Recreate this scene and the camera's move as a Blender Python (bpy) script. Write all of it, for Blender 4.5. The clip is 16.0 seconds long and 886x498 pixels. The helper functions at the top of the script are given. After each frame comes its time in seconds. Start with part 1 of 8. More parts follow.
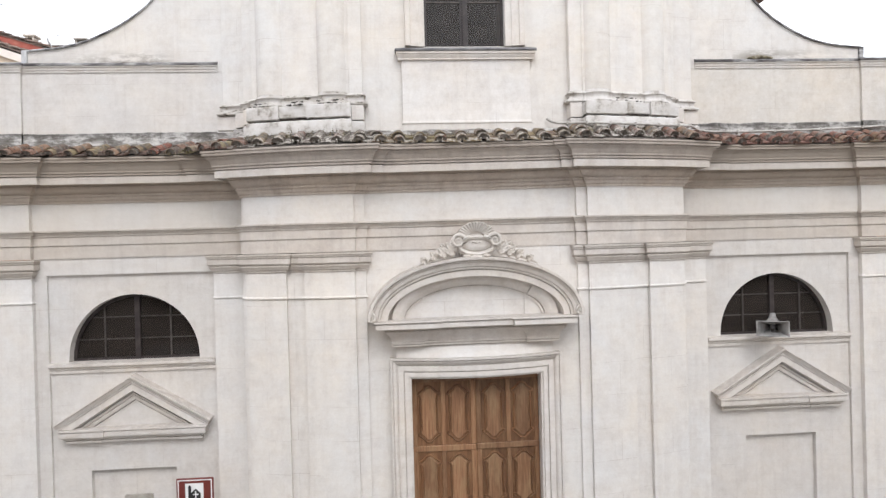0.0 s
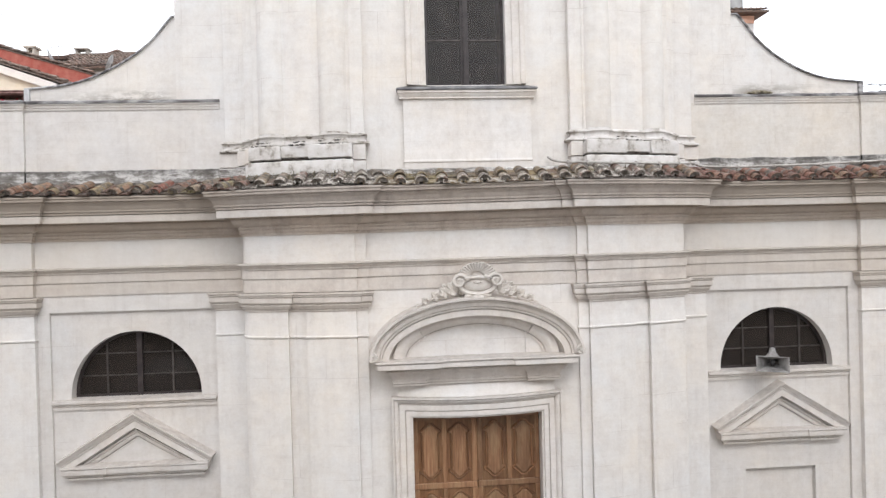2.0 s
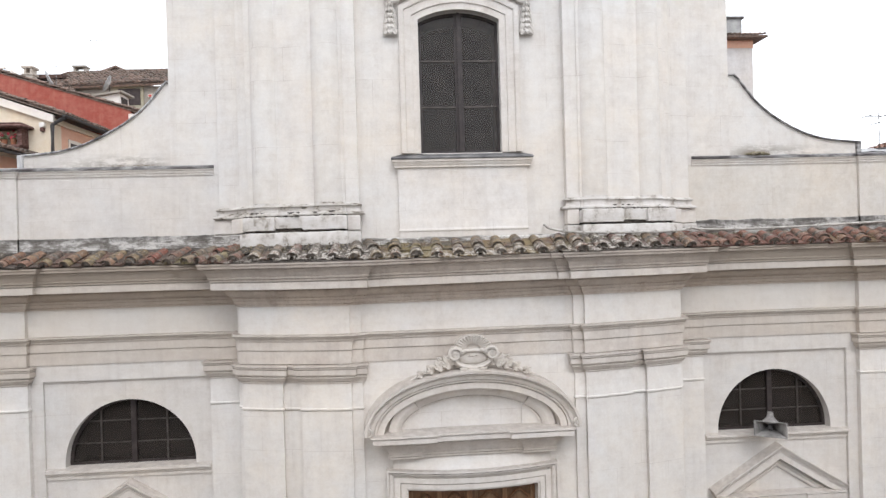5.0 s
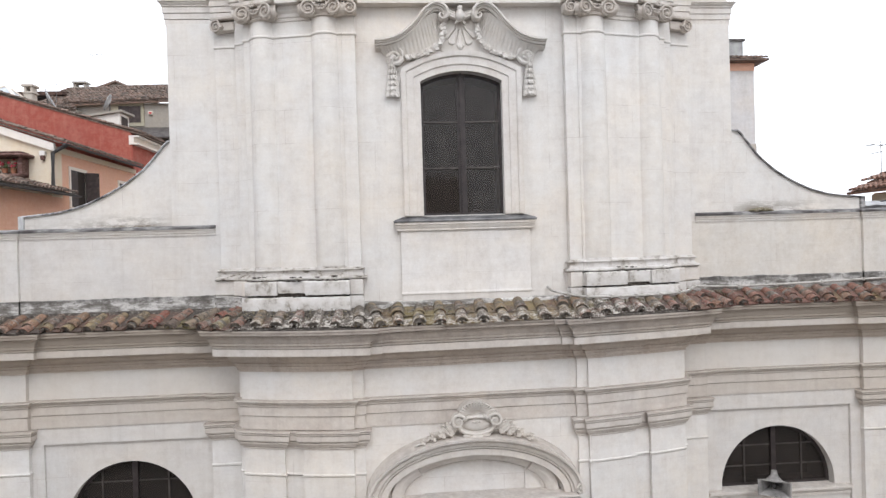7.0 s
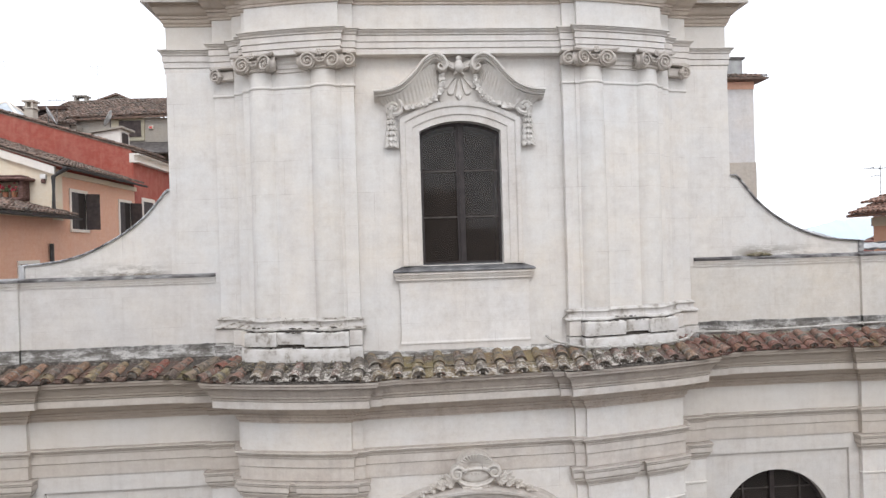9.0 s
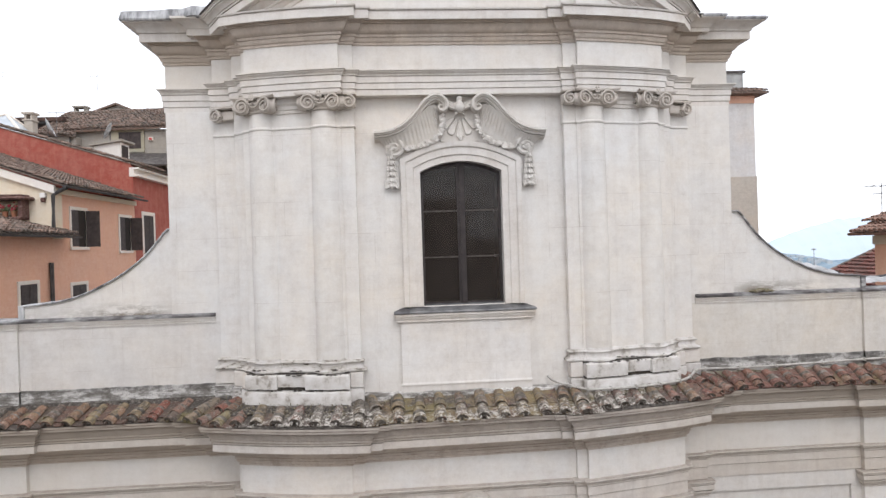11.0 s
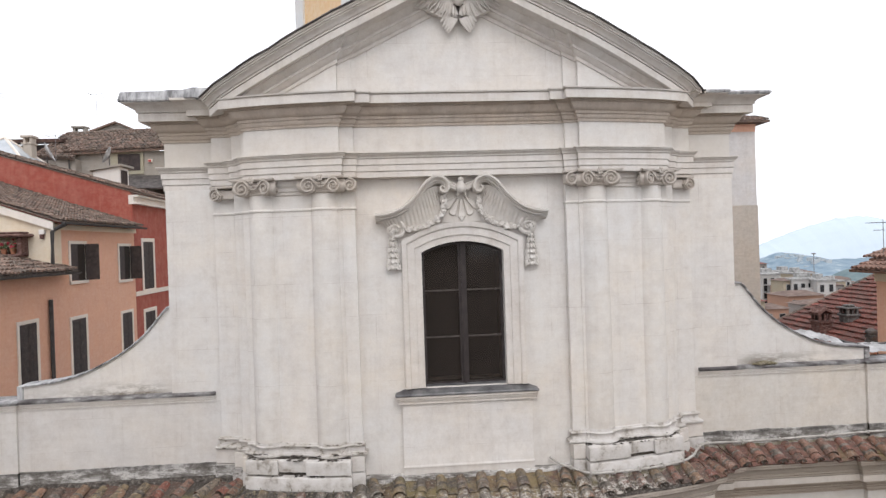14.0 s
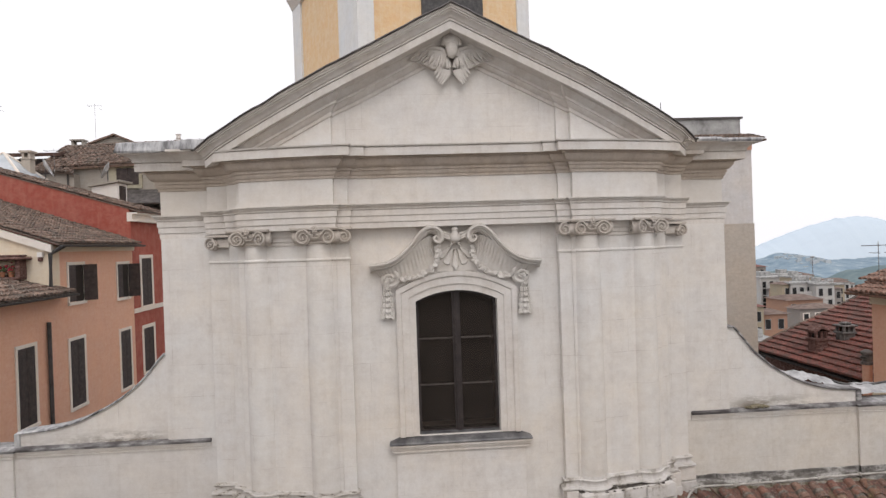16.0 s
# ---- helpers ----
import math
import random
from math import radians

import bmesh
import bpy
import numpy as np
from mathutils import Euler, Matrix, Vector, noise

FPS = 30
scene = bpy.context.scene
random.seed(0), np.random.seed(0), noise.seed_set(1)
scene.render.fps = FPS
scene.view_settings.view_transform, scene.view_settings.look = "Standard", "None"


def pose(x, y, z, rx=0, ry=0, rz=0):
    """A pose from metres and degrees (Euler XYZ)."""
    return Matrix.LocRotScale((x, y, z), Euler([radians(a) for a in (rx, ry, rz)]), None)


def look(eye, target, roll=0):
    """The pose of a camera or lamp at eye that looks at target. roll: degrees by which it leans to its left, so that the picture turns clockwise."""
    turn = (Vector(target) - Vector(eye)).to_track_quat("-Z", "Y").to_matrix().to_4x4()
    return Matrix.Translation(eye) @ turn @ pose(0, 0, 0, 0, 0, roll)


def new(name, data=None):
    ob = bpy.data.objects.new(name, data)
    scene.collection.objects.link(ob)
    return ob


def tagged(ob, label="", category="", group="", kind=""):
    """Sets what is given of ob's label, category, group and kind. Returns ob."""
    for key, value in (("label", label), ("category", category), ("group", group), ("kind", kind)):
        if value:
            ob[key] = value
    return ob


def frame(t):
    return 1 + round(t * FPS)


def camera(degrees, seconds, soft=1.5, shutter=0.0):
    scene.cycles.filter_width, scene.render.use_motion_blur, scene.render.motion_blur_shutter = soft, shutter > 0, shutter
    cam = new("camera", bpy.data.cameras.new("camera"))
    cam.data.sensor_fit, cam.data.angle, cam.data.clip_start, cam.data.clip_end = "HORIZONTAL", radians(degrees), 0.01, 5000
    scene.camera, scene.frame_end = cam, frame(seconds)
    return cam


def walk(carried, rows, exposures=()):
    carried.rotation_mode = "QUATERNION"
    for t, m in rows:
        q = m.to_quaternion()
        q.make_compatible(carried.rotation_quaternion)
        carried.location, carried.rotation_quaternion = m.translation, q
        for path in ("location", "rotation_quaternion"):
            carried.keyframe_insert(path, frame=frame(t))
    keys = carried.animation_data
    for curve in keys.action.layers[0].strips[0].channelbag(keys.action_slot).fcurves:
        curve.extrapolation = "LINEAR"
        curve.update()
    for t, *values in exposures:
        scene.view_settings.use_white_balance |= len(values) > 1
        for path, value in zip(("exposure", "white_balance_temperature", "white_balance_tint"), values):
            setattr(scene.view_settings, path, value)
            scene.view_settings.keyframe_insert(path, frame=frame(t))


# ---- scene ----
cam = camera(70.0, 16.0, soft=1.42)
# seconds, eye x, y, z, pitch, roll, yaw
PATH_ROWS = [
    (0.0, -1.355, -12.604, 6.617, -0.341, 1.543, -3.958),
    (0.5, -1.339, -12.665, 6.801, -0.342, 1.550, -3.957),
    (1.0, -1.347, -12.654, 6.980, -0.342, 1.546, -3.961),
    (1.5, -1.355, -12.637, 7.155, -0.348, 1.549, -3.970),
    (2.0, -1.367, -12.646, 7.340, -0.354, 1.546, -3.982),
    (2.5, -1.377, -12.622, 7.544, -0.357, 1.540, -3.982),
    (3.0, -1.345, -12.587, 7.756, -0.357, 1.555, -3.982),
    (3.5, -1.304, -12.593, 7.972, -0.359, 1.564, -3.980),
    (4.0, -1.239, -12.609, 8.182, -0.358, 1.574, -3.979),
    (6.5, -1.255, -12.519, 9.500, -0.378, 1.644, -4.007),
    (7.0, -1.265, -12.519, 9.821, -0.364, 1.641, -4.005),
    (7.5, -1.315, -12.509, 10.085, -0.342, 1.661, -4.008),
    (8.0, -1.291, -12.537, 10.330, -0.327, 1.672, -3.990),
    (8.5, -1.224, -12.553, 10.551, -0.325, 1.682, -3.970),
    (11.0, -1.201, -12.506, 11.517, -0.360, 1.808, -3.946),
    (11.5, -1.187, -12.428, 11.765, -0.363, 1.812, -3.965),
    (12.0, -1.129, -12.395, 12.030, -0.374, 1.840, -3.980),
    (12.5, -1.135, -12.402, 12.289, -0.389, 1.861, -3.988),
    (13.0, -1.187, -12.406, 12.550, -0.403, 1.883, -3.986),
    (13.5, -1.186, -12.423, 12.810, -0.420, 1.897, -3.977),
    (14.0, -1.184, -12.418, 13.042, -0.428, 1.905, -3.982),
    (14.5, -1.165, -12.404, 13.275, -0.434, 1.914, -3.988),
    (15.0, -1.141, -12.428, 13.502, -0.428, 1.927, -4.004),
    (15.5, -1.097, -12.479, 13.724, -0.416, 1.938, -4.014),
    (16.0, -1.056, -12.508, 13.956, -0.410, 1.951, -4.025),
]
EXPOSURES = [(0.0, 0.22, 6200, 11), (4.0, 0.14, 6200, 11), (8.0, -0.04, 6150, 11), (12.0, -0.14, 6250, 12), (14.0, -0.25, 6370, 12.5), (16.0, -0.53, 6590, 13.5)]
walk(cam, [(t, pose(x, y, z, 0, 0, yaw) @ pose(0, 0, 0, 90 + pitch) @ pose(0, 0, 0, 0, 0, -roll)) for t, x, y, z, pitch, roll, yaw in PATH_ROWS], EXPOSURES)

# ---- world and sun ----
SUN_HIGH, SUN_TURN = 47.0, 172.0
world = bpy.data.worlds.new("overcast_sky")
scene.world = world
world.use_nodes = True
wn, wl = world.node_tree.nodes, world.node_tree.links
sky = wn.new("ShaderNodeTexSky")
sky.sky_type, sky.sun_disc = "NISHITA", False
sky.sun_elevation, sky.sun_rotation = radians(SUN_HIGH), radians(SUN_TURN)
sky.dust_density, sky.air_density = 4.0, 1.2
grey = wn.new("ShaderNodeMix")
grey.data_type = "RGBA"
grey.inputs["Factor"].default_value = 0.82
# cloud cover, brighter overhead than at the horizon
coord = wn.new("ShaderNodeTexCoord")
split = wn.new("ShaderNodeSeparateXYZ")
wl.new(coord.outputs["Generated"], split.inputs[0])
cloud = wn.new("ShaderNodeValToRGB")
cloud.color_ramp.elements[0].color = (0.86, 0.87, 0.885, 1)
cloud.color_ramp.elements[1].color = (1.0, 1.0, 1.0, 1)
wl.new(split.outputs["Z"], cloud.inputs["Fac"])
gain = wn.new("ShaderNodeMix")
gain.data_type, gain.blend_type = "RGBA", "MULTIPLY"
gain.inputs["Factor"].default_value = 1.0
gain.inputs["B"].default_value = (20.0, 20.0, 20.0, 1)
wl.new(cloud.outputs["Color"], gain.inputs["A"])
wl.new(gain.outputs["Result"], grey.inputs["B"])
wl.new(sky.outputs[0], grey.inputs["A"])
wl.new(grey.outputs["Result"], wn["Background"].inputs["Color"])
wn["Background"].inputs["Strength"].default_value = 0.10
sun_data = bpy.data.lights.new("sun", "SUN")
sun_data.energy, sun_data.angle, sun_data.color = 0.9, radians(20), (1.0, 0.97, 0.93)
sun = new("sun", sun_data)
# light comes over the square, a little from the right
sun.matrix_world = look((5, -34, 45), (0, 0, 8))


# ---- materials ----
def mat(name, rough=0.8, metal=0.0):
    m = bpy.data.materials.new(name)
    m.use_nodes = True
    p = m.node_tree.nodes["Principled BSDF"]
    p.inputs["Roughness"].default_value, p.inputs["Metallic"].default_value = rough, metal
    return m, m.node_tree, p


def node(tree, kind, **sockets):
    n = tree.nodes.new(kind)
    for key, value in sockets.items():
        key = key.replace("_", " ")
        if isinstance(value, bpy.types.NodeSocket):
            tree.links.new(value, n.inputs[key])
        else:
            n.inputs[key].default_value = value
    return n


def place(tree, scale=(1, 1, 1)):
    g = tree.nodes.new("ShaderNodeNewGeometry")
    m = tree.nodes.new("ShaderNodeMapping")
    m.inputs["Scale"].default_value = scale
    tree.links.new(g.outputs["Position"], m.inputs["Vector"])
    return m.outputs["Vector"]


def ramp(tree, value, stops):
    r = tree.nodes.new("ShaderNodeValToRGB")
    tree.links.new(value, r.inputs["Fac"])
    el = r.color_ramp.elements
    while len(el) < len(stops):
        el.new(0.5)
    for e, (at, c) in zip(el, stops):
        e.position = at
        e.color = (*c, 1) if len(c) == 3 else c
    return r.outputs["Color"]


def grey_ramp(tree, value, lo, hi, a=0.0, b=1.0):
    return ramp(tree, value, [(lo, (a, a, a)), (hi, (b, b, b))])


def blend(tree, fac, a, b, kind="MIX"):
    n = tree.nodes.new("ShaderNodeMix")
    n.data_type, n.blend_type = "RGBA", kind
    for key, value in (("Factor", fac), ("A", a), ("B", b)):
        s = n.inputs[key] if key == "Factor" else [i for i in n.inputs if i.name == key and i.type == "RGBA"][0]
        if isinstance(value, bpy.types.NodeSocket):
            tree.links.new(value, s)
        else:
            s.default_value = value if key == "Factor" else (*value, 1)
    return [o for o in n.outputs if o.type == "RGBA"][0]


def noise_of(tree, vector, scale, detail=6.0, rough=0.6):
    n = tree.nodes.new("ShaderNodeTexNoise")
    n.inputs["Scale"].default_value, n.inputs["Detail"].default_value, n.inputs["Roughness"].default_value = scale, detail, rough
    tree.links.new(vector, n.inputs["Vector"])
    return n.outputs["Fac"]


def bump(tree, p, height, strength=0.3, distance=0.01):
    n = tree.nodes.new("ShaderNodeBump")
    n.inputs["Strength"].default_value, n.inputs["Distance"].default_value = strength, distance
    tree.links.new(height, n.inputs["Height"])
    tree.links.new(n.outputs["Normal"], p.inputs["Normal"])


def plaster(name, base, dirt, amount=0.35, streaks=0.5, joints=0.0, rough=0.88, ledge=0.0, ends=0.0):
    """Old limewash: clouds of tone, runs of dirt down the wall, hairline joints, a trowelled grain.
    ledge: soot and moss lying on upward faces; ends: a darker, yellower tint towards both ends of the front."""
    m, t, p = mat(name, rough)
    v = place(t)
    clouds = grey_ramp(t, noise_of(t, v, 0.55, 5, 0.62), 0.35, 0.72)
    blotch = grey_ramp(t, noise_of(t, v, 2.6, 6, 0.66), 0.42, 0.75)
    runs = grey_ramp(t, noise_of(t, place(t, (5.5, 5.5, 0.35)), 1.0, 5, 0.62), 0.5, 0.8)
    c = blend(t, clouds, [x * y for x, y in zip(base, (0.97, 0.985, 1.0))], [x * y for x, y in zip(base, (1.03, 0.98, 0.91))])
    spots = blend(t, blotch, (0, 0, 0), (amount, amount, amount))
    c = blend(t, spots, c, [x * 0.5 + y * 0.5 for x, y in zip(base, dirt)])
    n = t.nodes.new("ShaderNodeMath")
    n.operation = "MULTIPLY"
    t.links.new(runs, n.inputs[0])
    n.inputs[1].default_value = streaks * 0.4
    c = blend(t, n.outputs[0], c, dirt)
    patch = grey_ramp(t, noise_of(t, v, 6.5, 5, 0.7), 0.36, 0.66, 0.42, 0.58)
    c = blend(t, 0.42, c, patch, "OVERLAY")
    brush = grey_ramp(t, noise_of(t, place(t, (1.3, 1.3, 11.0)), 1.0, 6, 0.7), 0.30, 0.70, 0.40, 0.60)
    c = blend(t, 0.27, c, brush, "OVERLAY")
    worn = grey_ramp(t, noise_of(t, v, 1.5, 8, 0.72), 0.50, 0.57, 0.0, 0.30 * amount)
    c = blend(t, worn, c, [x * 0.80 + y * 0.20 for x, y in zip(base, dirt)])
    fine = noise_of(t, v, 38.0, 4, 0.7)
    flakes = grey_ramp(t, noise_of(t, v, 21.0, 8, 0.78), 0.36, 0.64, 0.36, 0.62)
    c = blend(t, 0.22, c, flakes, "OVERLAY")
    c = blend(t, 0.12, c, fine, "OVERLAY")
    height = noise_of(t, v, 9.0, 6, 0.65)
    if joints:
        br = t.nodes.new("ShaderNodeTexBrick")
        br.inputs["Scale"].default_value, br.inputs["Mortar Size"].default_value = 1.0, 0.006
        br.inputs["Brick Width"].default_value, br.inputs["Row Height"].default_value = 1.1, 0.62
        br.inputs["Mortar Smooth"].default_value = 0.5
        sep = node(t, "ShaderNodeSeparateXYZ", Vector=v)
        com = node(t, "ShaderNodeCombineXYZ", X=sep.outputs["X"], Y=sep.outputs["Z"])
        t.links.new(com.outputs[0], br.inputs["Vector"])
        gate = grey_ramp(t, noise_of(t, v, 1.3, 3), 0.45, 0.62)
        mm = t.nodes.new("ShaderNodeMath")
        mm.operation = "MULTIPLY"
        t.links.new(br.outputs["Fac"], mm.inputs[0])
        t.links.new(gate, mm.inputs[1])
        m2 = t.nodes.new("ShaderNodeMath")
        m2.operation = "MULTIPLY"
        t.links.new(mm.outputs[0], m2.inputs[0])
        m2.inputs[1].default_value = joints
        c = blend(t, m2.outputs[0], c, dirt)
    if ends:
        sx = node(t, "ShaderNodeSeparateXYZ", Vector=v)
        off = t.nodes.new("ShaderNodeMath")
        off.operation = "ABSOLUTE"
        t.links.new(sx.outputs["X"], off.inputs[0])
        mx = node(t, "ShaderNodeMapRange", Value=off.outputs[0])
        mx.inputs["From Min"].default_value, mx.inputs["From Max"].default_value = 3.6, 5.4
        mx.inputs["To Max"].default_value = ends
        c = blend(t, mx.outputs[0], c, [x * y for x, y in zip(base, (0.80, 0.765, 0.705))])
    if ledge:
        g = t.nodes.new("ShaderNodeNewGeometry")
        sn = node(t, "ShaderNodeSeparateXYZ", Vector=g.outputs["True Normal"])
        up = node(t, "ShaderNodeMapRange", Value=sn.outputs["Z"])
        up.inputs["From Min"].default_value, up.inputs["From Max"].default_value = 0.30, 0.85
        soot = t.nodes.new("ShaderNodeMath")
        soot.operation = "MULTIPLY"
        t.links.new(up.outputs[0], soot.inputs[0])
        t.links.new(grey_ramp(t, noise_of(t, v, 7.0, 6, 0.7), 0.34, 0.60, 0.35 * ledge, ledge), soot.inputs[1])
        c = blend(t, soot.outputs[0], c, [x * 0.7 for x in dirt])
    t.links.new(c, p.inputs["Base Color"])
    bump(t, p, blend(t, 0.4, height, fine), 0.36, 0.012)
    return m


def mottled(name, tones, scale=3.0, rough=0.8, metal=0.0, relief=0.4, depth=0.01, stretch=(1, 1, 1), island=0.0):
    """A surface of several tones in clouds; tones spread over the noise."""
    m, t, p = mat(name, rough, metal)
    v = place(t, stretch)
    f = noise_of(t, v, scale, 7, 0.66)
    stops = [(0.36 + 0.28 * i / max(1, len(tones) - 1), c) for i, c in enumerate(tones)]
    c = ramp(t, f, stops)
    if island:
        g = t.nodes.new("ShaderNodeNewGeometry")
        hv = node(t, "ShaderNodeHueSaturation", Color=c)
        mr = node(t, "ShaderNodeMapRange", Value=g.outputs["Random Per Island"])
        mr.inputs["To Min"].default_value, mr.inputs["To Max"].default_value = 1 - island, 1 + island
        t.links.new(mr.outputs[0], hv.inputs["Value"])
        c = hv.outputs[0]
    t.links.new(c, p.inputs["Base Color"])
    bump(t, p, noise_of(t, v, scale * 7, 5, 0.7), relief, depth)
    return m


def tile_mat(name, tones, moss, moss_at, lichen=0.5, zoned=False):
    """Fired clay: every tile its own tone, with lichen and moss grown over it."""
    m, t, p = mat(name, 0.9)
    o = t.nodes.new("ShaderNodeObjectInfo")
    g = t.nodes.new("ShaderNodeNewGeometry")
    add = t.nodes.new("ShaderNodeMath")
    add.operation = "ADD"
    t.links.new(o.outputs["Random"], add.inputs[0])
    t.links.new(g.outputs["Random Per Island"], add.inputs[1])
    fr = t.nodes.new("ShaderNodeMath")
    fr.operation = "FRACT"
    t.links.new(add.outputs[0], fr.inputs[0])
    c = ramp(t, fr.outputs[0], [(i / max(1, len(tones) - 1), k) for i, k in enumerate(tones)])
    v = place(t)
    if zoned:
        # redder, younger tiles beyond the right pier; grey crusted ones on the piers
        sx = node(t, "ShaderNodeSeparateXYZ", Vector=v)
        rr = node(t, "ShaderNodeMapRange", Value=sx.outputs["X"])
        rr.inputs["From Min"].default_value, rr.inputs["From Max"].default_value = 0.2, 4.2
        c = blend(t, rr.outputs[0], c, blend(t, 0.42, c, (0.235, 0.095, 0.075)))
        far = node(t, "ShaderNodeMath", )
        far.operation = "ABSOLUTE"
        t.links.new(sx.outputs["X"], far.inputs[0])
        cr = node(t, "ShaderNodeMapRange", Value=far.outputs[0])
        cr.inputs["From Min"].default_value, cr.inputs["From Max"].default_value = 4.6, 3.4
        mm = node(t, "ShaderNodeMath")
        mm.operation = "MULTIPLY"
        t.links.new(cr.outputs[0], mm.inputs[0])
        t.links.new(grey_ramp(t, noise_of(t, v, 5.0, 6, 0.7), 0.38, 0.58), mm.inputs[1])
        c = blend(t, mm.outputs[0], c, (0.115, 0.10, 0.086))
        green = node(t, "ShaderNodeMapRange", Value=far.outputs[0])
        green.inputs["From Min"].default_value, green.inputs["From Max"].default_value = 2.4, 1.5
        gm = node(t, "ShaderNodeMath")
        gm.operation = "MULTIPLY"
        t.links.new(green.outputs[0], gm.inputs[0])
        t.links.new(grey_ramp(t, noise_of(t, v, 3.4, 7, 0.75), 0.45, 0.60, 0.0, 0.6), gm.inputs[1])
        middle_moss = gm.outputs[0]
        # white lichen crust on the mouths of the middle tiles
        cy = node(t, "ShaderNodeMapRange", Value=sx.outputs["Y"])
        cy.inputs["From Min"].default_value, cy.inputs["From Max"].default_value = -1.12, -1.30
        crust = node(t, "ShaderNodeMath")
        crust.operation = "MULTIPLY"
        t.links.new(cy.outputs[0], crust.inputs[0])
        t.links.new(grey_ramp(t, noise_of(t, v, 13.0, 8, 0.78), 0.49, 0.56, 0.0, 0.9), crust.inputs[1])
    c = blend(t, grey_ramp(t, noise_of(t, v, 11, 7, 0.74), 0.46, 0.60, 0, 0.8 if zoned else 0.85), c, (0.06, 0.049, 0.041))
    c = blend(t, grey_ramp(t, noise_of(t, v, 24 if zoned else 17, 8, 0.78), 0.53, 0.66, 0, lichen), c, (0.45, 0.43, 0.37))
    if zoned:
        c = blend(t, middle_moss, c, (0.29, 0.215, 0.105))
        c = blend(t, crust.outputs[0], c, (0.52, 0.49, 0.44))
    c = blend(t, grey_ramp(t, noise_of(t, v, 1.1, 5, 0.7), moss_at, moss_at + 0.14, 0, 0.7), c, moss)
    t.links.new(c, p.inputs["Base Color"])
    bump(t, p, noise_of(t, v, 45, 5, 0.7), 0.6, 0.012)
    return m


WALL = plaster("white_limewash", (0.715, 0.692, 0.665), (0.41, 0.355, 0.315), 0.55, 0.55, 0.45)
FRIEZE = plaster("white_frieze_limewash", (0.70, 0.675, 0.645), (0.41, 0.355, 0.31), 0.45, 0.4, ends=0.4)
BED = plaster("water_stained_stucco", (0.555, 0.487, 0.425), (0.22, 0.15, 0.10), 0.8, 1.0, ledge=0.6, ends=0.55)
SUNWASH = plaster("yellowed_limewash", (0.64, 0.61, 0.568), (0.37, 0.315, 0.26), 0.5, 0.6, 0.3)
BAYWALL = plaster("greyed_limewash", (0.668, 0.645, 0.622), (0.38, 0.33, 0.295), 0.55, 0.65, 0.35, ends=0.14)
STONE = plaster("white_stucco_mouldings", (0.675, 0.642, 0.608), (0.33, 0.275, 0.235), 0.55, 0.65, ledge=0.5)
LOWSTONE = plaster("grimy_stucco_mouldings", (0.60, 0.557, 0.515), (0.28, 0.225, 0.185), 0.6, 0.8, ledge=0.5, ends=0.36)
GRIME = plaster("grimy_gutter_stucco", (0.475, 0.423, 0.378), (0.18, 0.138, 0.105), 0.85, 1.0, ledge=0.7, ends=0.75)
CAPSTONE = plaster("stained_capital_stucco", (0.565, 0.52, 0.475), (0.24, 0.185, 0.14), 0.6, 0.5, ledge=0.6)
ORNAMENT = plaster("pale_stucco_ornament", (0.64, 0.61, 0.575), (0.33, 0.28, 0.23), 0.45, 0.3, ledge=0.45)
STAINED = plaster("stained_limewash", (0.715, 0.692, 0.665), (0.41, 0.355, 0.315), 0.55, 0.55, 0.45)
_t = STAINED.node_tree
_p = _t.nodes["Principled BSDF"]
_old = _p.inputs["Base Color"].links[0].from_socket
_s = node(_t, "ShaderNodeSeparateXYZ", Vector=place(_t))
_h = node(_t, "ShaderNodeMapRange", Value=_s.outputs["Z"])
_h.inputs["From Min"].default_value, _h.inputs["From Max"].default_value = 10.62, 10.34
_n = _t.nodes.new("ShaderNodeMath")
_n.operation = "MULTIPLY"
_x = _t.nodes.new("ShaderNodeMath")
_x.operation = "ABSOLUTE"
_t.links.new(_s.outputs["X"], _x.inputs[0])
_r = node(_t, "ShaderNodeMapRange", Value=_x.outputs[0])
_r.inputs["From Min"].default_value, _r.inputs["From Max"].default_value = 5.5, 6.15
_r2 = node(_t, "ShaderNodeMapRange", Value=_x.outputs[0])
_r2.inputs["From Min"].default_value, _r2.inputs["From Max"].default_value = 7.7, 6.6
_r2.inputs["To Min"].default_value = 0.25
_rr = _t.nodes.new("ShaderNodeMath")
_rr.operation = "MULTIPLY"
_t.links.new(_r.outputs[0], _rr.inputs[0])
_t.links.new(_r2.outputs[0], _rr.inputs[1])
_k = _t.nodes.new("ShaderNodeMath")
_k.operation = "MULTIPLY"
_t.links.new(_rr.outputs[0], _k.inputs[1])
_t.links.new(_h.outputs[0], _n.inputs[0])
_t.links.new(grey_ramp(_t, noise_of(_t, place(_t, (1.0, 1.0, 3.2)), 2.3, 8, 0.74), 0.40, 0.56), _n.inputs[1])
_t.links.new(_n.outputs[0], _k.inputs[0])
_t.links.new(blend(_t, _k.outputs[0], _old, (0.17, 0.14, 0.10)), _p.inputs["Base Color"])
WEATHERED = mottled("weathered_base_stucco", [(0.13, 0.11, 0.085), (0.50, 0.46, 0.41), (0.60, 0.57, 0.53), (0.63, 0.60, 0.57), (0.65, 0.62, 0.59)], 7.5, 0.92, 0, 0.8, 0.03, (0.7, 0.7, 2.2))
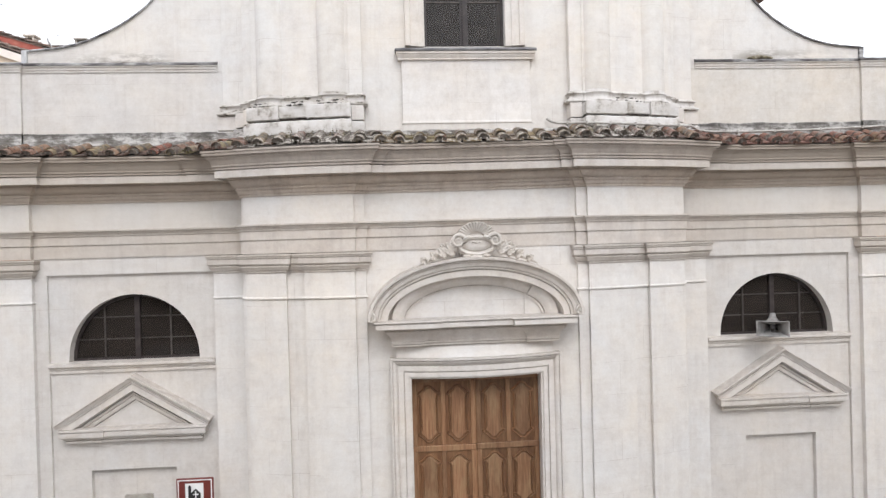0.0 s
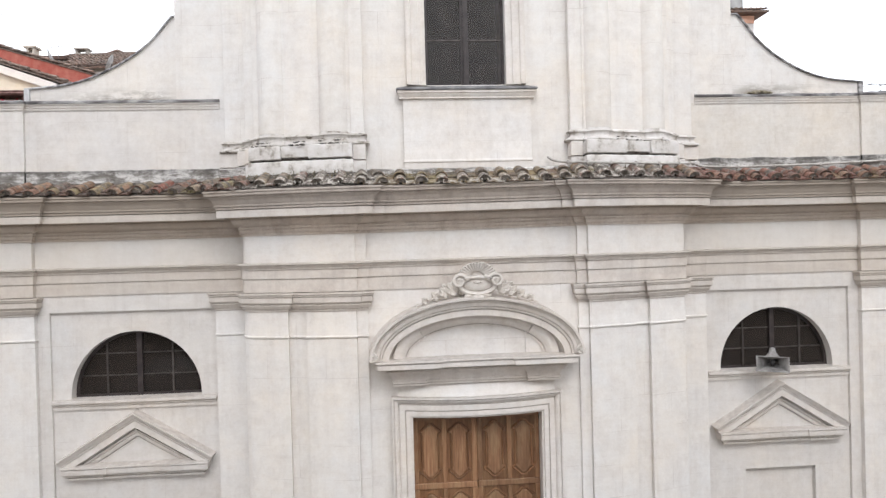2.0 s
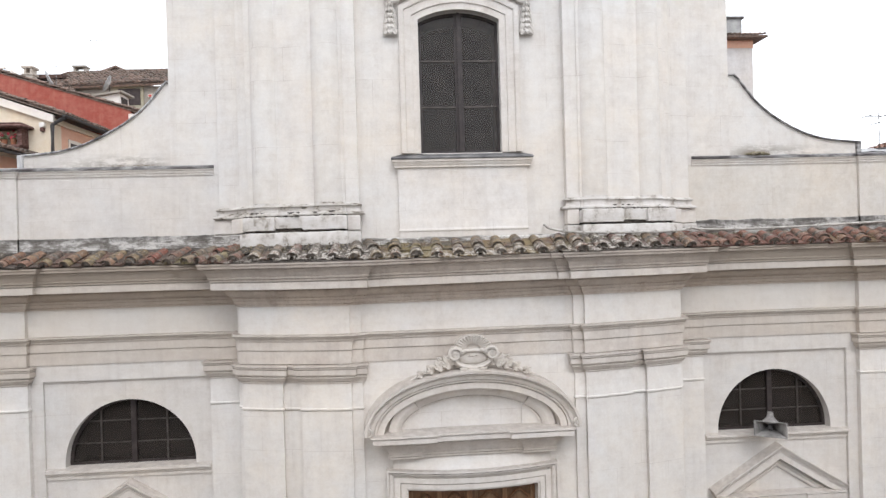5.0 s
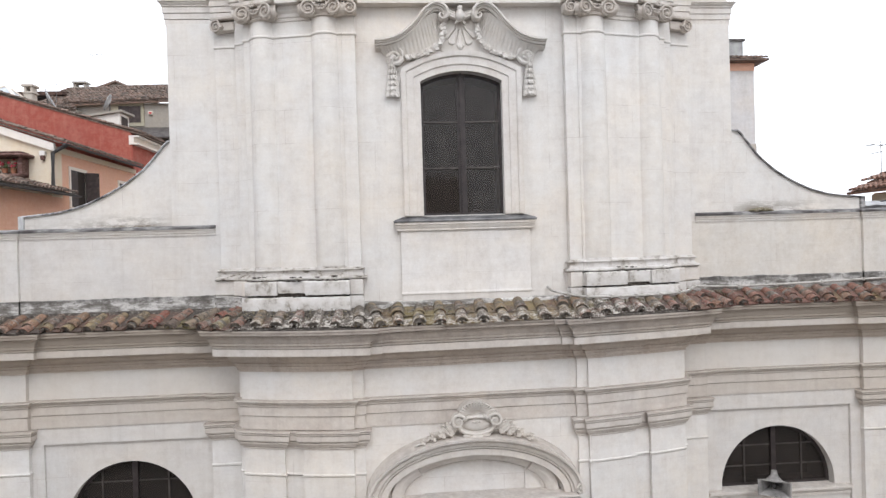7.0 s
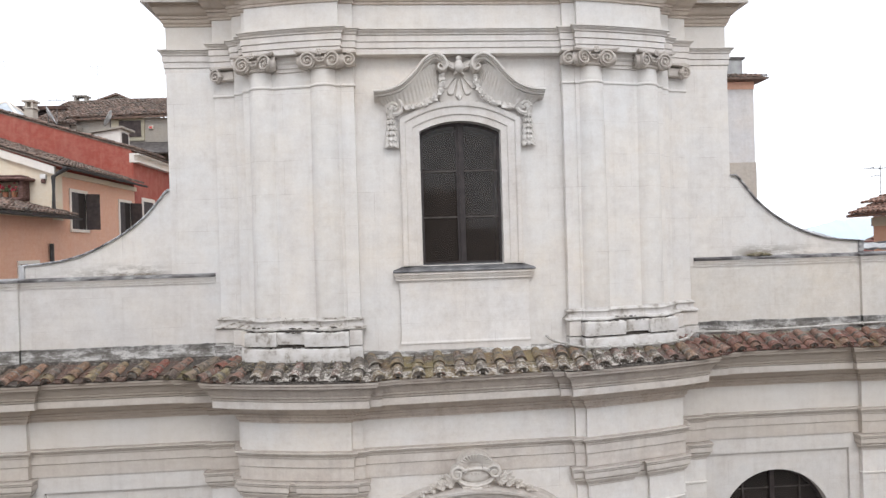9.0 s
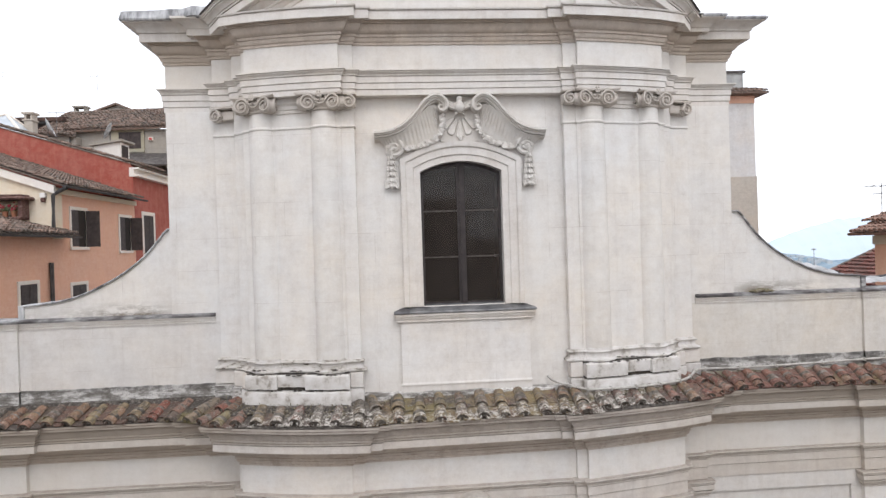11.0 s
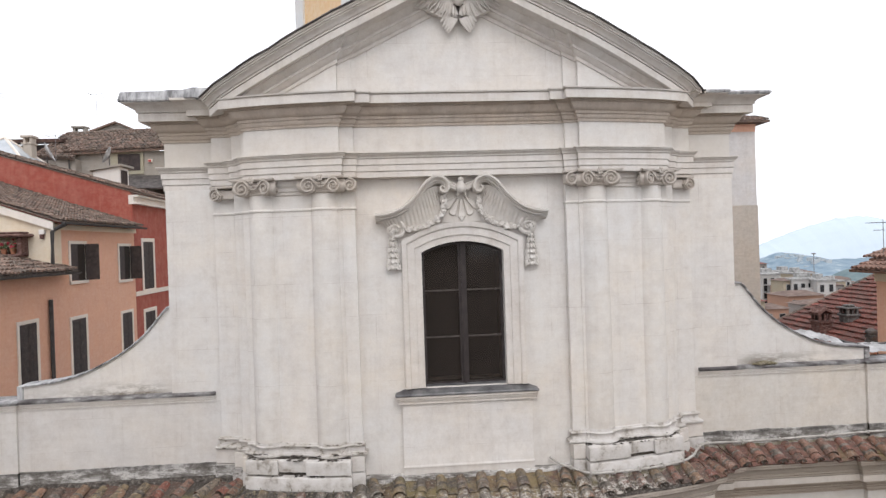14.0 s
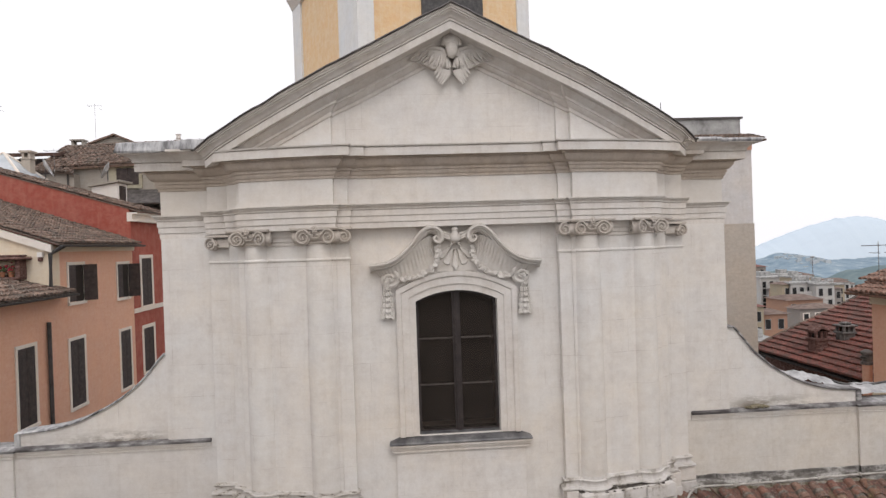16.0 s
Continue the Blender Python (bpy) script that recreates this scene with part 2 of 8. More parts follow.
PLINTH = mottled("chipped_whitewashed_plinth", [(0.30, 0.27, 0.235), (0.54, 0.51, 0.475), (0.61, 0.585, 0.56), (0.64, 0.62, 0.595)], 3.4, 0.9, 0, 0.6, 0.02)


def skirting_mat(name):
    """Cement skirting: peeling whitewash patches, black mould creeping along its edges and in spots."""
    m, t, p = mat(name, 0.92)
    v = place(t)
    c = ramp(t, noise_of(t, place(t, (0.8, 1, 2.4)), 2.6, 8, 0.72), [(0.38, (0.13, 0.118, 0.105)), (0.47, (0.25, 0.235, 0.215)), (0.52, (0.40, 0.385, 0.365)), (0.55, (0.58, 0.56, 0.535)), (0.66, (0.63, 0.61, 0.585))])
    spots = grey_ramp(t, noise_of(t, v, 13.0, 9, 0.8), 0.51, 0.62, 0.0, 0.65)
    c = blend(t, spots, c, (0.08, 0.068, 0.056))
    sz = node(t, "ShaderNodeSeparateXYZ", Vector=v)
    top = node(t, "ShaderNodeMapRange", Value=sz.outputs["Z"])
    top.inputs["From Min"].default_value, top.inputs["From Max"].default_value = 8.86, 8.96
    crept = t.nodes.new("ShaderNodeMath")
    crept.operation = "MULTIPLY"
    t.links.new(top.outputs[0], crept.inputs[0])
    t.links.new(grey_ramp(t, noise_of(t, place(t, (1, 1, 0.4)), 4.0, 8, 0.75), 0.36, 0.58, 0.15, 0.95), crept.inputs[1])
    c = blend(t, crept.outputs[0], c, (0.075, 0.07, 0.064))
    t.links.new(c, p.inputs["Base Color"])
    bump(t, p, noise_of(t, v, 20.0, 6, 0.7), 0.7, 0.02)
    return m


MOULD = skirting_mat("mouldy_grey_render")
LEAD = mottled("weathered_lead_sheet", [(0.05, 0.045, 0.045), (0.13, 0.12, 0.12), (0.27, 0.265, 0.265), (0.50, 0.49, 0.48)], 2.0, 0.55, 0.3, 0.4, 0.01, (1, 1, 3))
SILLLEAD = mottled("slate_grey_lead_sill", [(0.07, 0.068, 0.072), (0.12, 0.118, 0.122), (0.17, 0.168, 0.17), (0.26, 0.255, 0.25)], 3.0, 0.6, 0.2)
PALELEAD = mottled("pale_streaked_lead", [(0.06, 0.06, 0.062), (0.22, 0.22, 0.225), (0.42, 0.42, 0.43), (0.56, 0.56, 0.56)], 2.4, 0.55, 0.2, 0.4, 0.01, (2.5, 1, 0.6))
DARKLEAD = mottled("dark_roof_edge_sheet", [(0.05, 0.045, 0.045), (0.10, 0.09, 0.085), (0.17, 0.155, 0.15)], 3.0, 0.6, 0.3)
PALESHEET = mottled("bleached_roofing_sheet", [(0.20, 0.20, 0.205), (0.40, 0.40, 0.405), (0.58, 0.58, 0.585)], 2.2, 0.7, 0.0, 0.5, 0.03)


def old_wood(name, tones, worn_tone, amount):
    """Sun-bleached varnish: grain down the boards, every piece its own tone, bare grey-gold patches."""
    m, t, p = mat(name, 0.5)
    grain = noise_of(t, place(t, (14, 14, 0.9)), 2.6, 7, 0.68)
    c = ramp(t, grain, [(0.30 + 0.4 * i / (len(tones) - 1), k) for i, k in enumerate(tones)])
    o = t.nodes.new("ShaderNodeObjectInfo")
    mr = node(t, "ShaderNodeMapRange", Value=o.outputs["Random"])
    mr.inputs["To Min"].default_value, mr.inputs["To Max"].default_value = 0.72, 1.3
    hv = node(t, "ShaderNodeHueSaturation", Color=c)
    t.links.new(mr.outputs[0], hv.inputs["Value"])
    bare = grey_ramp(t, noise_of(t, place(t, (3, 3, 0.8)), 1.9, 7, 0.7), 0.47, 0.66, 0.0, amount)
    c = blend(t, bare, hv.outputs[0], worn_tone)
    t.links.new(c, p.inputs["Base Color"])
    bump(t, p, grain, 0.35, 0.005)
    return m


WOOD = old_wood("oiled_walnut", [(0.10, 0.042, 0.018), (0.175, 0.082, 0.036), (0.24, 0.118, 0.055)], (0.30, 0.18, 0.09), 0.4)
WOODFIELD = old_wood("lighter_worn_walnut", [(0.13, 0.060, 0.028), (0.22, 0.112, 0.055), (0.32, 0.185, 0.10)], (0.32, 0.22, 0.12), 0.5)
IRON = mottled("dark_painted_iron", [(0.025, 0.023, 0.024), (0.05, 0.047, 0.047), (0.08, 0.075, 0.072)], 6, 0.5)
FRAME = mottled("dark_brown_window_frame", [(0.020, 0.014, 0.014), (0.032, 0.024, 0.023), (0.055, 0.043, 0.04)], 6, 0.55)
DULLBAR = mottled("dusty_dark_bar", [(0.03, 0.024, 0.021), (0.05, 0.041, 0.036), (0.085, 0.072, 0.064)], 9, 0.7)
BARS = mottled("thin_worn_glazing_bar", [(0.04, 0.030, 0.026), (0.075, 0.060, 0.052), (0.12, 0.10, 0.09)], 9, 0.6)
TILE = tile_mat("old_roman_clay_tile", [(0.166, 0.13, 0.102), (0.207, 0.077, 0.054), (0.101, 0.087, 0.072), (0.258, 0.188, 0.136), (0.236, 0.119, 0.082), (0.137, 0.108, 0.088), (0.193, 0.066, 0.046), (0.331, 0.26, 0.19), (0.087, 0.071, 0.06), (0.286, 0.153, 0.11), (0.237, 0.194, 0.103), (0.215, 0.159, 0.096), (0.171, 0.055, 0.039)], (0.16, 0.14, 0.07), 0.61, 0.6, True)
# pan tones carry moss, and are lowered to darken the gaps between covers
PANTILE = tile_mat("mossy_clay_pan", [(0.069, 0.054, 0.045), (0.121, 0.066, 0.048), (0.046, 0.038, 0.032), (0.144, 0.078, 0.055), (0.098, 0.081, 0.058)], (0.18, 0.15, 0.065), 0.55, 0.45, True)
ROOFTILE = tile_mat("brown_town_tile", [(0.168, 0.099, 0.074), (0.084, 0.062, 0.050), (0.246, 0.162, 0.125), (0.112, 0.074, 0.058), (0.302, 0.196, 0.151), (0.067, 0.052, 0.045)], (0.10, 0.095, 0.05), 0.62, 0.85)
REDTILE = tile_mat("red_pantile", [(0.245, 0.072, 0.056), (0.195, 0.06, 0.048), (0.28, 0.088, 0.068), (0.15, 0.058, 0.048)], (0.10, 0.068, 0.058), 0.46, 0.4)
WARMTILE = tile_mat("terracotta_eave_tile", [(0.27, 0.135, 0.095), (0.20, 0.105, 0.078), (0.34, 0.205, 0.155), (0.23, 0.14, 0.108)], (0.12, 0.09, 0.06), 0.60, 0.4)
ORANGE = plaster("faded_orange_limewash", (0.74, 0.45, 0.33), (0.62, 0.30, 0.18), 0.4, 0.5)
CREAM = plaster("cream_limewash", (0.76, 0.67, 0.54), (0.52, 0.40, 0.28), 0.3, 0.3)
OLIVE = plaster("dull_olive_frame", (0.40, 0.375, 0.29), (0.24, 0.21, 0.16), 0.4, 0.4)
RED = plaster("faded_red_limewash", (0.34, 0.082, 0.06), (0.55, 0.27, 0.20), 0.75, 0.7)
GREYWALL = plaster("grey_cement_render", (0.36, 0.335, 0.30), (0.22, 0.20, 0.18), 0.5, 0.6)
TOWERWALL = plaster("bare_cement_render", (0.60, 0.58, 0.57), (0.30, 0.265, 0.225), 0.5, 0.4)
OCHRE = plaster("ochre_limewash", (0.73, 0.51, 0.29), (0.80, 0.70, 0.55), 0.9, 0.9)
TOWERSTRIP = plaster("pale_grey_tower_strip", (0.72, 0.73, 0.735), (0.48, 0.46, 0.44), 0.5, 0.6)
TRIM = plaster("pale_window_surround", (0.80, 0.745, 0.69), (0.45, 0.40, 0.35), 0.3, 0.4)
SOIL = mottled("mossy_roof_soil", [(0.035, 0.03, 0.026), (0.075, 0.064, 0.055), (0.12, 0.105, 0.09), (0.22, 0.20, 0.175)], 16.0, 0.95, 0, 0.8, 0.03)
FOOTMORTAR = mottled("mossy_foot_mortar", [(0.10, 0.085, 0.06), (0.22, 0.19, 0.12), (0.31, 0.275, 0.225), (0.46, 0.43, 0.39)], 4.5, 0.95, 0, 0.8, 0.03)
MORTAR = mottled("crumbling_mortar", [(0.05, 0.043, 0.036), (0.14, 0.122, 0.104), (0.27, 0.24, 0.21)], 9.0, 0.95)
# near-black colour that stands in for the dark inside windows, openings and flues
DARKROOM = mottled("painted_interior_dark", [(0.016, 0.011, 0.009), (0.028, 0.02, 0.016)], 1.0, 0.9)
# real shutter brown, also used as painted shade for openings and one wall
SHUTTER = mottled("dark_brown_shutter_and_shade", [(0.022, 0.014, 0.013), (0.040, 0.026, 0.024), (0.06, 0.042, 0.036)], 5, 0.6)


def glass_mat(name, tint, rough):
    m, t, p = mat(name, rough)
    dust = ramp(t, noise_of(t, place(t, (1, 1, 1.6)), 2.2, 6, 0.7), [(0.35, tint), (0.72, [min(1.0, q * 1.8) for q in tint])])
    t.links.new(dust, p.inputs["Base Color"])
    p.inputs["Transmission Weight"].default_value = 0.8
    p.inputs["IOR"].default_value = 1.38
    p.inputs["Specular IOR Level"].default_value = 0.3
    bump(t, p, noise_of(t, place(t), 3.0, 4), 0.08, 0.01)
    return m


GLASS = glass_mat("old_window_glass", (0.095, 0.078, 0.068), 0.06)


# ---- mesh helpers ----
def part(name, bm, material, parent=None, label="", smooth=30):
    """One mesh object from a bmesh, under a thing or a part."""
    bmesh.ops.recalc_face_normals(bm, faces=bm.faces[:])
    me = bpy.data.meshes.new(name)
    bm.to_mesh(me)
    bm.free()
    me.materials.append(material)
    if smooth:
        me.shade_smooth()
        me.set_sharp_from_angle(angle=radians(smooth))
    ob = new(name, me)
    ob.parent = parent
    if label:
        ob["label"] = label
    return ob


def thing(name, label, category, at=(0, 0, 0), group="", kind=""):
    ob = new(name)
    ob.empty_display_size = 0.3
    ob.location = at
    return tagged(ob, label, category, group, kind)


def box(bm, x0, x1, y0, y1, z0, z1, m=None):
    v = [bm.verts.new(Vector(c)) for c in ((x0, y0, z0), (x1, y0, z0), (x1, y1, z0), (x0, y1, z0), (x0, y0, z1), (x1, y0, z1), (x1, y1, z1), (x0, y1, z1))]
    if m is not None:
        for k in v:
            k.co = m @ k.co
    for f in ((0, 3, 2, 1), (4, 5, 6, 7), (0, 1, 5, 4), (1, 2, 6, 5), (2, 3, 7, 6), (3, 0, 4, 7)):
        bm.faces.new([v[i] for i in f])
    return v


def soft_box(bm, x0, x1, y0, y1, z0, z1, r=0.01, m=None):
    """A box with a small chamfer on all its edges."""
    tmp = bmesh.new()
    box(tmp, x0, x1, y0, y1, z0, z1)
    bmesh.ops.bevel(tmp, geom=tmp.edges[:], offset=r, segments=1, affect="EDGES")
    join(bm, tmp, m)


def join(bm, other, m=None):
    table = {}
    for v in other.verts:
        table[v] = bm.verts.new(m @ v.co if m is not None else v.co)
    for f in other.faces:
        bm.faces.new([table[v] for v in f.verts])
    other.free()


def skin(bm, rings, closed=True, caps=True):
    """Faces between rings of points of equal number."""
    rows = [[bm.verts.new(Vector(p)) for p in r] for r in rings]
    n = len(rows[0])
    for a, b in zip(rows, rows[1:]):
        for i in range(n if closed else n - 1):
            j = (i + 1) % n
            bm.faces.new((a[i], a[j], b[j], b[i]))
    if caps and closed:
        bm.faces.new(rows[0])
        bm.faces.new(rows[-1][::-1])
    return rows


def mitres(points, loop=False):
    """Offset directions to the right of a plane path, mitred at its corners."""
    out = []
    n = len(points)
    for i in range(n):
        ds = []
        for a, b in ((i - 1, i), (i, i + 1)):
            if loop or (a >= 0 and b < n):
                p, q = points[a % n], points[b % n]
                d = Vector((q[0] - p[0], q[1] - p[1]))
                if d.length > 1e-7:
                    ds.append(d.normalized())
        ns = [Vector((d.y, -d.x)) for d in ds]
        if len(ns) == 1:
            out.append(ns[0])
        else:
            s = ns[0] + ns[1]
            out.append(s / max(0.25, 1 + ns[0].dot(ns[1])))
    return out


def run_plan(bm, path, profile, back=0.5, rise=None):
    """A moulding along a plan path (x, y), facing the right of its way; profile of (out, z); its back is the plane y = back."""
    ms = mitres([(p[0], p[1]) for p in path])
    rings = []
    for p, n in zip(path, ms):
        z0 = rise(p[0]) if rise else 0.0
        ring = [(p[0] + n.x * d, p[1] + n.y * d, (rise(p[0] + n.x * d) if rise else 0.0) + z) for d, z in profile]
        ring += [(p[0], back, z0 + profile[-1][1]), (p[0], back, z0 + profile[0][1])]
        rings.append(ring)
    skin(bm, rings)


def run_wall(bm, path, profile, y0, loop=False, m=None):
    """A moulding along a path (x, z) on the wall plane y0; profile of (out of the wall, to the left of the way)."""
    ms = mitres(path, loop)
    rings = []
    for p, n in zip(path, ms):
        ring = [Vector((p[0] - n.x * h, y0 - d, p[1] - n.y * h)) for d, h in profile]
        rings.append([m @ v for v in ring] if m is not None else ring)
    if loop:
        rings.append(rings[0])
    skin(bm, rings, caps=not loop)
    if loop:
        bmesh.ops.remove_doubles(bm, verts=bm.verts[:], dist=1e-6)


def arc(cx, cz, r, a0, a1, n):
    return [(cx + r * math.cos(radians(a0 + (a1 - a0) * i / n)), cz + r * math.sin(radians(a0 + (a1 - a0) * i / n))) for i in range(n + 1)]


def glide(points, n=6):
    """A smooth curve through points."""
    out = []
    pts = [Vector(p) for p in points]
    ext = [2 * pts[0] - pts[1]] + pts + [2 * pts[-1] - pts[-2]]
    for i in range(1, len(ext) - 2):
        p0, p1, p2, p3 = ext[i - 1:i + 3]
        for k in range(n):
            s = k / n
            out.append(0.5 * (2 * p1 + (p2 - p0) * s + (2 * p0 - 5 * p1 + 4 * p2 - p3) * s * s + (3 * p1 - p0 - 3 * p2 + p3) * s ** 3))
    return out + [pts[-1]]


def tube(bm, points, radius, sides=8, m=None):
    """A round bar along 3D points; radius is a number or one per point."""
    pts = [Vector(p) for p in points]
    rings = []
    for i, p in enumerate(pts):
        d = (pts[min(i + 1, len(pts) - 1)] - pts[max(i - 1, 0)]).normalized()
        side = d.cross(Vector((0, 0, 1)))
        if side.length < 0.05:
            side = d.cross(Vector((0, 1, 0)))
        side.normalize()
        up = side.cross(d)
        r = radius[i] if isinstance(radius, (list, tuple)) else radius
        ring = [p + r * (math.cos(2 * math.pi * k / sides) * side + math.sin(2 * math.pi * k / sides) * up) for k in range(sides)]
        rings.append([m @ v for v in ring] if m is not None else ring)
    skin(bm, rings)


def lathe(bm, profile, centre, sides=24, a0=0.0, a1=360.0):
    """Turned about the upright through centre (x, y); profile of (radius, z)."""
    full = abs(a1 - a0) > 359
    count = sides if full else sides + 1
    rings = []
    for k in range(count):
        a = radians(a0 + (a1 - a0) * k / sides)
        rings.append([bm.verts.new((centre[0] + r * math.cos(a), centre[1] + r * math.sin(a), z)) for r, z in profile])
    for k in range(count if full else count - 1):
        p, q = rings[k], rings[(k + 1) % count]
        for i in range(len(profile) - 1):
            bm.faces.new((p[i], q[i], q[i + 1], p[i + 1]))
    if full:
        bm.faces.new([r[0] for r in rings])
        bm.faces.new([r[-1] for r in rings][::-1])


def blob(bm, centre, radius, squash=(1, 1, 1), jitter=0.0, m=None, level=1):
    """A small rounded lump."""
    tmp = bmesh.new()
    bmesh.ops.create_icosphere(tmp, subdivisions=level, radius=1.0)
    for v in tmp.verts:
        k = 1 + random.uniform(-jitter, jitter)
        v.co = Vector((v.co.x * squash[0], v.co.y * squash[1], v.co.z * squash[2])) * radius * k
    mm = Matrix.Translation(centre)
    join(bm, tmp, m @ mm if m is not None else mm)


def spiral(bm, r, m, turns=2.1, flip=1, thick=0.22, steps=34):
    """A volute in the local xz plane, facing local -y."""
    pts, rad = [], []
    for i in range(steps + 1):
        s = i / steps
        a = math.pi / 2 + flip * turns * 2 * math.pi * s
        q = r * (1 - 0.86 * s)
        pts.append((q * math.cos(a), -0.12 * r * s, q * math.sin(a)))
        rad.append(r * thick * (1 - 0.45 * s))
    tube(bm, pts, rad, 6, m)
    blob(bm, (0, -0.15 * r, 0), r * 0.2, m=m)
    disc = bmesh.new()
    bmesh.ops.create_cone(disc, cap_ends=True, segments=18, radius1=r * 0.95, radius2=r * 0.95, depth=r * 0.5, matrix=Matrix.Translation((0, r * 0.25, 0)) @ Matrix.Rotation(radians(90), 4, "X"))
    join(bm, disc, m)


def petal(bm, root, reach, width):
    """A cupped leaf from its root along reach, with a folded mid rib."""
    o, r = Vector(root), Vector(reach)
    side = r.cross(Vector((0, -1, 0)))
    side = side.normalized() if side.length > 1e-6 else Vector((1, 0, 0))
    rows = []
    for u, w, lift in ((0.0, 0.35, 0.0), (0.35, 0.95, 0.03), (0.7, 0.8, 0.035), (1.0, 0.12, 0.0)):
        c = o + r * u
        rows.append([c - side * width * w, c - side * width * w * 0.45 + Vector((0, -lift - 0.014, 0)), c + Vector((0, -lift - 0.004, 0)), c + side * width * w * 0.45 + Vector((0, -lift - 0.014, 0)), c + side * width * w, c + Vector((0, 0.035, 0))])
    skin(bm, rows)


def scroll_band(bm, pts, width, y0, y1, m, bend):
    """A flat ribbon standing out of the local xz plane, along pts of (x, z)."""
    rings = []
    n = len(pts)
    for i, p in enumerate(pts):
        a, b = Vector(pts[max(0, i - 1)]), Vector(pts[min(n - 1, i + 1)])
        d = (b - a).normalized()
        q = Vector((-d.y, d.x)) * width * (1 - 0.45 * i / n) / 2
        p = Vector(p)
        rings.append([m @ Vector((v.x, y - bend * v.x * v.x, v.y)) for v, y in ((p + q, y0 + 0.008), (p + q * 0.5, y0), (p - q * 0.5, y0), (p - q, y0 + 0.008), (p - q, y1), (p + q, y1))])
    skin(bm, rings)


def ionic_face(bm, m, cx=0.228, r=0.138, sides=(-1, 1), bend=0.55, lead=True):
    """One face of an ionic capital: ribbons rising from the middle and rolling into volutes."""
    for s in sides:
        pts = [(cx * 0.02, -0.045), (cx * 0.22, -0.03), (cx * 0.45, 0.03), (cx * 0.72, 0.095)] if lead else []
        for i in range(31):
            u = i / 30
            a = radians(103 - 360 * 1.75 * u)
            q = r * (1 - 0.80 * u ** 0.9)
            pts.append((cx + q * math.cos(a), -0.025 + q * math.sin(a)))
        scroll_band(bm, [(s * x, z) for x, z in pts], r * 0.25, -0.035, 0.10, m, bend)
        ring = [(s * cx + r * 0.93 * math.cos(2 * math.pi * k / 18), -0.025 + r * 0.93 * math.sin(2 * math.pi * k / 18)) for k in range(18)]
        skin(bm, [[m @ Vector((x, y - bend * x * x, z)) for x, z in ring] for y in (0.012, 0.10)])
        blob(bm, (s * cx, -0.01 - bend * cx * cx, -0.025), r * 0.2, (1, 1, 1), 0, m)


def worn(bm, amount, scale, seed=0.0):
    """Knocks the edges of a block about, as weather does."""
    for v in bm.verts:
        q = v.co * scale + Vector((seed, seed * 2, 0))
        v.co += Vector((noise.noise(q), noise.noise(q + Vector((7, 0, 0))), noise.noise(q + Vector((0, 9, 0))))) * amount


def ease(x, a, b):
    u = min(1.0, max(0.0, (x - a) / (b - a)))
    return u * u * (3 - 2 * u)


def both(path):
    """A plan path from the middle outwards, made whole by its mirror image."""
    left = [(-x, y) for x, y in reversed(path)]
    return left + [p for p in path if p[0] > 1e-6]


# ---- the church front: plan and heights ----
church = thing("church", "white limewashed baroque church front with a convex middle", "church")


def low_front(x):
    """Plan of the lower pilaster groups, curving back towards the wings."""
    d = abs(x) - 2.17
    return -1.06 + 0.08 * d + 0.059 * d * d


def high_front(x):
    """Plan of the upper entablature over the columns."""
    d = abs(x) - 2.2
    return -0.97 + 0.10 * d + 0.055 * d * d


def spread(f, x0, x1, n, back=0.0):
    return [(x0 + (x1 - x0) * i / n, f(x0 + (x1 - x0) * i / n) + back) for i in range(n + 1)]


LOW_PLAN = both([(0, -0.93), (1.97, -0.93), (1.97, -0.99), (2.17, -0.99)] + spread(low_front, 2.17, 4.22, 10)
                + [(4.185, -0.52), (4.30, -0.485), (4.35, -0.08), (4.93, -0.08), (4.93, 0), (8.34, 0), (8.34, -0.10), (10.6, -0.10)])
HIGH_PLAN = both([(0, -0.80), (1.95, -0.80), (1.95, -0.87), (2.2, -0.87)] + spread(high_front, 2.2, 3.95, 9)
                 + [(3.93, -0.47), (4.05, -0.44), (4.04, -0.30), (4.27, -0.25), (4.28, -0.10), (4.68, -0.10), (4.68, 0.3)])
WING_DROP = {1: 0.10, -1: 0.06}

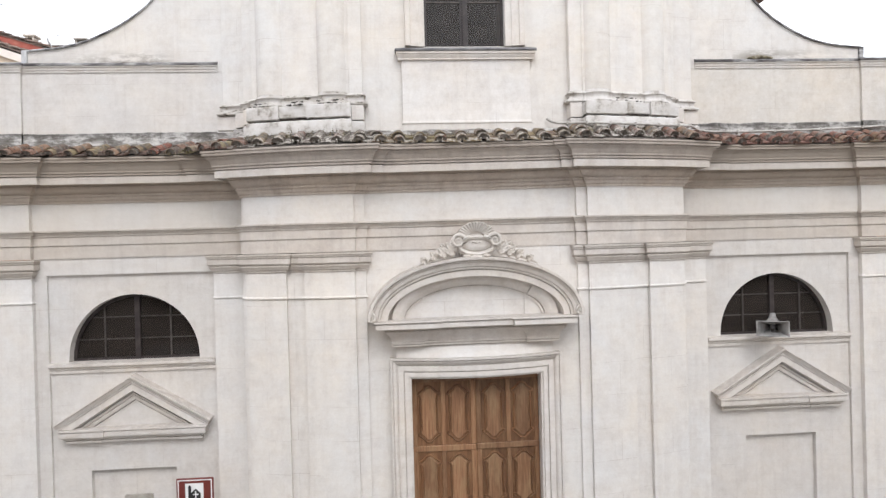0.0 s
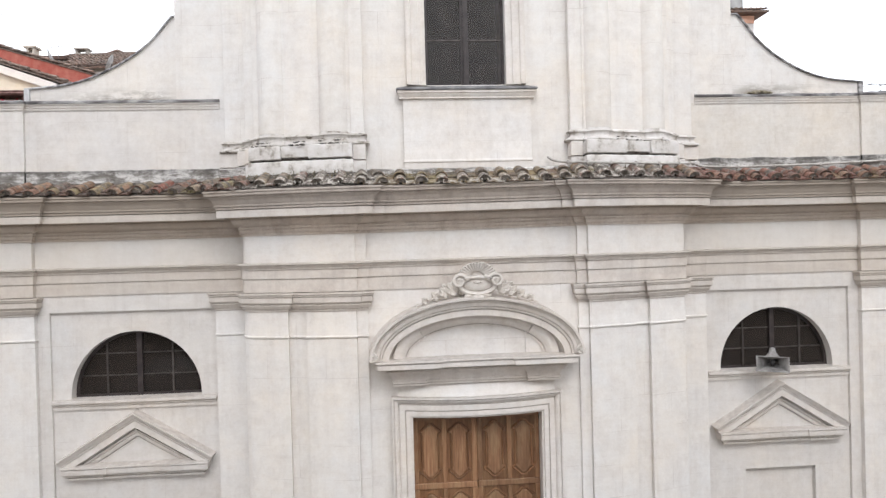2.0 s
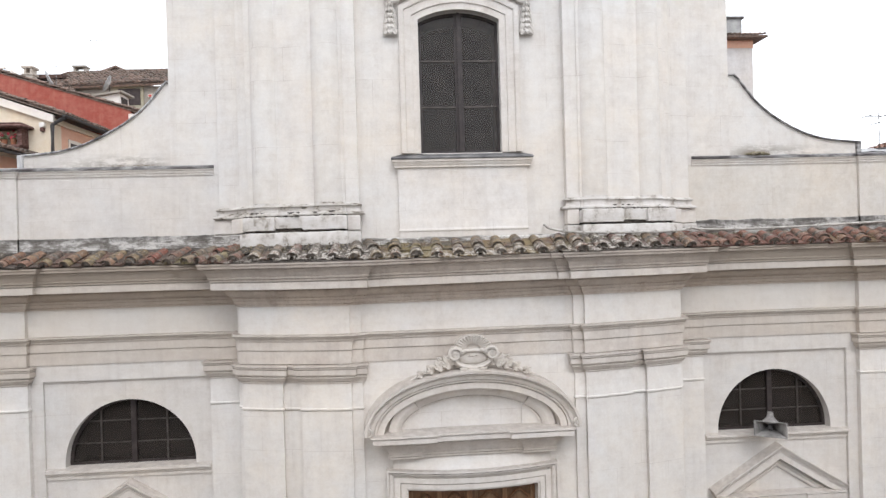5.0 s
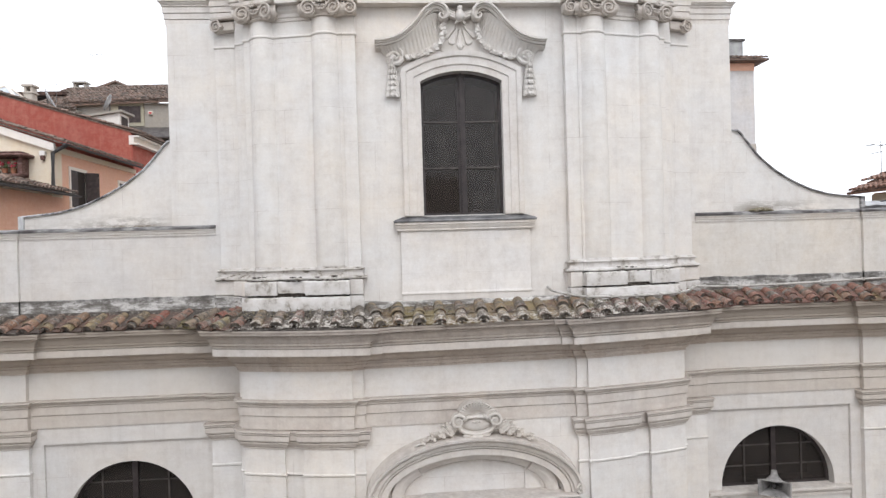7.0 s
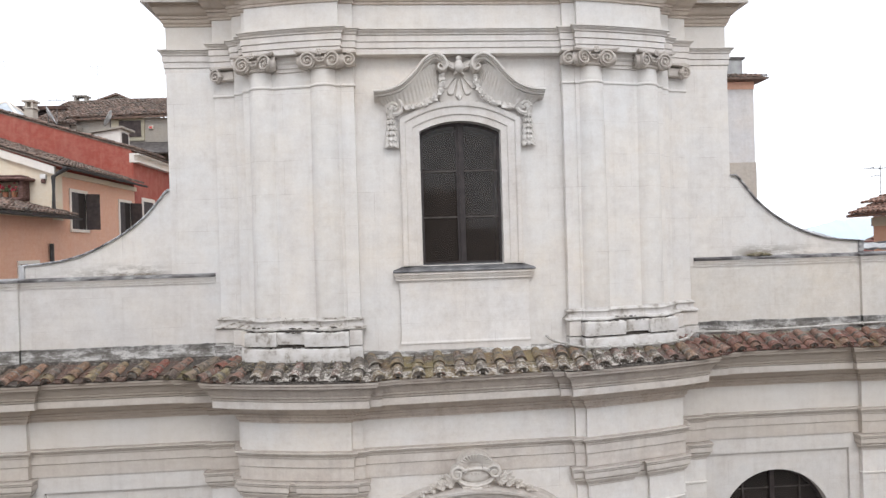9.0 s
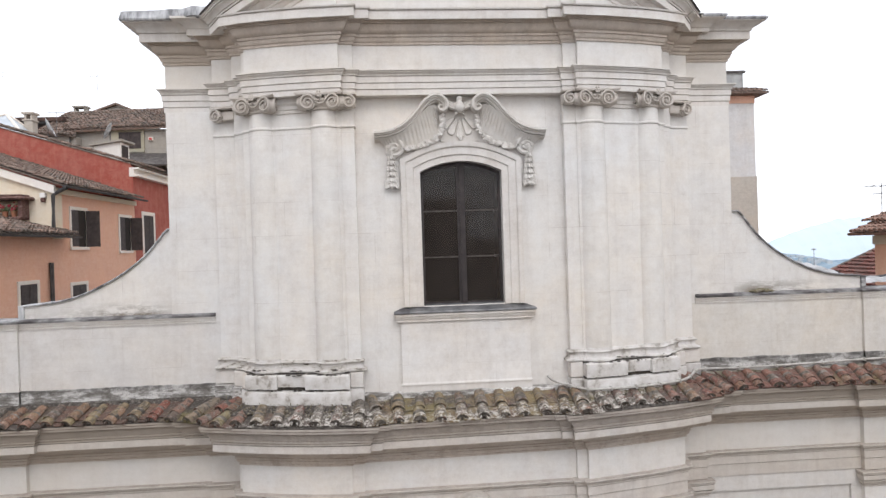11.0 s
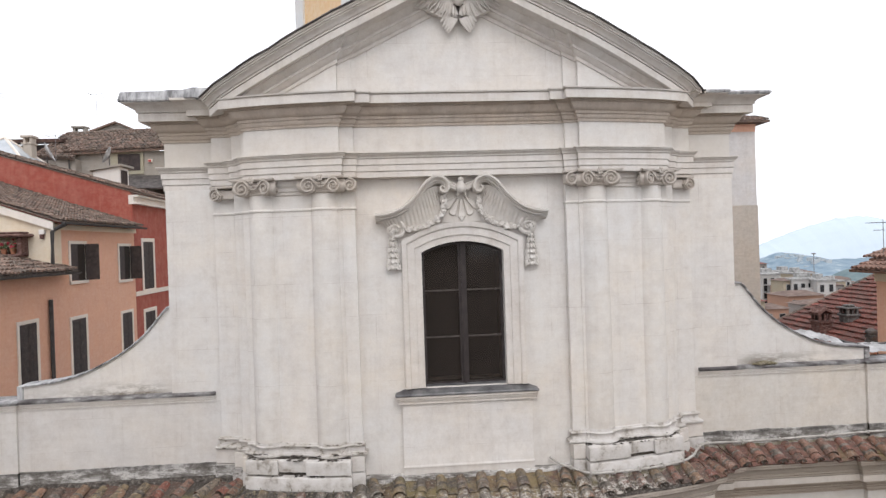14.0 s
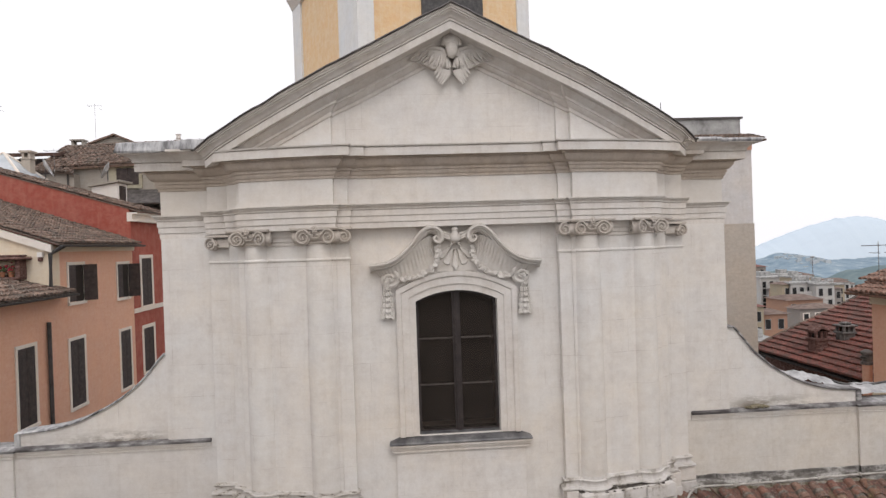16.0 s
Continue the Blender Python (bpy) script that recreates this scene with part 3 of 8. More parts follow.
# lower entablature, from the architrave to the gutter moulding
for name, material, label, profile in (
        ("lower_architrave", LOWSTONE, "white stucco architrave in stepped bands", [(0.0, 6.55), (0.022, 6.55), (0.022, 6.788), (0.010, 6.790), (0.010, 6.798), (0.040, 6.80), (0.040, 6.955), (0.024, 6.957), (0.024, 6.966), (0.052, 6.968), (0.058, 6.99), (0.050, 6.995), (0.060, 7.002), (0.085, 7.035), (0.088, 7.042), (0.076, 7.045), (0.076, 7.053), (0.104, 7.056), (0.104, 7.085), (0.0, 7.092)]),
        ("lower_frieze", FRIEZE, "plain white frieze", [(0.0, 7.09), (0.0, 7.602)]),
        ("lower_bed_moulding", BED, "water-stained mouldings under the cornice", [(0, 7.600), (0.026, 7.603), (0.032, 7.634), (0.024, 7.637), (0.026, 7.647), (0.042, 7.652), (0.064, 7.686), (0.068, 7.711), (0.058, 7.714), (0.06, 7.724), (0.084, 7.728), (0.087, 7.761), (0.076, 7.766), (0.08, 7.776), (0.108, 7.785), (0.15, 7.825), (0.178, 7.874), (0.184, 7.905), (0.176, 7.909), (0.178, 7.918), (0.204, 7.922), (0.208, 7.947), (0.238, 7.950), (0.24, 7.965), (0, 7.970)]),
        ("lower_cornice", LOWSTONE, "projecting stucco cornice", [(0.0, 7.962), (0.30, 7.962), (0.315, 7.94), (0.36, 7.935), (0.36, 8.062), (0.335, 8.066), (0.335, 8.078), (0.0, 8.08)]),
        ("gutter_moulding", GRIME, "grimy gutter moulding under the tiles", [(0.0, 8.078), (0.374, 8.082), (0.378, 8.112), (0.366, 8.116), (0.366, 8.126), (0.394, 8.132), (0.398, 8.164), (0.386, 8.168), (0.398, 8.185), (0.41, 8.225), (0.44, 8.268), (0.478, 8.295), (0.484, 8.302), (0.474, 8.306), (0.476, 8.316), (0.51, 8.324), (0.515, 8.36), (0.508, 8.364), (0.508, 8.372), (0.53, 8.378), (0.53, 8.41), (0.0, 8.415)])):
    bm = bmesh.new()
    run_plan(bm, LOW_PLAN, profile, 0.35)
    part(name, bm, material, church, label)

# walls behind: middle bay with the door opening
bm = bmesh.new()
box(bm, -2.0, -1.2, -0.93, 0.35, 0, 6.555)
box(bm, 1.2, 2.0, -0.93, 0.35, 0, 6.555)
box(bm, -1.2, 1.2, -0.93, 0.35, 4.2, 6.555)
bmesh.ops.remove_doubles(bm, verts=bm.verts[:], dist=1e-5)
part("middle_wall", bm, WALL, church, smooth=0)

# pilaster groups of the lower storey
CAPITAL = [(0, 0), (0, 5.685), (-0.010, 5.688), (-0.010, 5.698), (0.016, 5.702), (0.022, 5.72), (0.016, 5.738), (0.004, 5.742), (0, 5.76), (0, 6.185), (-0.010, 6.188), (-0.010, 6.197), (0.020, 6.20), (0.020, 6.224), (0.006, 6.227), (0.006, 6.236), (0.034, 6.24), (0.040, 6.255),
           (0.062, 6.29), (0.072, 6.30), (0.072, 6.322), (0.056, 6.325), (0.056, 6.334), (0.082, 6.338), (0.10, 6.36), (0.10, 6.45), (0.084, 6.453), (0.084, 6.462), (0.108, 6.466), (0.114, 6.49), (0.104, 6.494), (0.104, 6.502), (0.124, 6.506), (0.124, 6.535), (0.0, 6.54)]


def stained_above(ob, z=6.19):
    """The capitals are of the grimier stucco of the mouldings."""
    ob.data.materials.append(LOWSTONE)
    for f in ob.data.polygons:
        if f.center.z > z:
            f.material_index = 1
    return ob


for s in (-1, 1):
    bm = bmesh.new()
    body = [(s * x, y) for x, y in ([(1.985, -0.93), (1.985, -0.965), (2.19, -0.965)] + spread(low_front, 2.19, 4.19, 8, 0.10) + [(4.17, -0.44), (4.30, -0.41), (4.34, 0.0)])]
    path = body if s > 0 else body[::-1]
    run_plan(bm, path, [(0, 0), (0, 6.555)], 0.35)
    part("pier_wall", bm, WALL, church)
    for x0, x1 in ((2.17, 3.09), (3.43, 4.2)):
        bm = bmesh.new()
        run = [(s * x, y) for x, y in spread(low_front, x0, x1, 4, 0.0)]
        run = run if s > 0 else run[::-1]
        run = [(run[0][0], run[0][1] + 0.16)] + run + [(run[-1][0], run[-1][1] + 0.16)]
        run_plan(bm, run, CAPITAL, 0.3)
        stained_above(part("pilaster", bm, WALL, church, "plain white pilaster with a moulded capital"))
    # the capital runs on across the narrow gap
    bm = bmesh.new()
    run = [(s * x, y) for x, y in spread(low_front, 3.03, 3.48, 3, 0.085)]
    run_plan(bm, run if s > 0 else run[::-1], CAPITAL[1:], 0.3)
    stained_above(part("pilaster_gap", bm, WALL, church, "recessed strip with the same capital"))
    # inner and outer strips with the same capital run on
    for run in ([(1.97, -0.5), (1.97, -0.99), (2.168, -0.99)], [(4.21, -0.52), (4.30, -0.495), (4.355, -0.09), (4.945, -0.09), (4.945, 0.2)], [(8.325, 0.2), (8.325, -0.10), (10.6, -0.10)]):
        bm = bmesh.new()
        run = [(s * x, y) for x, y in run]
        run = run if s > 0 else run[::-1]
        run_plan(bm, run, CAPITAL, 0.3)
        stained_above(part("pilaster", bm, WALL, church, "narrow white pilaster strip"))

# ---- side bays: framed panel, half-round window, ledge, pediment, walled-up door ----
LUN_R, LUN_Z, LUN_SILL = 1.23, 4.60, 4.53


def arch_wall(bm, cx, x0, x1, z0, z1, y0, y1):
    """A wall panel with a half-round opening that goes through it."""
    n = 24
    edge = [(cx - LUN_R, LUN_SILL)] + arc(cx, LUN_Z, LUN_R, 180, 0, n) + [(cx + LUN_R, LUN_SILL)]
    for y in (y0, y1):
        ring = [bm.verts.new((x, y, z)) for x, z in edge]
        top = [bm.verts.new((x, y, z1)) for x, z in edge]
        for i in range(1, len(edge) - 2):
            bm.faces.new((ring[i], ring[i + 1], top[i + 1], top[i]))
        for xa, xb, i in ((x0, cx - LUN_R, 0), (cx + LUN_R, x1, -1)):
            c = [bm.verts.new((xa, y, z)) for z in (LUN_SILL, z1)] + [bm.verts.new((xb, y, z)) for z in (z1, LUN_SILL)]
            bm.faces.new(c)
        low = [bm.verts.new(p) for p in ((x0, y, z0), (x1, y, z0), (x1, y, LUN_SILL), (x0, y, LUN_SILL))]
        bm.faces.new(low)
    for (xa, za), (xb, zb) in zip(edge + edge[:1], edge[1:] + edge[:1]):
        if abs(xa - xb) + abs(za - zb) > 1e-6:
            bm.faces.new([bm.verts.new(p) for p in ((xa, y0, za), (xb, y0, zb), (xb, y1, zb), (xa, y1, za))])


for s in (-1, 1):
    cx = s * 6.53
    e = sorted((s * 4.99, s * 8.10))
    bm = bmesh.new()
    for a, b, z0, z1 in ((4.90, 4.99, 0, 6.555), (8.10, 8.36, 0, 6.555), (4.99, 8.10, 6.23, 6.555)):
        xs = sorted((s * a, s * b))
        box(bm, xs[0], xs[1], 0.0, 0.35, z0, z1)
    part("bay_frame", bm, BAYWALL, church)
    bm = bmesh.new()
    d0, d1 = sorted((s * 5.80, s * (7.33 if s > 0 else 7.40)))
    arch_wall(bm, cx, e[0], e[1], 2.44, 6.23, 0.06, 0.36)
    box(bm, e[0], d0, 0.06, 0.36, 0, 2.44)
    box(bm, d1, e[1], 0.06, 0.36, 0, 2.44)
    box(bm, d0, d1, 0.16, 0.36, 0, 2.44)
    bmesh.ops.remove_doubles(bm, verts=bm.verts[:], dist=1e-5)
    part("bay_wall", bm, BAYWALL, church, "white wall panel with a walled-up doorway", smooth=0)
    # ledge under the window
    bm = bmesh.new()
    run_plan(bm, [(e[0], 0.06), (e[1], 0.06)], [(0, 4.34), (0.035, 4.34), (0.035, 4.40), (0.06, 4.42), (0.06, 4.44), (0.09, 4.46), (0.115, 4.475), (0.12, 4.53), (0, 4.545)], 0.3)
    part("ledge", bm, STONE, church, "moulded ledge under the half-round window")
    # window: frame, bars, panes
    wy = 0.27
    win = part("half_round_window", (lambda b: (run_wall(b, [(cx - LUN_R, LUN_SILL)] + arc(cx, LUN_Z, LUN_R, 180, 0, 24) + [(cx + LUN_R, LUN_SILL)], [(-0.03, 0.0), (0.03, 0.0), (0.03, -0.06), (-0.03, -0.06)], wy, loop=True), b)[1])(bmesh.new()), FRAME, church, "dark half-round window with a metal grid")
    bm = bmesh.new()
    box(bm, cx - 0.05, cx + 0.05, wy - 0.05, wy + 0.03, LUN_SILL, LUN_Z + LUN_R)
    part("mullion", bm, FRAME, win)
    for dx in (-0.63, 0.63):
        bm = bmesh.new()
        box(bm, cx + dx - 0.017, cx + dx + 0.017, wy - 0.026, wy + 0.02, LUN_SILL + 0.02, LUN_Z + math.sqrt(LUN_R ** 2 - dx ** 2) - 0.035)
        part("glazing_bar", bm, DULLBAR, win)
    for z in (LUN_SILL + 0.42, LUN_SILL + 0.85):
        w = math.sqrt(LUN_R ** 2 - max(0, z - LUN_Z) ** 2)
        bm = bmesh.new()
        box(bm, cx - w + 0.03, cx + w - 0.03, wy - 0.022, wy + 0.018, z - 0.012, z + 0.012)
        part("glazing_bar", bm, DULLBAR, win)
    bm = bmesh.new()
    g = [bm.verts.new((x, wy + 0.005, z)) for x, z in [(cx - LUN_R, LUN_SILL)] + arc(cx, LUN_Z, LUN_R, 180, 0, 24) + [(cx + LUN_R, LUN_SILL)]]
    bm.faces.new(g)
    part("pane", bm, GLASS, win, smooth=0)
    # near-black box added behind the glass so the window stays dark
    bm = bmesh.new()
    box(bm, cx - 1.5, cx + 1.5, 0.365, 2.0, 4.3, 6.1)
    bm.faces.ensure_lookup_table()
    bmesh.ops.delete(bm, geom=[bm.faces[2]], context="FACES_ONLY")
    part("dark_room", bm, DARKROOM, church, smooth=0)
    # triangular pediment
    ped = part("side_pediment", (lambda b: (run_wall(b, [(cx - 1.33, 3.18), (cx, 4.0), (cx + 1.33, 3.18)],
               [(-0.05, -0.03), (0.09, -0.03), (0.12, -0.01), (0.17, -0.005), (0.17, 0.105), (0.155, 0.108), (0.155, 0.117), (0.185, 0.12), (0.185, 0.14), (0.17, 0.143), (0.17, 0.152), (0.20, 0.156), (0.21, 0.175), (0.235, 0.205), (0.225, 0.21), (0.225, 0.218), (0.25, 0.222), (0.25, 0.245), (0, 0.26)], 0.06), b)[1])(bmesh.new()), STONE, church, "small triangular stucco pediment")
    bm = bmesh.new()
    run_plan(bm, [(cx - 1.24, 0.08), (cx - 1.24, -0.04), (cx - 0.66, -0.04), (cx - 0.66, -0.015), (cx + 0.66, -0.015), (cx + 0.66, -0.04), (cx + 1.24, -0.04), (cx + 1.24, 0.08)],
             [(0, 3.01), (0.03, 3.015), (0.035, 3.055), (0.015, 3.06), (0.015, 3.07), (0.045, 3.075), (0.07, 3.11), (0.085, 3.12), (0.085, 3.13), (0.12, 3.135), (0.125, 3.145), (0.125, 3.235), (0.11, 3.24), (0.11, 3.248), (0.145, 3.255), (0.145, 3.28), (0, 3.30)], 0.2)
    part("base_moulding", bm, STONE, ped)
    bm = bmesh.new()
    f = [(cx - 1.25, 3.27), (cx + 1.25, 3.27), (cx, 4.02)]
    skin(bm, [[(x, y, z) for x, z in f] for y in (0.05, 0.1)])
    part("tympanum", bm, BAYWALL, ped)
    bm = bmesh.new()
    run_wall(bm, [(cx - 1.02, 3.265), (cx, 3.90), (cx + 1.02, 3.265)], [(-0.03, -0.13), (0.012, -0.13), (0.012, -0.105), (0.0, -0.10), (0.0, -0.09), (0.03, -0.085), (0.05, -0.05), (0.055, -0.02), (0.04, -0.016), (0.04, -0.006), (0.075, 0.0), (0.085, 0.03), (-0.03, 0.03)], 0.05)
    part("inner_moulding", bm, STONE, ped)

# ---- upper side walls: parapets and curved shoulders ----
SHOULDER = [(5.55, 12.05), (5.72, 12.05), (5.80, 11.97), (6.0, 11.70), (6.22, 11.44), (6.6, 11.12), (7.15, 10.81), (7.66, 10.65), (8.23, 10.585), (8.36, 10.575)]
for s in (-1, 1):
    xs = sorted((s * 4.62, s * (8.34 if s > 0 else 8.44)))
    bm = bmesh.new()
    box(bm, xs[0], xs[1], 0.0, 0.35, 8.40, 10.165)
    part("parapet_wall", bm, BAYWALL if s < 0 else SUNWASH, church)
    xo = sorted((s * (8.34 if s > 0 else 8.44), s * 10.6))
    bm = bmesh.new()
    box(bm, xo[0], xo[1], -0.06, 0.35, 8.40, 10.165)
    part("parapet_wall", bm, BAYWALL if s < 0 else SUNWASH, church)
    # grey mouldy band over the tiles
    xs = sorted((s * 4.82, s * (8.34 if s > 0 else 8.44)))
    bm = bmesh.new()
    n = 44
    rings = []
    for i in range(n + 1):
        x = xs[0] + (xs[1] - xs[0]) * i / n
        z = (8.965 if s < 0 else 9.0) + 0.022 * noise.noise(Vector((x * 2.2, s, 3.1))) + random.uniform(-0.006, 0.006)
        rings.append([(x, -0.022, 8.45), (x, -0.016, z - 0.02), (x, -0.004, z), (x, 0.1, z), (x, 0.1, 8.45)])
    skin(bm, rings)
    part("skirting_band", bm, MOULD, church, "grey mould-stained cement skirting", smooth=0)
    bm = bmesh.new()
    box(bm, xo[0], xo[1], -0.082, 0.1, 8.45, 9.01 if s > 0 else 8.965)
    part("skirting_band", bm, MOULD, church, "grey mould-stained cement skirting")
    # cap moulding
    bm = bmesh.new()
    run = [(s * x, y) for x, y in ((4.78, 0.0), (8.34 if s > 0 else 8.44, 0.0), (8.34 if s > 0 else 8.44, -0.06), (10.6, -0.06))]
    run = run if s > 0 else run[::-1]
    run_plan(bm, run, [(0, 10.145), (0.020, 10.145), (0.022, 10.172), (0.012, 10.175), (0.012, 10.186), (0.028, 10.192), (0.034, 10.225), (0.03, 10.23), (0.03, 10.24), (0.050, 10.244), (0.052, 10.275), (0.0, 10.28)], 0.42)
    part("parapet_cap", bm, STONE, church)
    bm = bmesh.new()
    run_plan(bm, run, [(0, 10.275), (0.060, 10.266), (0.066, 10.283), (0.064, 10.31), (0.05, 10.322), (0.0, 10.34)], 0.45)
    part("cap_flashing", bm, LEAD, church, "weathered lead flashing on the parapet")
    # shoulder wall under a concave curve
    curve = glide([(x, 0, z) for x, z in SHOULDER[2:]], 4)
    top = [(x, z) for x, z in SHOULDER[:2]] + [(v.x, v.z) for v in curve]
    bm = bmesh.new()
    pts = [(s * x, z) for x, z in top] + [(s * 8.36, 10.32), (s * 5.55, 10.32)]
    skin(bm, [[(x, y, z) for x, z in pts] for y in (0.02, 0.32)])
    part("shoulder_wall", bm, STAINED, church, "wall sweeping down in a concave curve", smooth=0)
    bm = bmesh.new()
    run = [(s * x, z) for x, z in top]
    prof = [(-0.34, 0.0), (0.045, 0.0), (0.05, 0.02), (0.03, 0.035), (-0.34, 0.04)]
    if s < 0:
        prof = [(d, -h) for d, h in prof]
    run_wall(bm, run, prof, 0.02)
    part("shoulder_capping", bm, LEAD if s > 0 else PALELEAD, church, "grey lead capping along the curved shoulder")
    bm = bmesh.new()
    soft_box(bm, *sorted((s * 8.33, s * 8.43)), -0.03, 0.35, 10.29, 10.60, 0.01)
    part("shoulder_end_block", bm, LEAD if s > 0 else PALELEAD, church)

# ---- upper storey ----
BACK = 0.6
bm = bmesh.new()
box(bm, -2.0, -0.77, -0.62, BACK, 8.40, 14.31)
box(bm, 0.77, 2.0, -0.62, BACK, 8.40, 14.31)
box(bm, -0.77, 0.77, -0.62, BACK, 8.40, 10.38)
top = arc(0, 13.09 - 1.66, 1.66, 117.64, 62.36, 14)
for (xa, za), (xb, zb) in zip(top, top[1:]):
    skin(bm, [[(xa, y, za), (xb, y, zb), (xb, y, 14.31), (xa, y, 14.31)] for y in (-0.62, BACK)])
bmesh.ops.remove_doubles(bm, verts=bm.verts[:], dist=1e-5)
part("middle_wall", bm, WALL, church, smooth=0)

for name, material, label, profile in (
        ("upper_architrave", STONE, "white stucco architrave in stepped bands", [(0.0, 14.30), (0.028, 14.30), (0.028, 14.40), (0.016, 14.402), (0.016, 14.41), (0.044, 14.412), (0.044, 14.515), (0.030, 14.517), (0.030, 14.525), (0.060, 14.527), (0.060, 14.632), (0.046, 14.635), (0.046, 14.643), (0.076, 14.646), (0.082, 14.668), (0.070, 14.672), (0.084, 14.682), (0.112, 14.708), (0.114, 14.716), (0.100, 14.719), (0.100, 14.726), (0.130, 14.729), (0.130, 14.752), (0.0, 14.757)]),
        ("upper_frieze", FRIEZE, "plain white frieze", [(0.0, 14.755), (0.0, 15.222)]),
        ("upper_bed_moulding", BED, "water-stained mouldings under the cornice", [(0, 15.220), (0.026, 15.223), (0.032, 15.256), (0.024, 15.260), (0.026, 15.270), (0.042, 15.276), (0.064, 15.312), (0.068, 15.338), (0.058, 15.342), (0.06, 15.352), (0.084, 15.357), (0.087, 15.392), (0.076, 15.397), (0.08, 15.408), (0.108, 15.418), (0.15, 15.460), (0.178, 15.512), (0.184, 15.546), (0.176, 15.550), (0.178, 15.560), (0.204, 15.564), (0.208, 15.590), (0.238, 15.594), (0.24, 15.610), (0, 15.615)]),
        ("upper_cornice", STONE, "projecting stucco cornice across the gable foot", [(0.0, 15.612), (0.28, 15.612), (0.295, 15.59), (0.335, 15.585), (0.335, 15.73), (0.32, 15.735), (0.32, 15.745), (0.36, 15.75), (0.37, 15.775), (0.0, 15.80)])):
    bm = bmesh.new()
    run_plan(bm, HIGH_PLAN, profile, BACK)
    for s in (-1, 1):
        wing = [(s * 4.60, 0.07), (s * 5.61, 0.07), (s * 5.61, 3.0)]
        run_plan(bm, wing if s > 0 else wing[::-1], [(d, z - WING_DROP[s]) for d, z in profile], 2.5)
    part(name, bm, material, church, label)

for s in (-1, 1):
    # wall behind the columns, following the curve
    bm = bmesh.new()
    body = [(s * x, y) for x, y in ([(1.96, -0.62), (1.96, -0.77), (2.20, -0.77), (2.20, -0.79)] + spread(high_front, 2.22, 3.93, 8, 0.19) + [(3.94, -0.41), (4.06, -0.38), (4.06, -0.25), (4.26, -0.20), (4.27, -0.06), (4.68, -0.06), (4.68, 0.2)])]
    path = body if s > 0 else body[::-1]
    run_plan(bm, path, [(0, 8.40), (0, 13.732), (0.018, 13.736), (0.024, 13.755), (0.018, 13.775), (0.006, 13.78), (0.004, 14.31)], BACK)
    part("pier_wall", bm, WALL, church)
    bm = bmesh.new()
    box(bm, *sorted((s * 4.62, s * 5.597)), -0.003, 0.5, 10.162, 14.31 - WING_DROP[s] - 0.005)
    box(bm, *sorted((s * 4.62, s * 5.59)), 0.10, 6.0, 14.15, 15.65)
    part("wing_wall", bm, WALL, church, smooth=0)
    # plinth: lower course and chipped upper blocks
    bm = bmesh.new()
    low = [(s * x, y) for x, y in ([(1.93, -0.6), (1.93, -0.88), (2.16, -0.88)] + spread(high_front, 2.16, 4.10, 36, -0.15) + [(4.08, -0.55), (4.20, -0.52), (4.20, -0.36), (4.41, -0.31), (4.42, -0.10), (4.80, -0.10), (4.80, 0.05)])]
    path = low if s > 0 else low[::-1]
    run_plan(bm, path, [(0, 8.40), (0.006, 8.70), (0.004, 8.925), (-0.004, 8.94), (-0.025, 8.95)], 0.2)
    worn(bm, 0.010, 12.0, s * 3.0)
    part("plinth", bm, PLINTH, church, "chipped whitewashed plinth course")
    for x0, x1, out, zb in ((2.165, 2.965, 0.145, 8.985), (3.49, 4.09, 0.145, 8.985), (2.93, 3.52, 0.07, 9.02)):
        bm = bmesh.new()
        run = [(s * x, y) for x, y in spread(high_front, x0, x1, max(6, int((x1 - x0) / 0.045)), -out)]
        run = run if s > 0 else run[::-1]
        run = [(run[0][0], run[0][1] + 0.2)] + run + [(run[-1][0], run[-1][1] + 0.2)]
        run_plan(bm, run, [(-0.008, zb), (0.002, zb + 0.008), (0.003, zb + 0.05), (0.002, 9.12), (0.001, 9.215), (-0.006, 9.228), (-0.03, 9.236)], 0.2)
        worn(bm, 0.010, 13.0, x0 * s)
        part("plinth_block", bm, PLINTH, church, "chipped whitewashed stone block")
    # soil-dark core makes the open gaps between the blocks read dark
    bm = bmesh.new()
    core = [(s * x, y) for x, y in spread(high_front, 2.18, 4.07, 6, 0.0)]
    run_plan(bm, core if s > 0 else core[::-1], [(0, 8.94), (0, 9.24)], 0.2)
    part("plinth_core", bm, SOIL, church, "dark core in the gaps between the plinth blocks")
    bm = bmesh.new()
    rest = [(s * x, y) for x, y in [(4.10, -0.58), (4.19, -0.55), (4.19, -0.37), (4.39, -0.32), (4.40, -0.11), (4.79, -0.11), (4.79, 0.05)]]
    run_plan(bm, rest if s > 0 else rest[::-1], [(0, 8.97), (0, 9.23), (-0.01, 9.24)], 0.2)
    part("plinth_strip", bm, STONE, church)
    bm = bmesh.new()
    rest = [(s * x, y) for x, y in [(1.935, -0.6), (1.935, -0.875), (2.16, -0.875)]]
    run_plan(bm, rest if s > 0 else rest[::-1], [(0, 8.97), (0, 9.23), (-0.01, 9.24)], 0.2)
    part("plinth_strip", bm, STONE, church)
    # crumbs of mortar and black moss lodged along the ledges
    bm = bmesh.new()
    for k in range(150 if s < 0 else 20):
        x = random.triangular(2.2, 4.1, 2.9 if k % 3 else 3.8)
        z, out = random.choice(((9.24, 0.10), (9.245, 0.09), (9.31, 0.03), (8.955, 0.09)))
        if noise.noise(Vector((x * 3.1, s * 4, z * 2))) < -0.05:
            continue
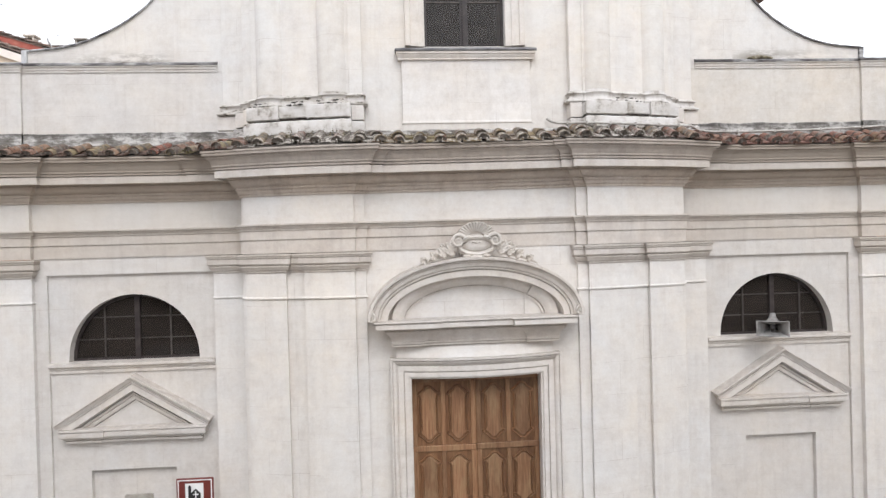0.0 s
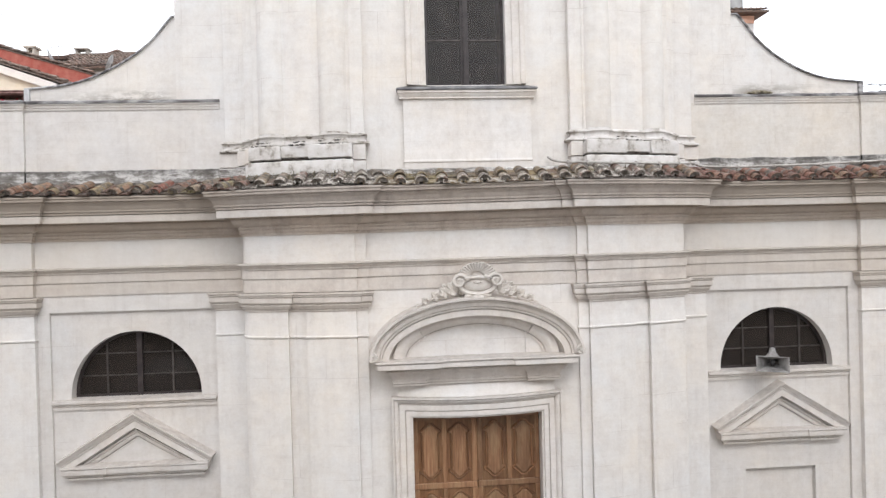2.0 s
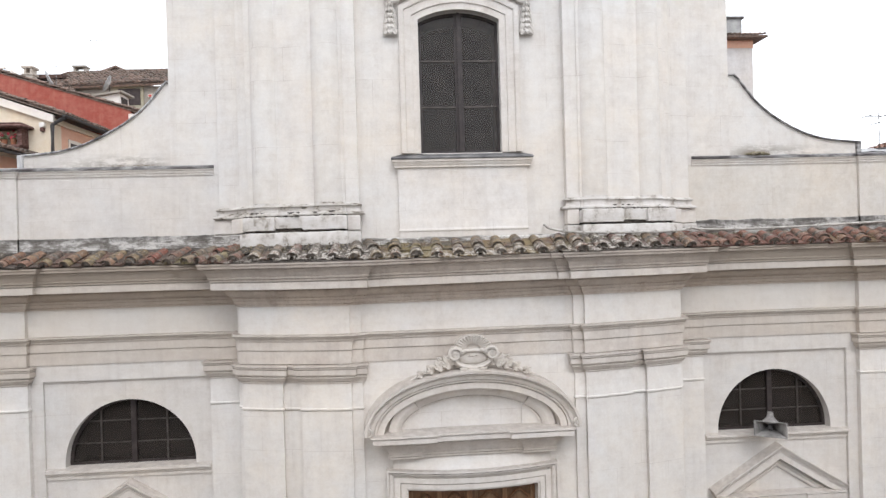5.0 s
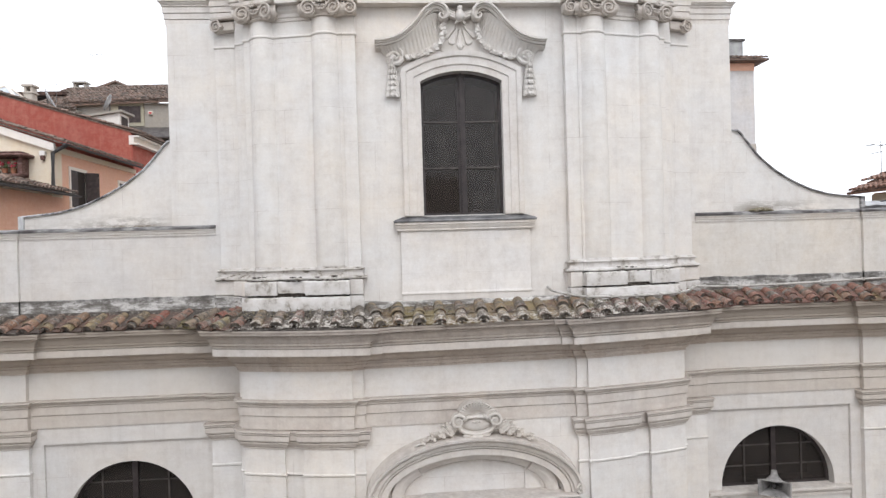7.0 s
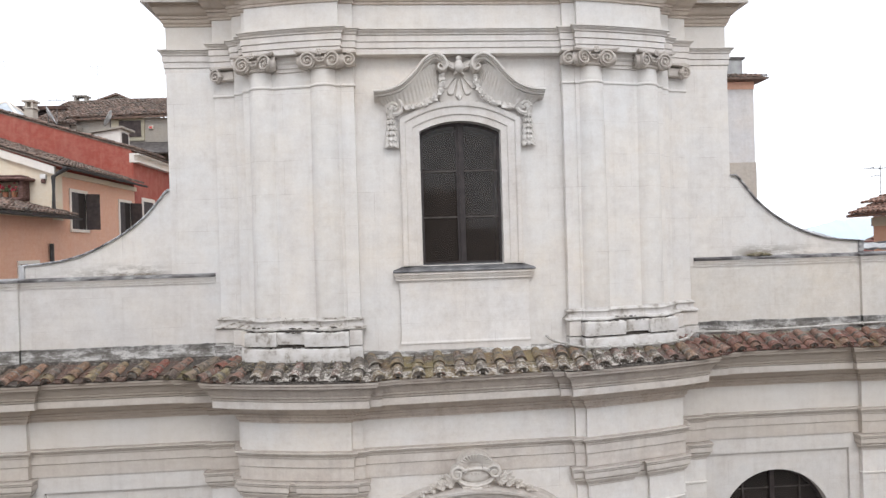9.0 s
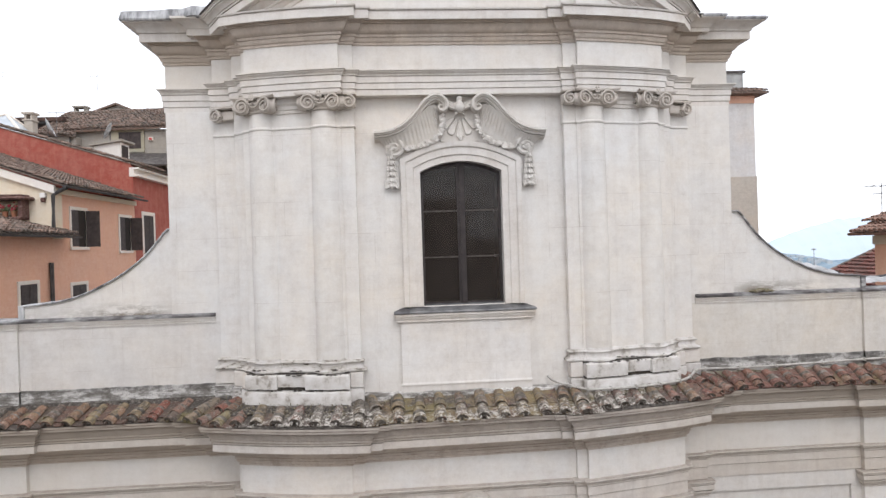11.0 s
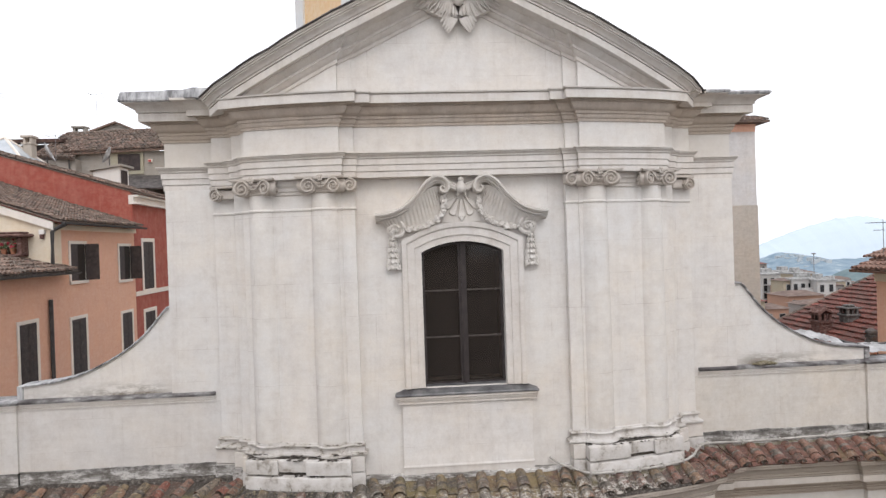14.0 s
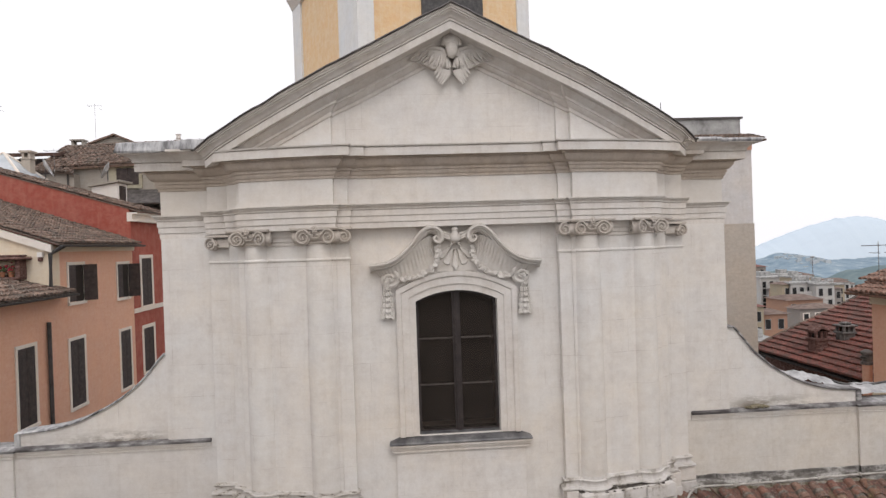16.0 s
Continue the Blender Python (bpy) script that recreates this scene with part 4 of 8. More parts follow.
        blob(bm, (s * x, high_front(x) - out + random.uniform(-0.02, 0.03), z + random.uniform(-0.006, 0.012)), random.uniform(0.010, 0.026), (1.7, 1, 0.6), 0.35)
    crumbs = part("moss_crumbs", bm, SOIL, church, "black moss and crumbs on the plinth ledges", smooth=0)
    crumbs["kind"] = "stuff"
    # base mouldings along the wall between the columns
    bm = bmesh.new()
    base = [(s * x, y) for x, y in ([(1.96, -0.6), (1.96, -0.77), (2.22, -0.77)] + spread(high_front, 2.23, 3.93, 8, 0.18) + [(3.95, -0.42), (4.07, -0.39), (4.07, -0.26), (4.27, -0.21), (4.28, -0.07), (4.69, -0.07), (4.69, 0.02)])]
    run_plan(bm, base if s > 0 else base[::-1], [(0.0, 9.245), (0.075, 9.25), (0.095, 9.262), (0.098, 9.28), (0.09, 9.297), (0.065, 9.302), (0.065, 9.31), (0.04, 9.315), (0.022, 9.345), (0.020, 9.385), (0.034, 9.415), (0.05, 9.42), (0.058, 9.432), (0.05, 9.446), (0.02, 9.45), (0.018, 9.462), (0, 9.48)], 0.2)
    part("base_moulding", bm, WEATHERED if s < 0 else PLINTH, church, "weathered base moulding with crumbling patches")
    for cx, cy, r, turn in ((2.50, -0.60, 0.30, 7), (3.67, -0.37, 0.29, 19)):
        col = thing("column", "smooth white engaged column with an ionic capital", "column", (s * cx, cy, 8.40), "columns of the upper storey")
        loc = Matrix.Translation((-s * cx, -cy, -8.40))
        bm = bmesh.new()
        prof = [(r * 0.99, 9.50)] + [(r * (1 - 0.10 * max(0, q - 0.3) ** 1.4), 9.52 + 4.16 * q) for q in [i / 8 for i in range(9)]] + [(r * 0.92, 13.728), (r * 0.975, 13.734), (r * 1.0, 13.755), (r * 0.965, 13.778), (r * 0.915, 13.785), (r * 0.905, 14.06)]
        lathe(bm, prof, (s * cx, cy), 32)
        bmesh.ops.transform(bm, matrix=loc, verts=bm.verts[:])
        part("shaft", bm, WALL, col, smooth=40)
        bm = bmesh.new()
        lathe(bm, [(r * 1.0, 9.245), (r * 1.24, 9.25), (r * 1.31, 9.264), (r * 1.315, 9.28), (r * 1.28, 9.298), (r * 1.20, 9.302), (r * 1.19, 9.31), (r * 1.10, 9.316), (r * 1.055, 9.345), (r * 1.05, 9.385), (r * 1.09, 9.414), (r * 1.14, 9.42), (r * 1.16, 9.433), (r * 1.13, 9.446), (r * 1.05, 9.45), (r * 1.04, 9.464), (r * 1.0, 9.50)], (s * cx, cy), 32)
        bmesh.ops.transform(bm, matrix=loc, verts=bm.verts[:])
        part("base", bm, WEATHERED if s < 0 else PLINTH, col, "round base with worn mouldings", smooth=40)
        # ionic capital
        n = Vector((s * math.sin(radians(turn)), -math.cos(radians(turn)), 0))
        frame_m = loc @ Matrix.Translation((s * cx, cy, 14.14)) @ Matrix.Rotation(math.atan2(n.x, -n.y), 4, "Z")
        cap = part("capital", (lambda b: (lathe(b, [(r * 0.9, -0.10), (r * 1.02, -0.085), (r * 1.05, -0.06), (r * 1.0, -0.04), (r * 1.12, 0.0), (r * 1.2, 0.04), (r * 1.05, 0.09), (r * 1.0, 0.13)], (0, 0), 24), bmesh.ops.transform(b, matrix=frame_m, verts=b.verts[:]), b)[2])(bmesh.new()), CAPSTONE, col)
        for quarter in (0, 90, -90):
            bm = bmesh.new()
            ionic_face(bm, frame_m @ Matrix.Rotation(radians(quarter), 4, "Z") @ Matrix.Translation((0, -0.335, 0.05)))
            part("volutes", bm, CAPSTONE, cap, smooth=35)
        bm = bmesh.new()
        edge = []
        for k in range(4):
            for q in range(7):
                a, b2 = Vector((-0.46, -0.45)), Vector((0.46, -0.45))
                p = a.lerp(b2, q / 7) + Vector((0, 0.085 * math.sin(math.pi * q / 7)))
                p = Matrix.Rotation(radians(90 * k), 2) @ p
                edge.append(p)
        skin(bm, [[frame_m @ Vector((p.x * g, p.y * g, z)) for p in edge] for z, g in ((0.150, 0.90), (0.155, 0.94), (0.166, 0.955), (0.168, 0.945), (0.172, 0.945), (0.175, 0.985), (0.20, 0.99))])
        part("abacus", bm, CAPSTONE, cap)
        bm = bmesh.new()
        for k in range(7):
            a = 2 * math.pi * k / 6
            c = (0, -0.44, 0.165) if k == 6 else (0.042 * math.cos(a), -0.425, 0.165 + 0.042 * math.sin(a))
            blob(bm, c, 0.028, (1, 0.7, 1), 0, frame_m)
        for side in (-1, 1):
            blob(bm, (side * 0.05, -0.375, 0.065), 0.03, (1.6, 0.6, 0.8), 0.1, frame_m)
            blob(bm, (side * 0.10, -0.365, 0.11), 0.025, (0.8, 0.6, 1.2), 0.1, frame_m)
        part("flower", bm, CAPSTONE, cap, smooth=50)
    # half capitals on the pilaster strips
    for x, y, turn, side, w in ((2.05, -0.84, 0, 1, 0.27), (4.02, -0.45, 24, -1, 0.24), (4.46, -0.13, 10, -1, 0.42)):
        fm = Matrix.Translation((s * x, y, 14.14 - (0.5 * WING_DROP[s] + 0.03 if w > 0.3 else 0.0))) @ Matrix.Rotation(radians(s * turn), 4, "Z")
        half = part("half_capital", (lambda b: (soft_box(b, -w / 2 - 0.02, w / 2 + 0.02, -0.15, 0.10, 0.148, 0.195, 0.012, fm), soft_box(b, -w / 2, w / 2, -0.07, 0.1, -0.05, 0.12, 0.012, fm), b)[2])(bmesh.new()), CAPSTONE, church, "half ionic capital on a pilaster strip")
        for dx in ((0.0,) if w < 0.3 else (s * 0.12,)):
            bm = bmesh.new()
            flip = s if dx else -s * side
            ionic_face(bm, fm @ Matrix.Translation((dx - flip * (0.13 if dx else 0.0), -0.13, 0.05)) @ Matrix.Rotation(radians(s * turn * 0.6), 4, "Z"), 0.13 if dx else 0.02, 0.125, (flip,), 0.2, bool(dx))
            part("volute", bm, CAPSTONE, half, smooth=35)

# panel mouldings between capitals
for s in (-1, 1):
    bm = bmesh.new()
    run = [(s * x, y) for x, y in spread(high_front, 2.75, 3.45, 3, 0.19)]
    run_plan(bm, run if s > 0 else run[::-1], [(0, 14.02), (0.03, 14.03), (0.03, 14.08), (0.05, 14.10), (0.05, 14.16), (0.08, 14.20), (0.08, 14.31)], 0.2)
    part("necking_moulding", bm, STONE, church)

# ---- upper window ----
jamb = [(-0.77, 10.38)] + top + [(0.77, 10.38)]
bm = bmesh.new()
run_wall(bm, jamb, [(-0.1, 0.0), (0.03, 0.0), (0.03, 0.12), (0.055, 0.125), (0.055, 0.26), (0.085, 0.275), (0.095, 0.32), (0.095, 0.365), (-0.05, 0.37)], -0.62)
part("window_surround", bm, STONE, church, "white stucco window surround")
bm = bmesh.new()
run_plan(bm, [(-1.20, -0.55), (-1.20, -0.66), (1.20, -0.66), (1.20, -0.55)], [(0, 10.10), (0.085, 10.105), (0.085, 10.125), (0.078, 10.13), (0.09, 10.155), (0.105, 10.18), (0.11, 10.195), (0.10, 10.20), (0.118, 10.21), (0.12, 10.255), (0.0, 10.26)], 0.0)
part("sill_moulding", bm, STONE, church)
bm = bmesh.new()
run_plan(bm, [(-1.20, -0.55), (-1.20, -0.66), (1.20, -0.66), (1.20, -0.55)], [(0, 10.258), (0.132, 10.254), (0.142, 10.275), (0.128, 10.302), (-0.05, 10.37), (-0.24, 10.405)], 0.0)
part("sill_flashing", bm, SILLLEAD, church, "dark lead flashing on the sill")
bm = bmesh.new()
run_plan(bm, [(-1.215, -0.55), (-1.215, -0.705), (1.215, -0.705), (1.215, -0.55)], [(0.004, 8.45), (0.004, 8.908), (0.016, 8.911), (0.019, 8.925), (0.013, 8.945), (0.004, 8.958), (0.0, 8.968), (0.0, 10.13)], 0.0)
part("apron", bm, BAYWALL, church, "plain white apron under the window")
win = part("arched_window", (lambda b: (run_wall(b, jamb, [(-0.05, -0.055), (0.02, -0.055), (0.02, 0.0), (-0.05, 0.0)], -0.42, loop=True), b)[1])(bmesh.new()), FRAME, church, "tall dark arched window with six panes")
bm = bmesh.new()
for x0, x1, y in ((-0.075, -0.005, -0.46), (0.005, 0.075, -0.46), (-0.025, 0.025, -0.50)):
    box(bm, x0, x1, y, -0.40, 10.40, 13.08)
part("meeting_stile", bm, FRAME, win)
for z in (11.285, 12.165):
    for x0, x1 in ((-0.72, -0.07), (0.07, 0.72)):
        bm = bmesh.new()
        box(bm, x0, x1, -0.445, -0.40, z - 0.013, z + 0.013)
        part("glazing_bar", bm, BARS, win)
for x0, x1 in ((-0.73, -0.06), (0.06, 0.73)):
    for z0, z1 in ((10.42, 11.265), (11.305, 12.145), (12.185, 13.05)):
        bm = bmesh.new()
        if z1 < 12.9:
            pts = [(x0, z0), (x1, z0), (x1, z1), (x0, z1)]
        else:
            pts = [(x0, z0), (x1, z0)] + [(x1 + (x0 - x1) * k / 6, 11.43 + math.sqrt(1.64 ** 2 - (x1 + (x0 - x1) * k / 6) ** 2)) for k in range(7)]
        bm.faces.new([bm.verts.new((x, -0.425, z)) for x, z in pts])
        part("pane", bm, GLASS, win, smooth=0)

# added box behind the panes; its near-black colour holds the dark inside
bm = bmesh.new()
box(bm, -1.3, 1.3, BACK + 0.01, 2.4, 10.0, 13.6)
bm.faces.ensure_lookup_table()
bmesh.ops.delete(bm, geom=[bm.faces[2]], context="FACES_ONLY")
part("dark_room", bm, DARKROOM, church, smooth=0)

# ---- hood over the upper window ----
def along_curve(path, u):
    """The point at a share of the way along a list of points."""
    f = u * (len(path) - 1)
    i = min(len(path) - 2, int(f))
    return path[i].lerp(path[i + 1], f - i)


bm = bmesh.new()
skin(bm, [[(x, y, z) for x, z in ((-0.36, 13.40), (0.36, 13.40), (0.44, 13.98), (0.24, 14.18), (-0.24, 14.18), (-0.44, 13.98))] for y in (-0.655, -0.60)])
hood = part("window_hood", bm, ORNAMENT, church, "scrolled stucco hood with garlands and rays")
hood.location.z = 0.05
for s in (-1, 1):
    raw = glide([(1.60, 0, 13.57), (1.36, 0, 13.59), (1.10, 0, 13.69), (0.86, 0, 13.90), (0.68, 0, 14.12), (0.52, 0, 14.235), (0.38, 0, 14.24), (0.26, 0, 14.16), (0.225, 0, 14.03), (0.28, 0, 13.945), (0.36, 0, 13.95), (0.40, 0, 14.02), (0.36, 0, 14.07), (0.32, 0, 14.04)], 5)
    n = len(raw)
    run = [(s * v.x, v.z) for v in raw]
    bm = bmesh.new()
    ms = mitres(run)
    rings = []
    for i, (p, q) in enumerate(zip(run, ms)):
        k = 1 - 0.55 * max(0, i / n - 0.62) / 0.38
        ring = []
        for d, h in ((0, -0.02), (0.26, -0.02), (0.29, 0.0), (0.29, 0.025), (0.25, 0.03), (0.25, 0.05), (0.21, 0.06), (0.20, 0.095), (0.15, 0.10), (0.15, 0.125), (0.09, 0.14), (0, 0.16)):
            hh = -s * h * k
            ring.append((p[0] - q.x * -hh, -0.62 - d * (0.6 + 0.4 * k), p[1] - q.y * -hh))
        rings.append(ring)
    skin(bm, rings)
    part("scroll_cornice", bm, ORNAMENT, hood, smooth=40)
    # fluted cove hollowed between the scroll and the window arch
    upper = glide([(1.52, 0, 13.46), (1.33, 0, 13.48), (1.08, 0, 13.575), (0.84, 0, 13.78), (0.66, 0, 13.97), (0.50, 0, 14.06), (0.40, 0, 14.04)], 6)
    lower = glide([(1.36, 0, 13.26), (1.20, 0, 13.24), (1.00, 0, 13.24), (0.74, 0, 13.32), (0.52, 0, 13.44), (0.37, 0, 13.62), (0.33, 0, 13.82)], 6)
    bm = bmesh.new()
    rows = []
    for k in range(97):
        u = k / 96
        p, q = (along_curve(c, u) for c in (upper, lower))
        wave = 0.5 - 0.5 * math.cos(2 * math.pi * u * 21)
        fade = min(1.0, 8 * u, 8 * (1 - u))
        row = []
        for j in range(8):
            v = j / 7
            c = p.lerp(q, v)
            hollow = -0.82 + 0.175 * math.sin(v * math.pi / 2) ** 0.8
            row.append((s * c.x, hollow - 0.026 * wave * fade * math.sin(math.pi * min(1.0, v * 1.25)), c.z))
        rows.append(row + [(s * q.x, -0.60, q.z), (s * p.x, -0.60, p.z)])
    skin(bm, rows)
    part("cove", bm, ORNAMENT, hood, "fluted hollow cove", smooth=50)
    # garland
    bm = bmesh.new()
    for i, v in enumerate(glide([(0.33, -0.75, 13.86), (0.33, -0.75, 13.70), (0.40, -0.75, 13.52), (0.58, -0.74, 13.39), (0.82, -0.72, 13.30), (1.02, -0.70, 13.27)], 6)):
        for k in range(2):
            blob(bm, (s * (v.x + random.uniform(-0.03, 0.03)), v.y + random.uniform(-0.02, 0.02), v.z + random.uniform(-0.03, 0.03)), random.uniform(0.035, 0.055), (1, 0.8, 1), 0.3)
    part("garland", bm, ORNAMENT, hood, smooth=40)
    # bracket scroll with a hanging drop
    bm = bmesh.new()
    spiral(bm, 0.175, Matrix.Translation((s * 1.235, -0.70, 13.29)), 1.6, s, 0.25)
    part("bracket_scroll", bm, ORNAMENT, hood, smooth=50)
    dx = s * 1.295
    for i in range(6):
        bm = bmesh.new()
        z = 13.20 - i * 0.105
        w = 0.045 + 0.009 * i
        for k in (-1, 0, 1):
            petal(bm, (dx + k * w * 0.25, -0.66 - 0.02 * (k == 0), z), (k * w * 1.1, -0.035 - 0.02 * (k == 0), -0.135), w * 0.9)
        part("husk", bm, ORNAMENT, hood, smooth=40)
    bm = bmesh.new()
    for k in range(5):
        blob(bm, (dx + 0.055 * math.cos(k * 1.26), -0.70 + 0.02 * math.sin(k * 1.26), 12.64), 0.035, (1, 1, 1), 0.1)
    tube(bm, [(s * 1.27, -0.72, 13.32), (dx, -0.74, 13.24), (dx, -0.70, 13.1), (dx, -0.68, 12.7)], [0.05, 0.045, 0.03, 0.03], 6)
    part("drop", bm, ORNAMENT, hood, smooth=40)
# rays and finial
for i in range(5):
    bm = bmesh.new()
    a = radians(-90 + (i - 2) * 25)
    o = Vector((0, 13.93))
    l0, l1 = 0.10, 0.43 - 0.03 * abs(i - 2)
    d = Vector((math.cos(a), math.sin(a)))
    q = Vector((-d.y, d.x))
    half = [(l0, 0.014), (l1 * 0.6, 0.045), (l1, 0.072), (l1 + 0.035, 0.05)]
    pts = [o + d * l - q * w for l, w in half] + [o + d * (l1 + 0.05)] + [o + d * l + q * w for l, w in half[::-1]]
    c = sum(pts, Vector((0, 0))) / len(pts)
    skin(bm, [[(c.x + (p.x - c.x) * g, y, c.y + (p.y - c.y) * g) for p in pts] for g, y in ((1.0, -0.60), (1.0, -0.672), (0.86, -0.69), (0.5, -0.68))])
    part("ray", bm, ORNAMENT, hood)
bm = bmesh.new()
lathe(bm, [(0.02, 13.92), (0.075, 13.95), (0.10, 14.0), (0.095, 14.06), (0.06, 14.12), (0.045, 14.15), (0.06, 14.18), (0.05, 14.215), (0.015, 14.24)], (0, -0.75), 14)
for s in (-1, 1):
    for k in range(2):
        petal(bm, (s * 0.03, -0.72, 14.03 - 0.03 * k), (s * (0.25 - 0.05 * k), -0.03, 0.11 - 0.05 * k), 0.06)
    petal(bm, (s * 0.03, -0.72, 13.97), (s * 0.07, -0.03, -0.10), 0.035)
part("finial", bm, ORNAMENT, hood, smooth=50)

bm = bmesh.new()
lathe(bm, [(0.01, 13.40), (0.035, 13.43), (0.04, 13.47), (0.02, 13.51)], (0, -0.70), 10)
part("acorn", bm, ORNAMENT, hood, smooth=50)

# ---- gable ----
SLOPE, RAKE = 0.505, 17.80


def rake(x):
    return RAKE - SLOPE * abs(x)


RAKE_PLAN = both([(0, -0.95), (1.1, -0.95), (2.2, -0.955)] + spread(high_front, 2.3, 4.1, 8) + [(4.32, -0.40)])
bm = bmesh.new()
run_plan(bm, RAKE_PLAN, [(0.0, -0.02), (0.20, -0.005), (0.30, 0.0), (0.315, -0.012), (0.33, 0.0), (0.33, 0.125), (0.31, 0.129), (0.31, 0.14), (0.0, 0.142)], BACK, rake)
part("raking_cornice", bm, STONE, church, "stucco cornice rising along the gable")
bm = bmesh.new()
run_plan(bm, RAKE_PLAN, [(0.0, 0.14), (0.346, 0.143), (0.348, 0.17), (0.337, 0.174), (0.337, 0.183), (0.364, 0.188), (0.375, 0.21), (0.39, 0.235), (0.43, 0.268), (0.455, 0.278), (0.456, 0.29), (0.446, 0.294), (0.446, 0.303), (0.480, 0.309), (0.482, 0.334), (0.474, 0.338), (0.50, 0.345), (0.505, 0.385)], BACK, rake)
part("raking_gutter_moulding", bm, STONE, church, "weathered upper moulding along the gable")
bm = bmesh.new()
dense = [RAKE_PLAN[0]]
for p, q in zip(RAKE_PLAN, RAKE_PLAN[1:]):
    steps = max(1, int(abs(q[0] - p[0]) / 0.14))
    dense += [(p[0] + (q[0] - p[0]) * k / steps, p[1] + (q[1] - p[1]) * k / steps) for k in range(1, steps + 1)]
run_plan(bm, dense, [(0.30, 0.378), (0.530, 0.378), (0.545, 0.395), (0.52, 0.418), (0.30, 0.43)], -0.4, rake)
for v in bm.verts:
    if v.co.y < -0.5:
        v.co.z += 0.028 * noise.noise(Vector((v.co.x * 2.6, 5.0, 0))) + 0.018 * noise.noise(Vector((v.co.x * 9.0, 1.0, 0)))
        v.co.y -= 0.02 * abs(noise.noise(Vector((v.co.x * 6.0, 9.0, 0))))
part("gable_edge_sheet", bm, DARKLEAD, church, "dark sheet-metal edge along the gable")

TYMP = both([(0, -0.80), (1.95, -0.80), (1.95, -0.86), (2.2, -0.86)] + spread(high_front, 2.2, 4.05, 7))
bm = bmesh.new()
rings = []
for x, y in TYMP:
    z = max(15.79, rake(x) + 0.02)
    rings.append([(x, y, 15.76), (x, y, z), (x, BACK, z), (x, BACK, 15.76)])
skin(bm, rings)
part("gable_wall", bm, WALL, church)
bm = bmesh.new()
bed = both([(0, -0.80), (1.95, -0.80), (1.95, -0.86), (2.2, -0.86)] + spread(high_front, 2.2, 4.05, 7))
run_plan(bm, bed, [(0.0, -0.36), (0.025, -0.355), (0.03, -0.30), (0.015, -0.295), (0.015, -0.285), (0.06, -0.25), (0.09, -0.20), (0.12, -0.19), (0.12, -0.15), (0.10, -0.145), (0.10, -0.135), (0.16, -0.07), (0.20, -0.02), (0.20, 0.005)], BACK, rake)
part("bed_moulding", bm, STONE, church)
# horizontal ends of the gable cornice
for s in (-1, 1):
    bm = bmesh.new()
    run = [(s * x, y) for x, y in ((4.08, -0.50), (4.24, -0.33), (4.27, -0.22), (4.29, -0.10), (4.68, -0.10), (4.68, 0.07), (5.60, 0.07), (5.60, 3.0))]
    drop = WING_DROP[s]
    run_plan(bm, run if s > 0 else run[::-1], [(d, z - drop) for d, z in [(0.0, 15.76), (0.355, 15.765), (0.37, 15.79), (0.40, 15.83), (0.46, 15.86), (0.52, 15.885), (0.56, 15.89), (0.56, 15.93), (0.0, 15.94)]], 2.5)
    part("cornice_end", bm, STONE, church)
    bm = bmesh.new()
    if s > 0:
        run_plan(bm, run[2:], [(d, z - drop) for d, z in [(0.0, 15.93), (0.53, 15.90), (0.575, 15.905), (0.59, 15.94), (0.575, 15.97), (0.50, 15.99), (0.0, 16.04)]], 2.5)
    else:
        lip = [(-5.60, 3.0), (-5.60, 0.05)] + [(-5.60 + 0.115 * k, 0.05 - 0.012 * k - 0.08 * ease(k, 6, 8)) for k in range(1, 11)]
        run_plan(bm, lip, [(0.0, 15.86), (0.55, 15.845), (0.60, 15.85), (0.605, 15.88), (0.575, 16.03), (0.50, 16.055), (0.0, 16.12)], 2.5)
        for v in bm.verts:
            if v.co.y < 0 and v.co.z > 15.8:
                v.co.z += 0.025 * noise.noise(Vector((v.co.x * 3.0, 2.0, 0)))
                v.co.y += 0.03 * noise.noise(Vector((v.co.x * 4.0, 6.0, v.co.z * 5)))
    part("cornice_flashing", bm, PALELEAD, church, "stained lead flashing on the cornice end")

# roof and body behind, seen only at their edges; unseen walls keep light out
bm = bmesh.new()
for s in (-1, 1):
    skin(bm, [[(0, y, 18.0), (s * 4.2, y, 18.0 - 4.2 * SLOPE), (s * 5.9, y, 15.8), (s * 5.9, y, 15.7), (s * 4.2, y, 15.75), (0, y, 17.7)] for y in (0.75, 12.0)])
part("main_roof", bm, ROOFTILE, church, "brown tiled main roof")
for s in (-1, 1):
    for x0, x1, h in ((5.2, 5.58, 15.8), (10.2, 10.58, 6.0)):
        bm = bmesh.new()
        box(bm, *sorted((s * x0, s * x1)), 2.5 if h > 9 else 0.36, 12.0, 0, h)
        part("side_wall", bm, GREYWALL, church)
bm = bmesh.new()
box(bm, -5.6, 5.6, 11.8, 12.2, 0, 15.8)
part("rear_wall", bm, GREYWALL, church)
for s in (-1, 1):
    bm = bmesh.new()
    n = 10
    grid = [[bm.verts.new((s * (5.4 + 5.3 * i / n), 0.40 + 11.6 * j / n, 9.85 - 0.13 * i / n * 5 - 3.6 * j / n + random.uniform(-0.02, 0.02))) for i in range(n + 1)] for j in range(n + 1)]
    for j in range(n):
        for i in range(n):
            bm.faces.new((grid[j][i], grid[j][i + 1], grid[j + 1][i + 1], grid[j + 1][i]))
    part("aisle_roof", bm, PALESHEET, church, "pale sheet roofing over the aisle")

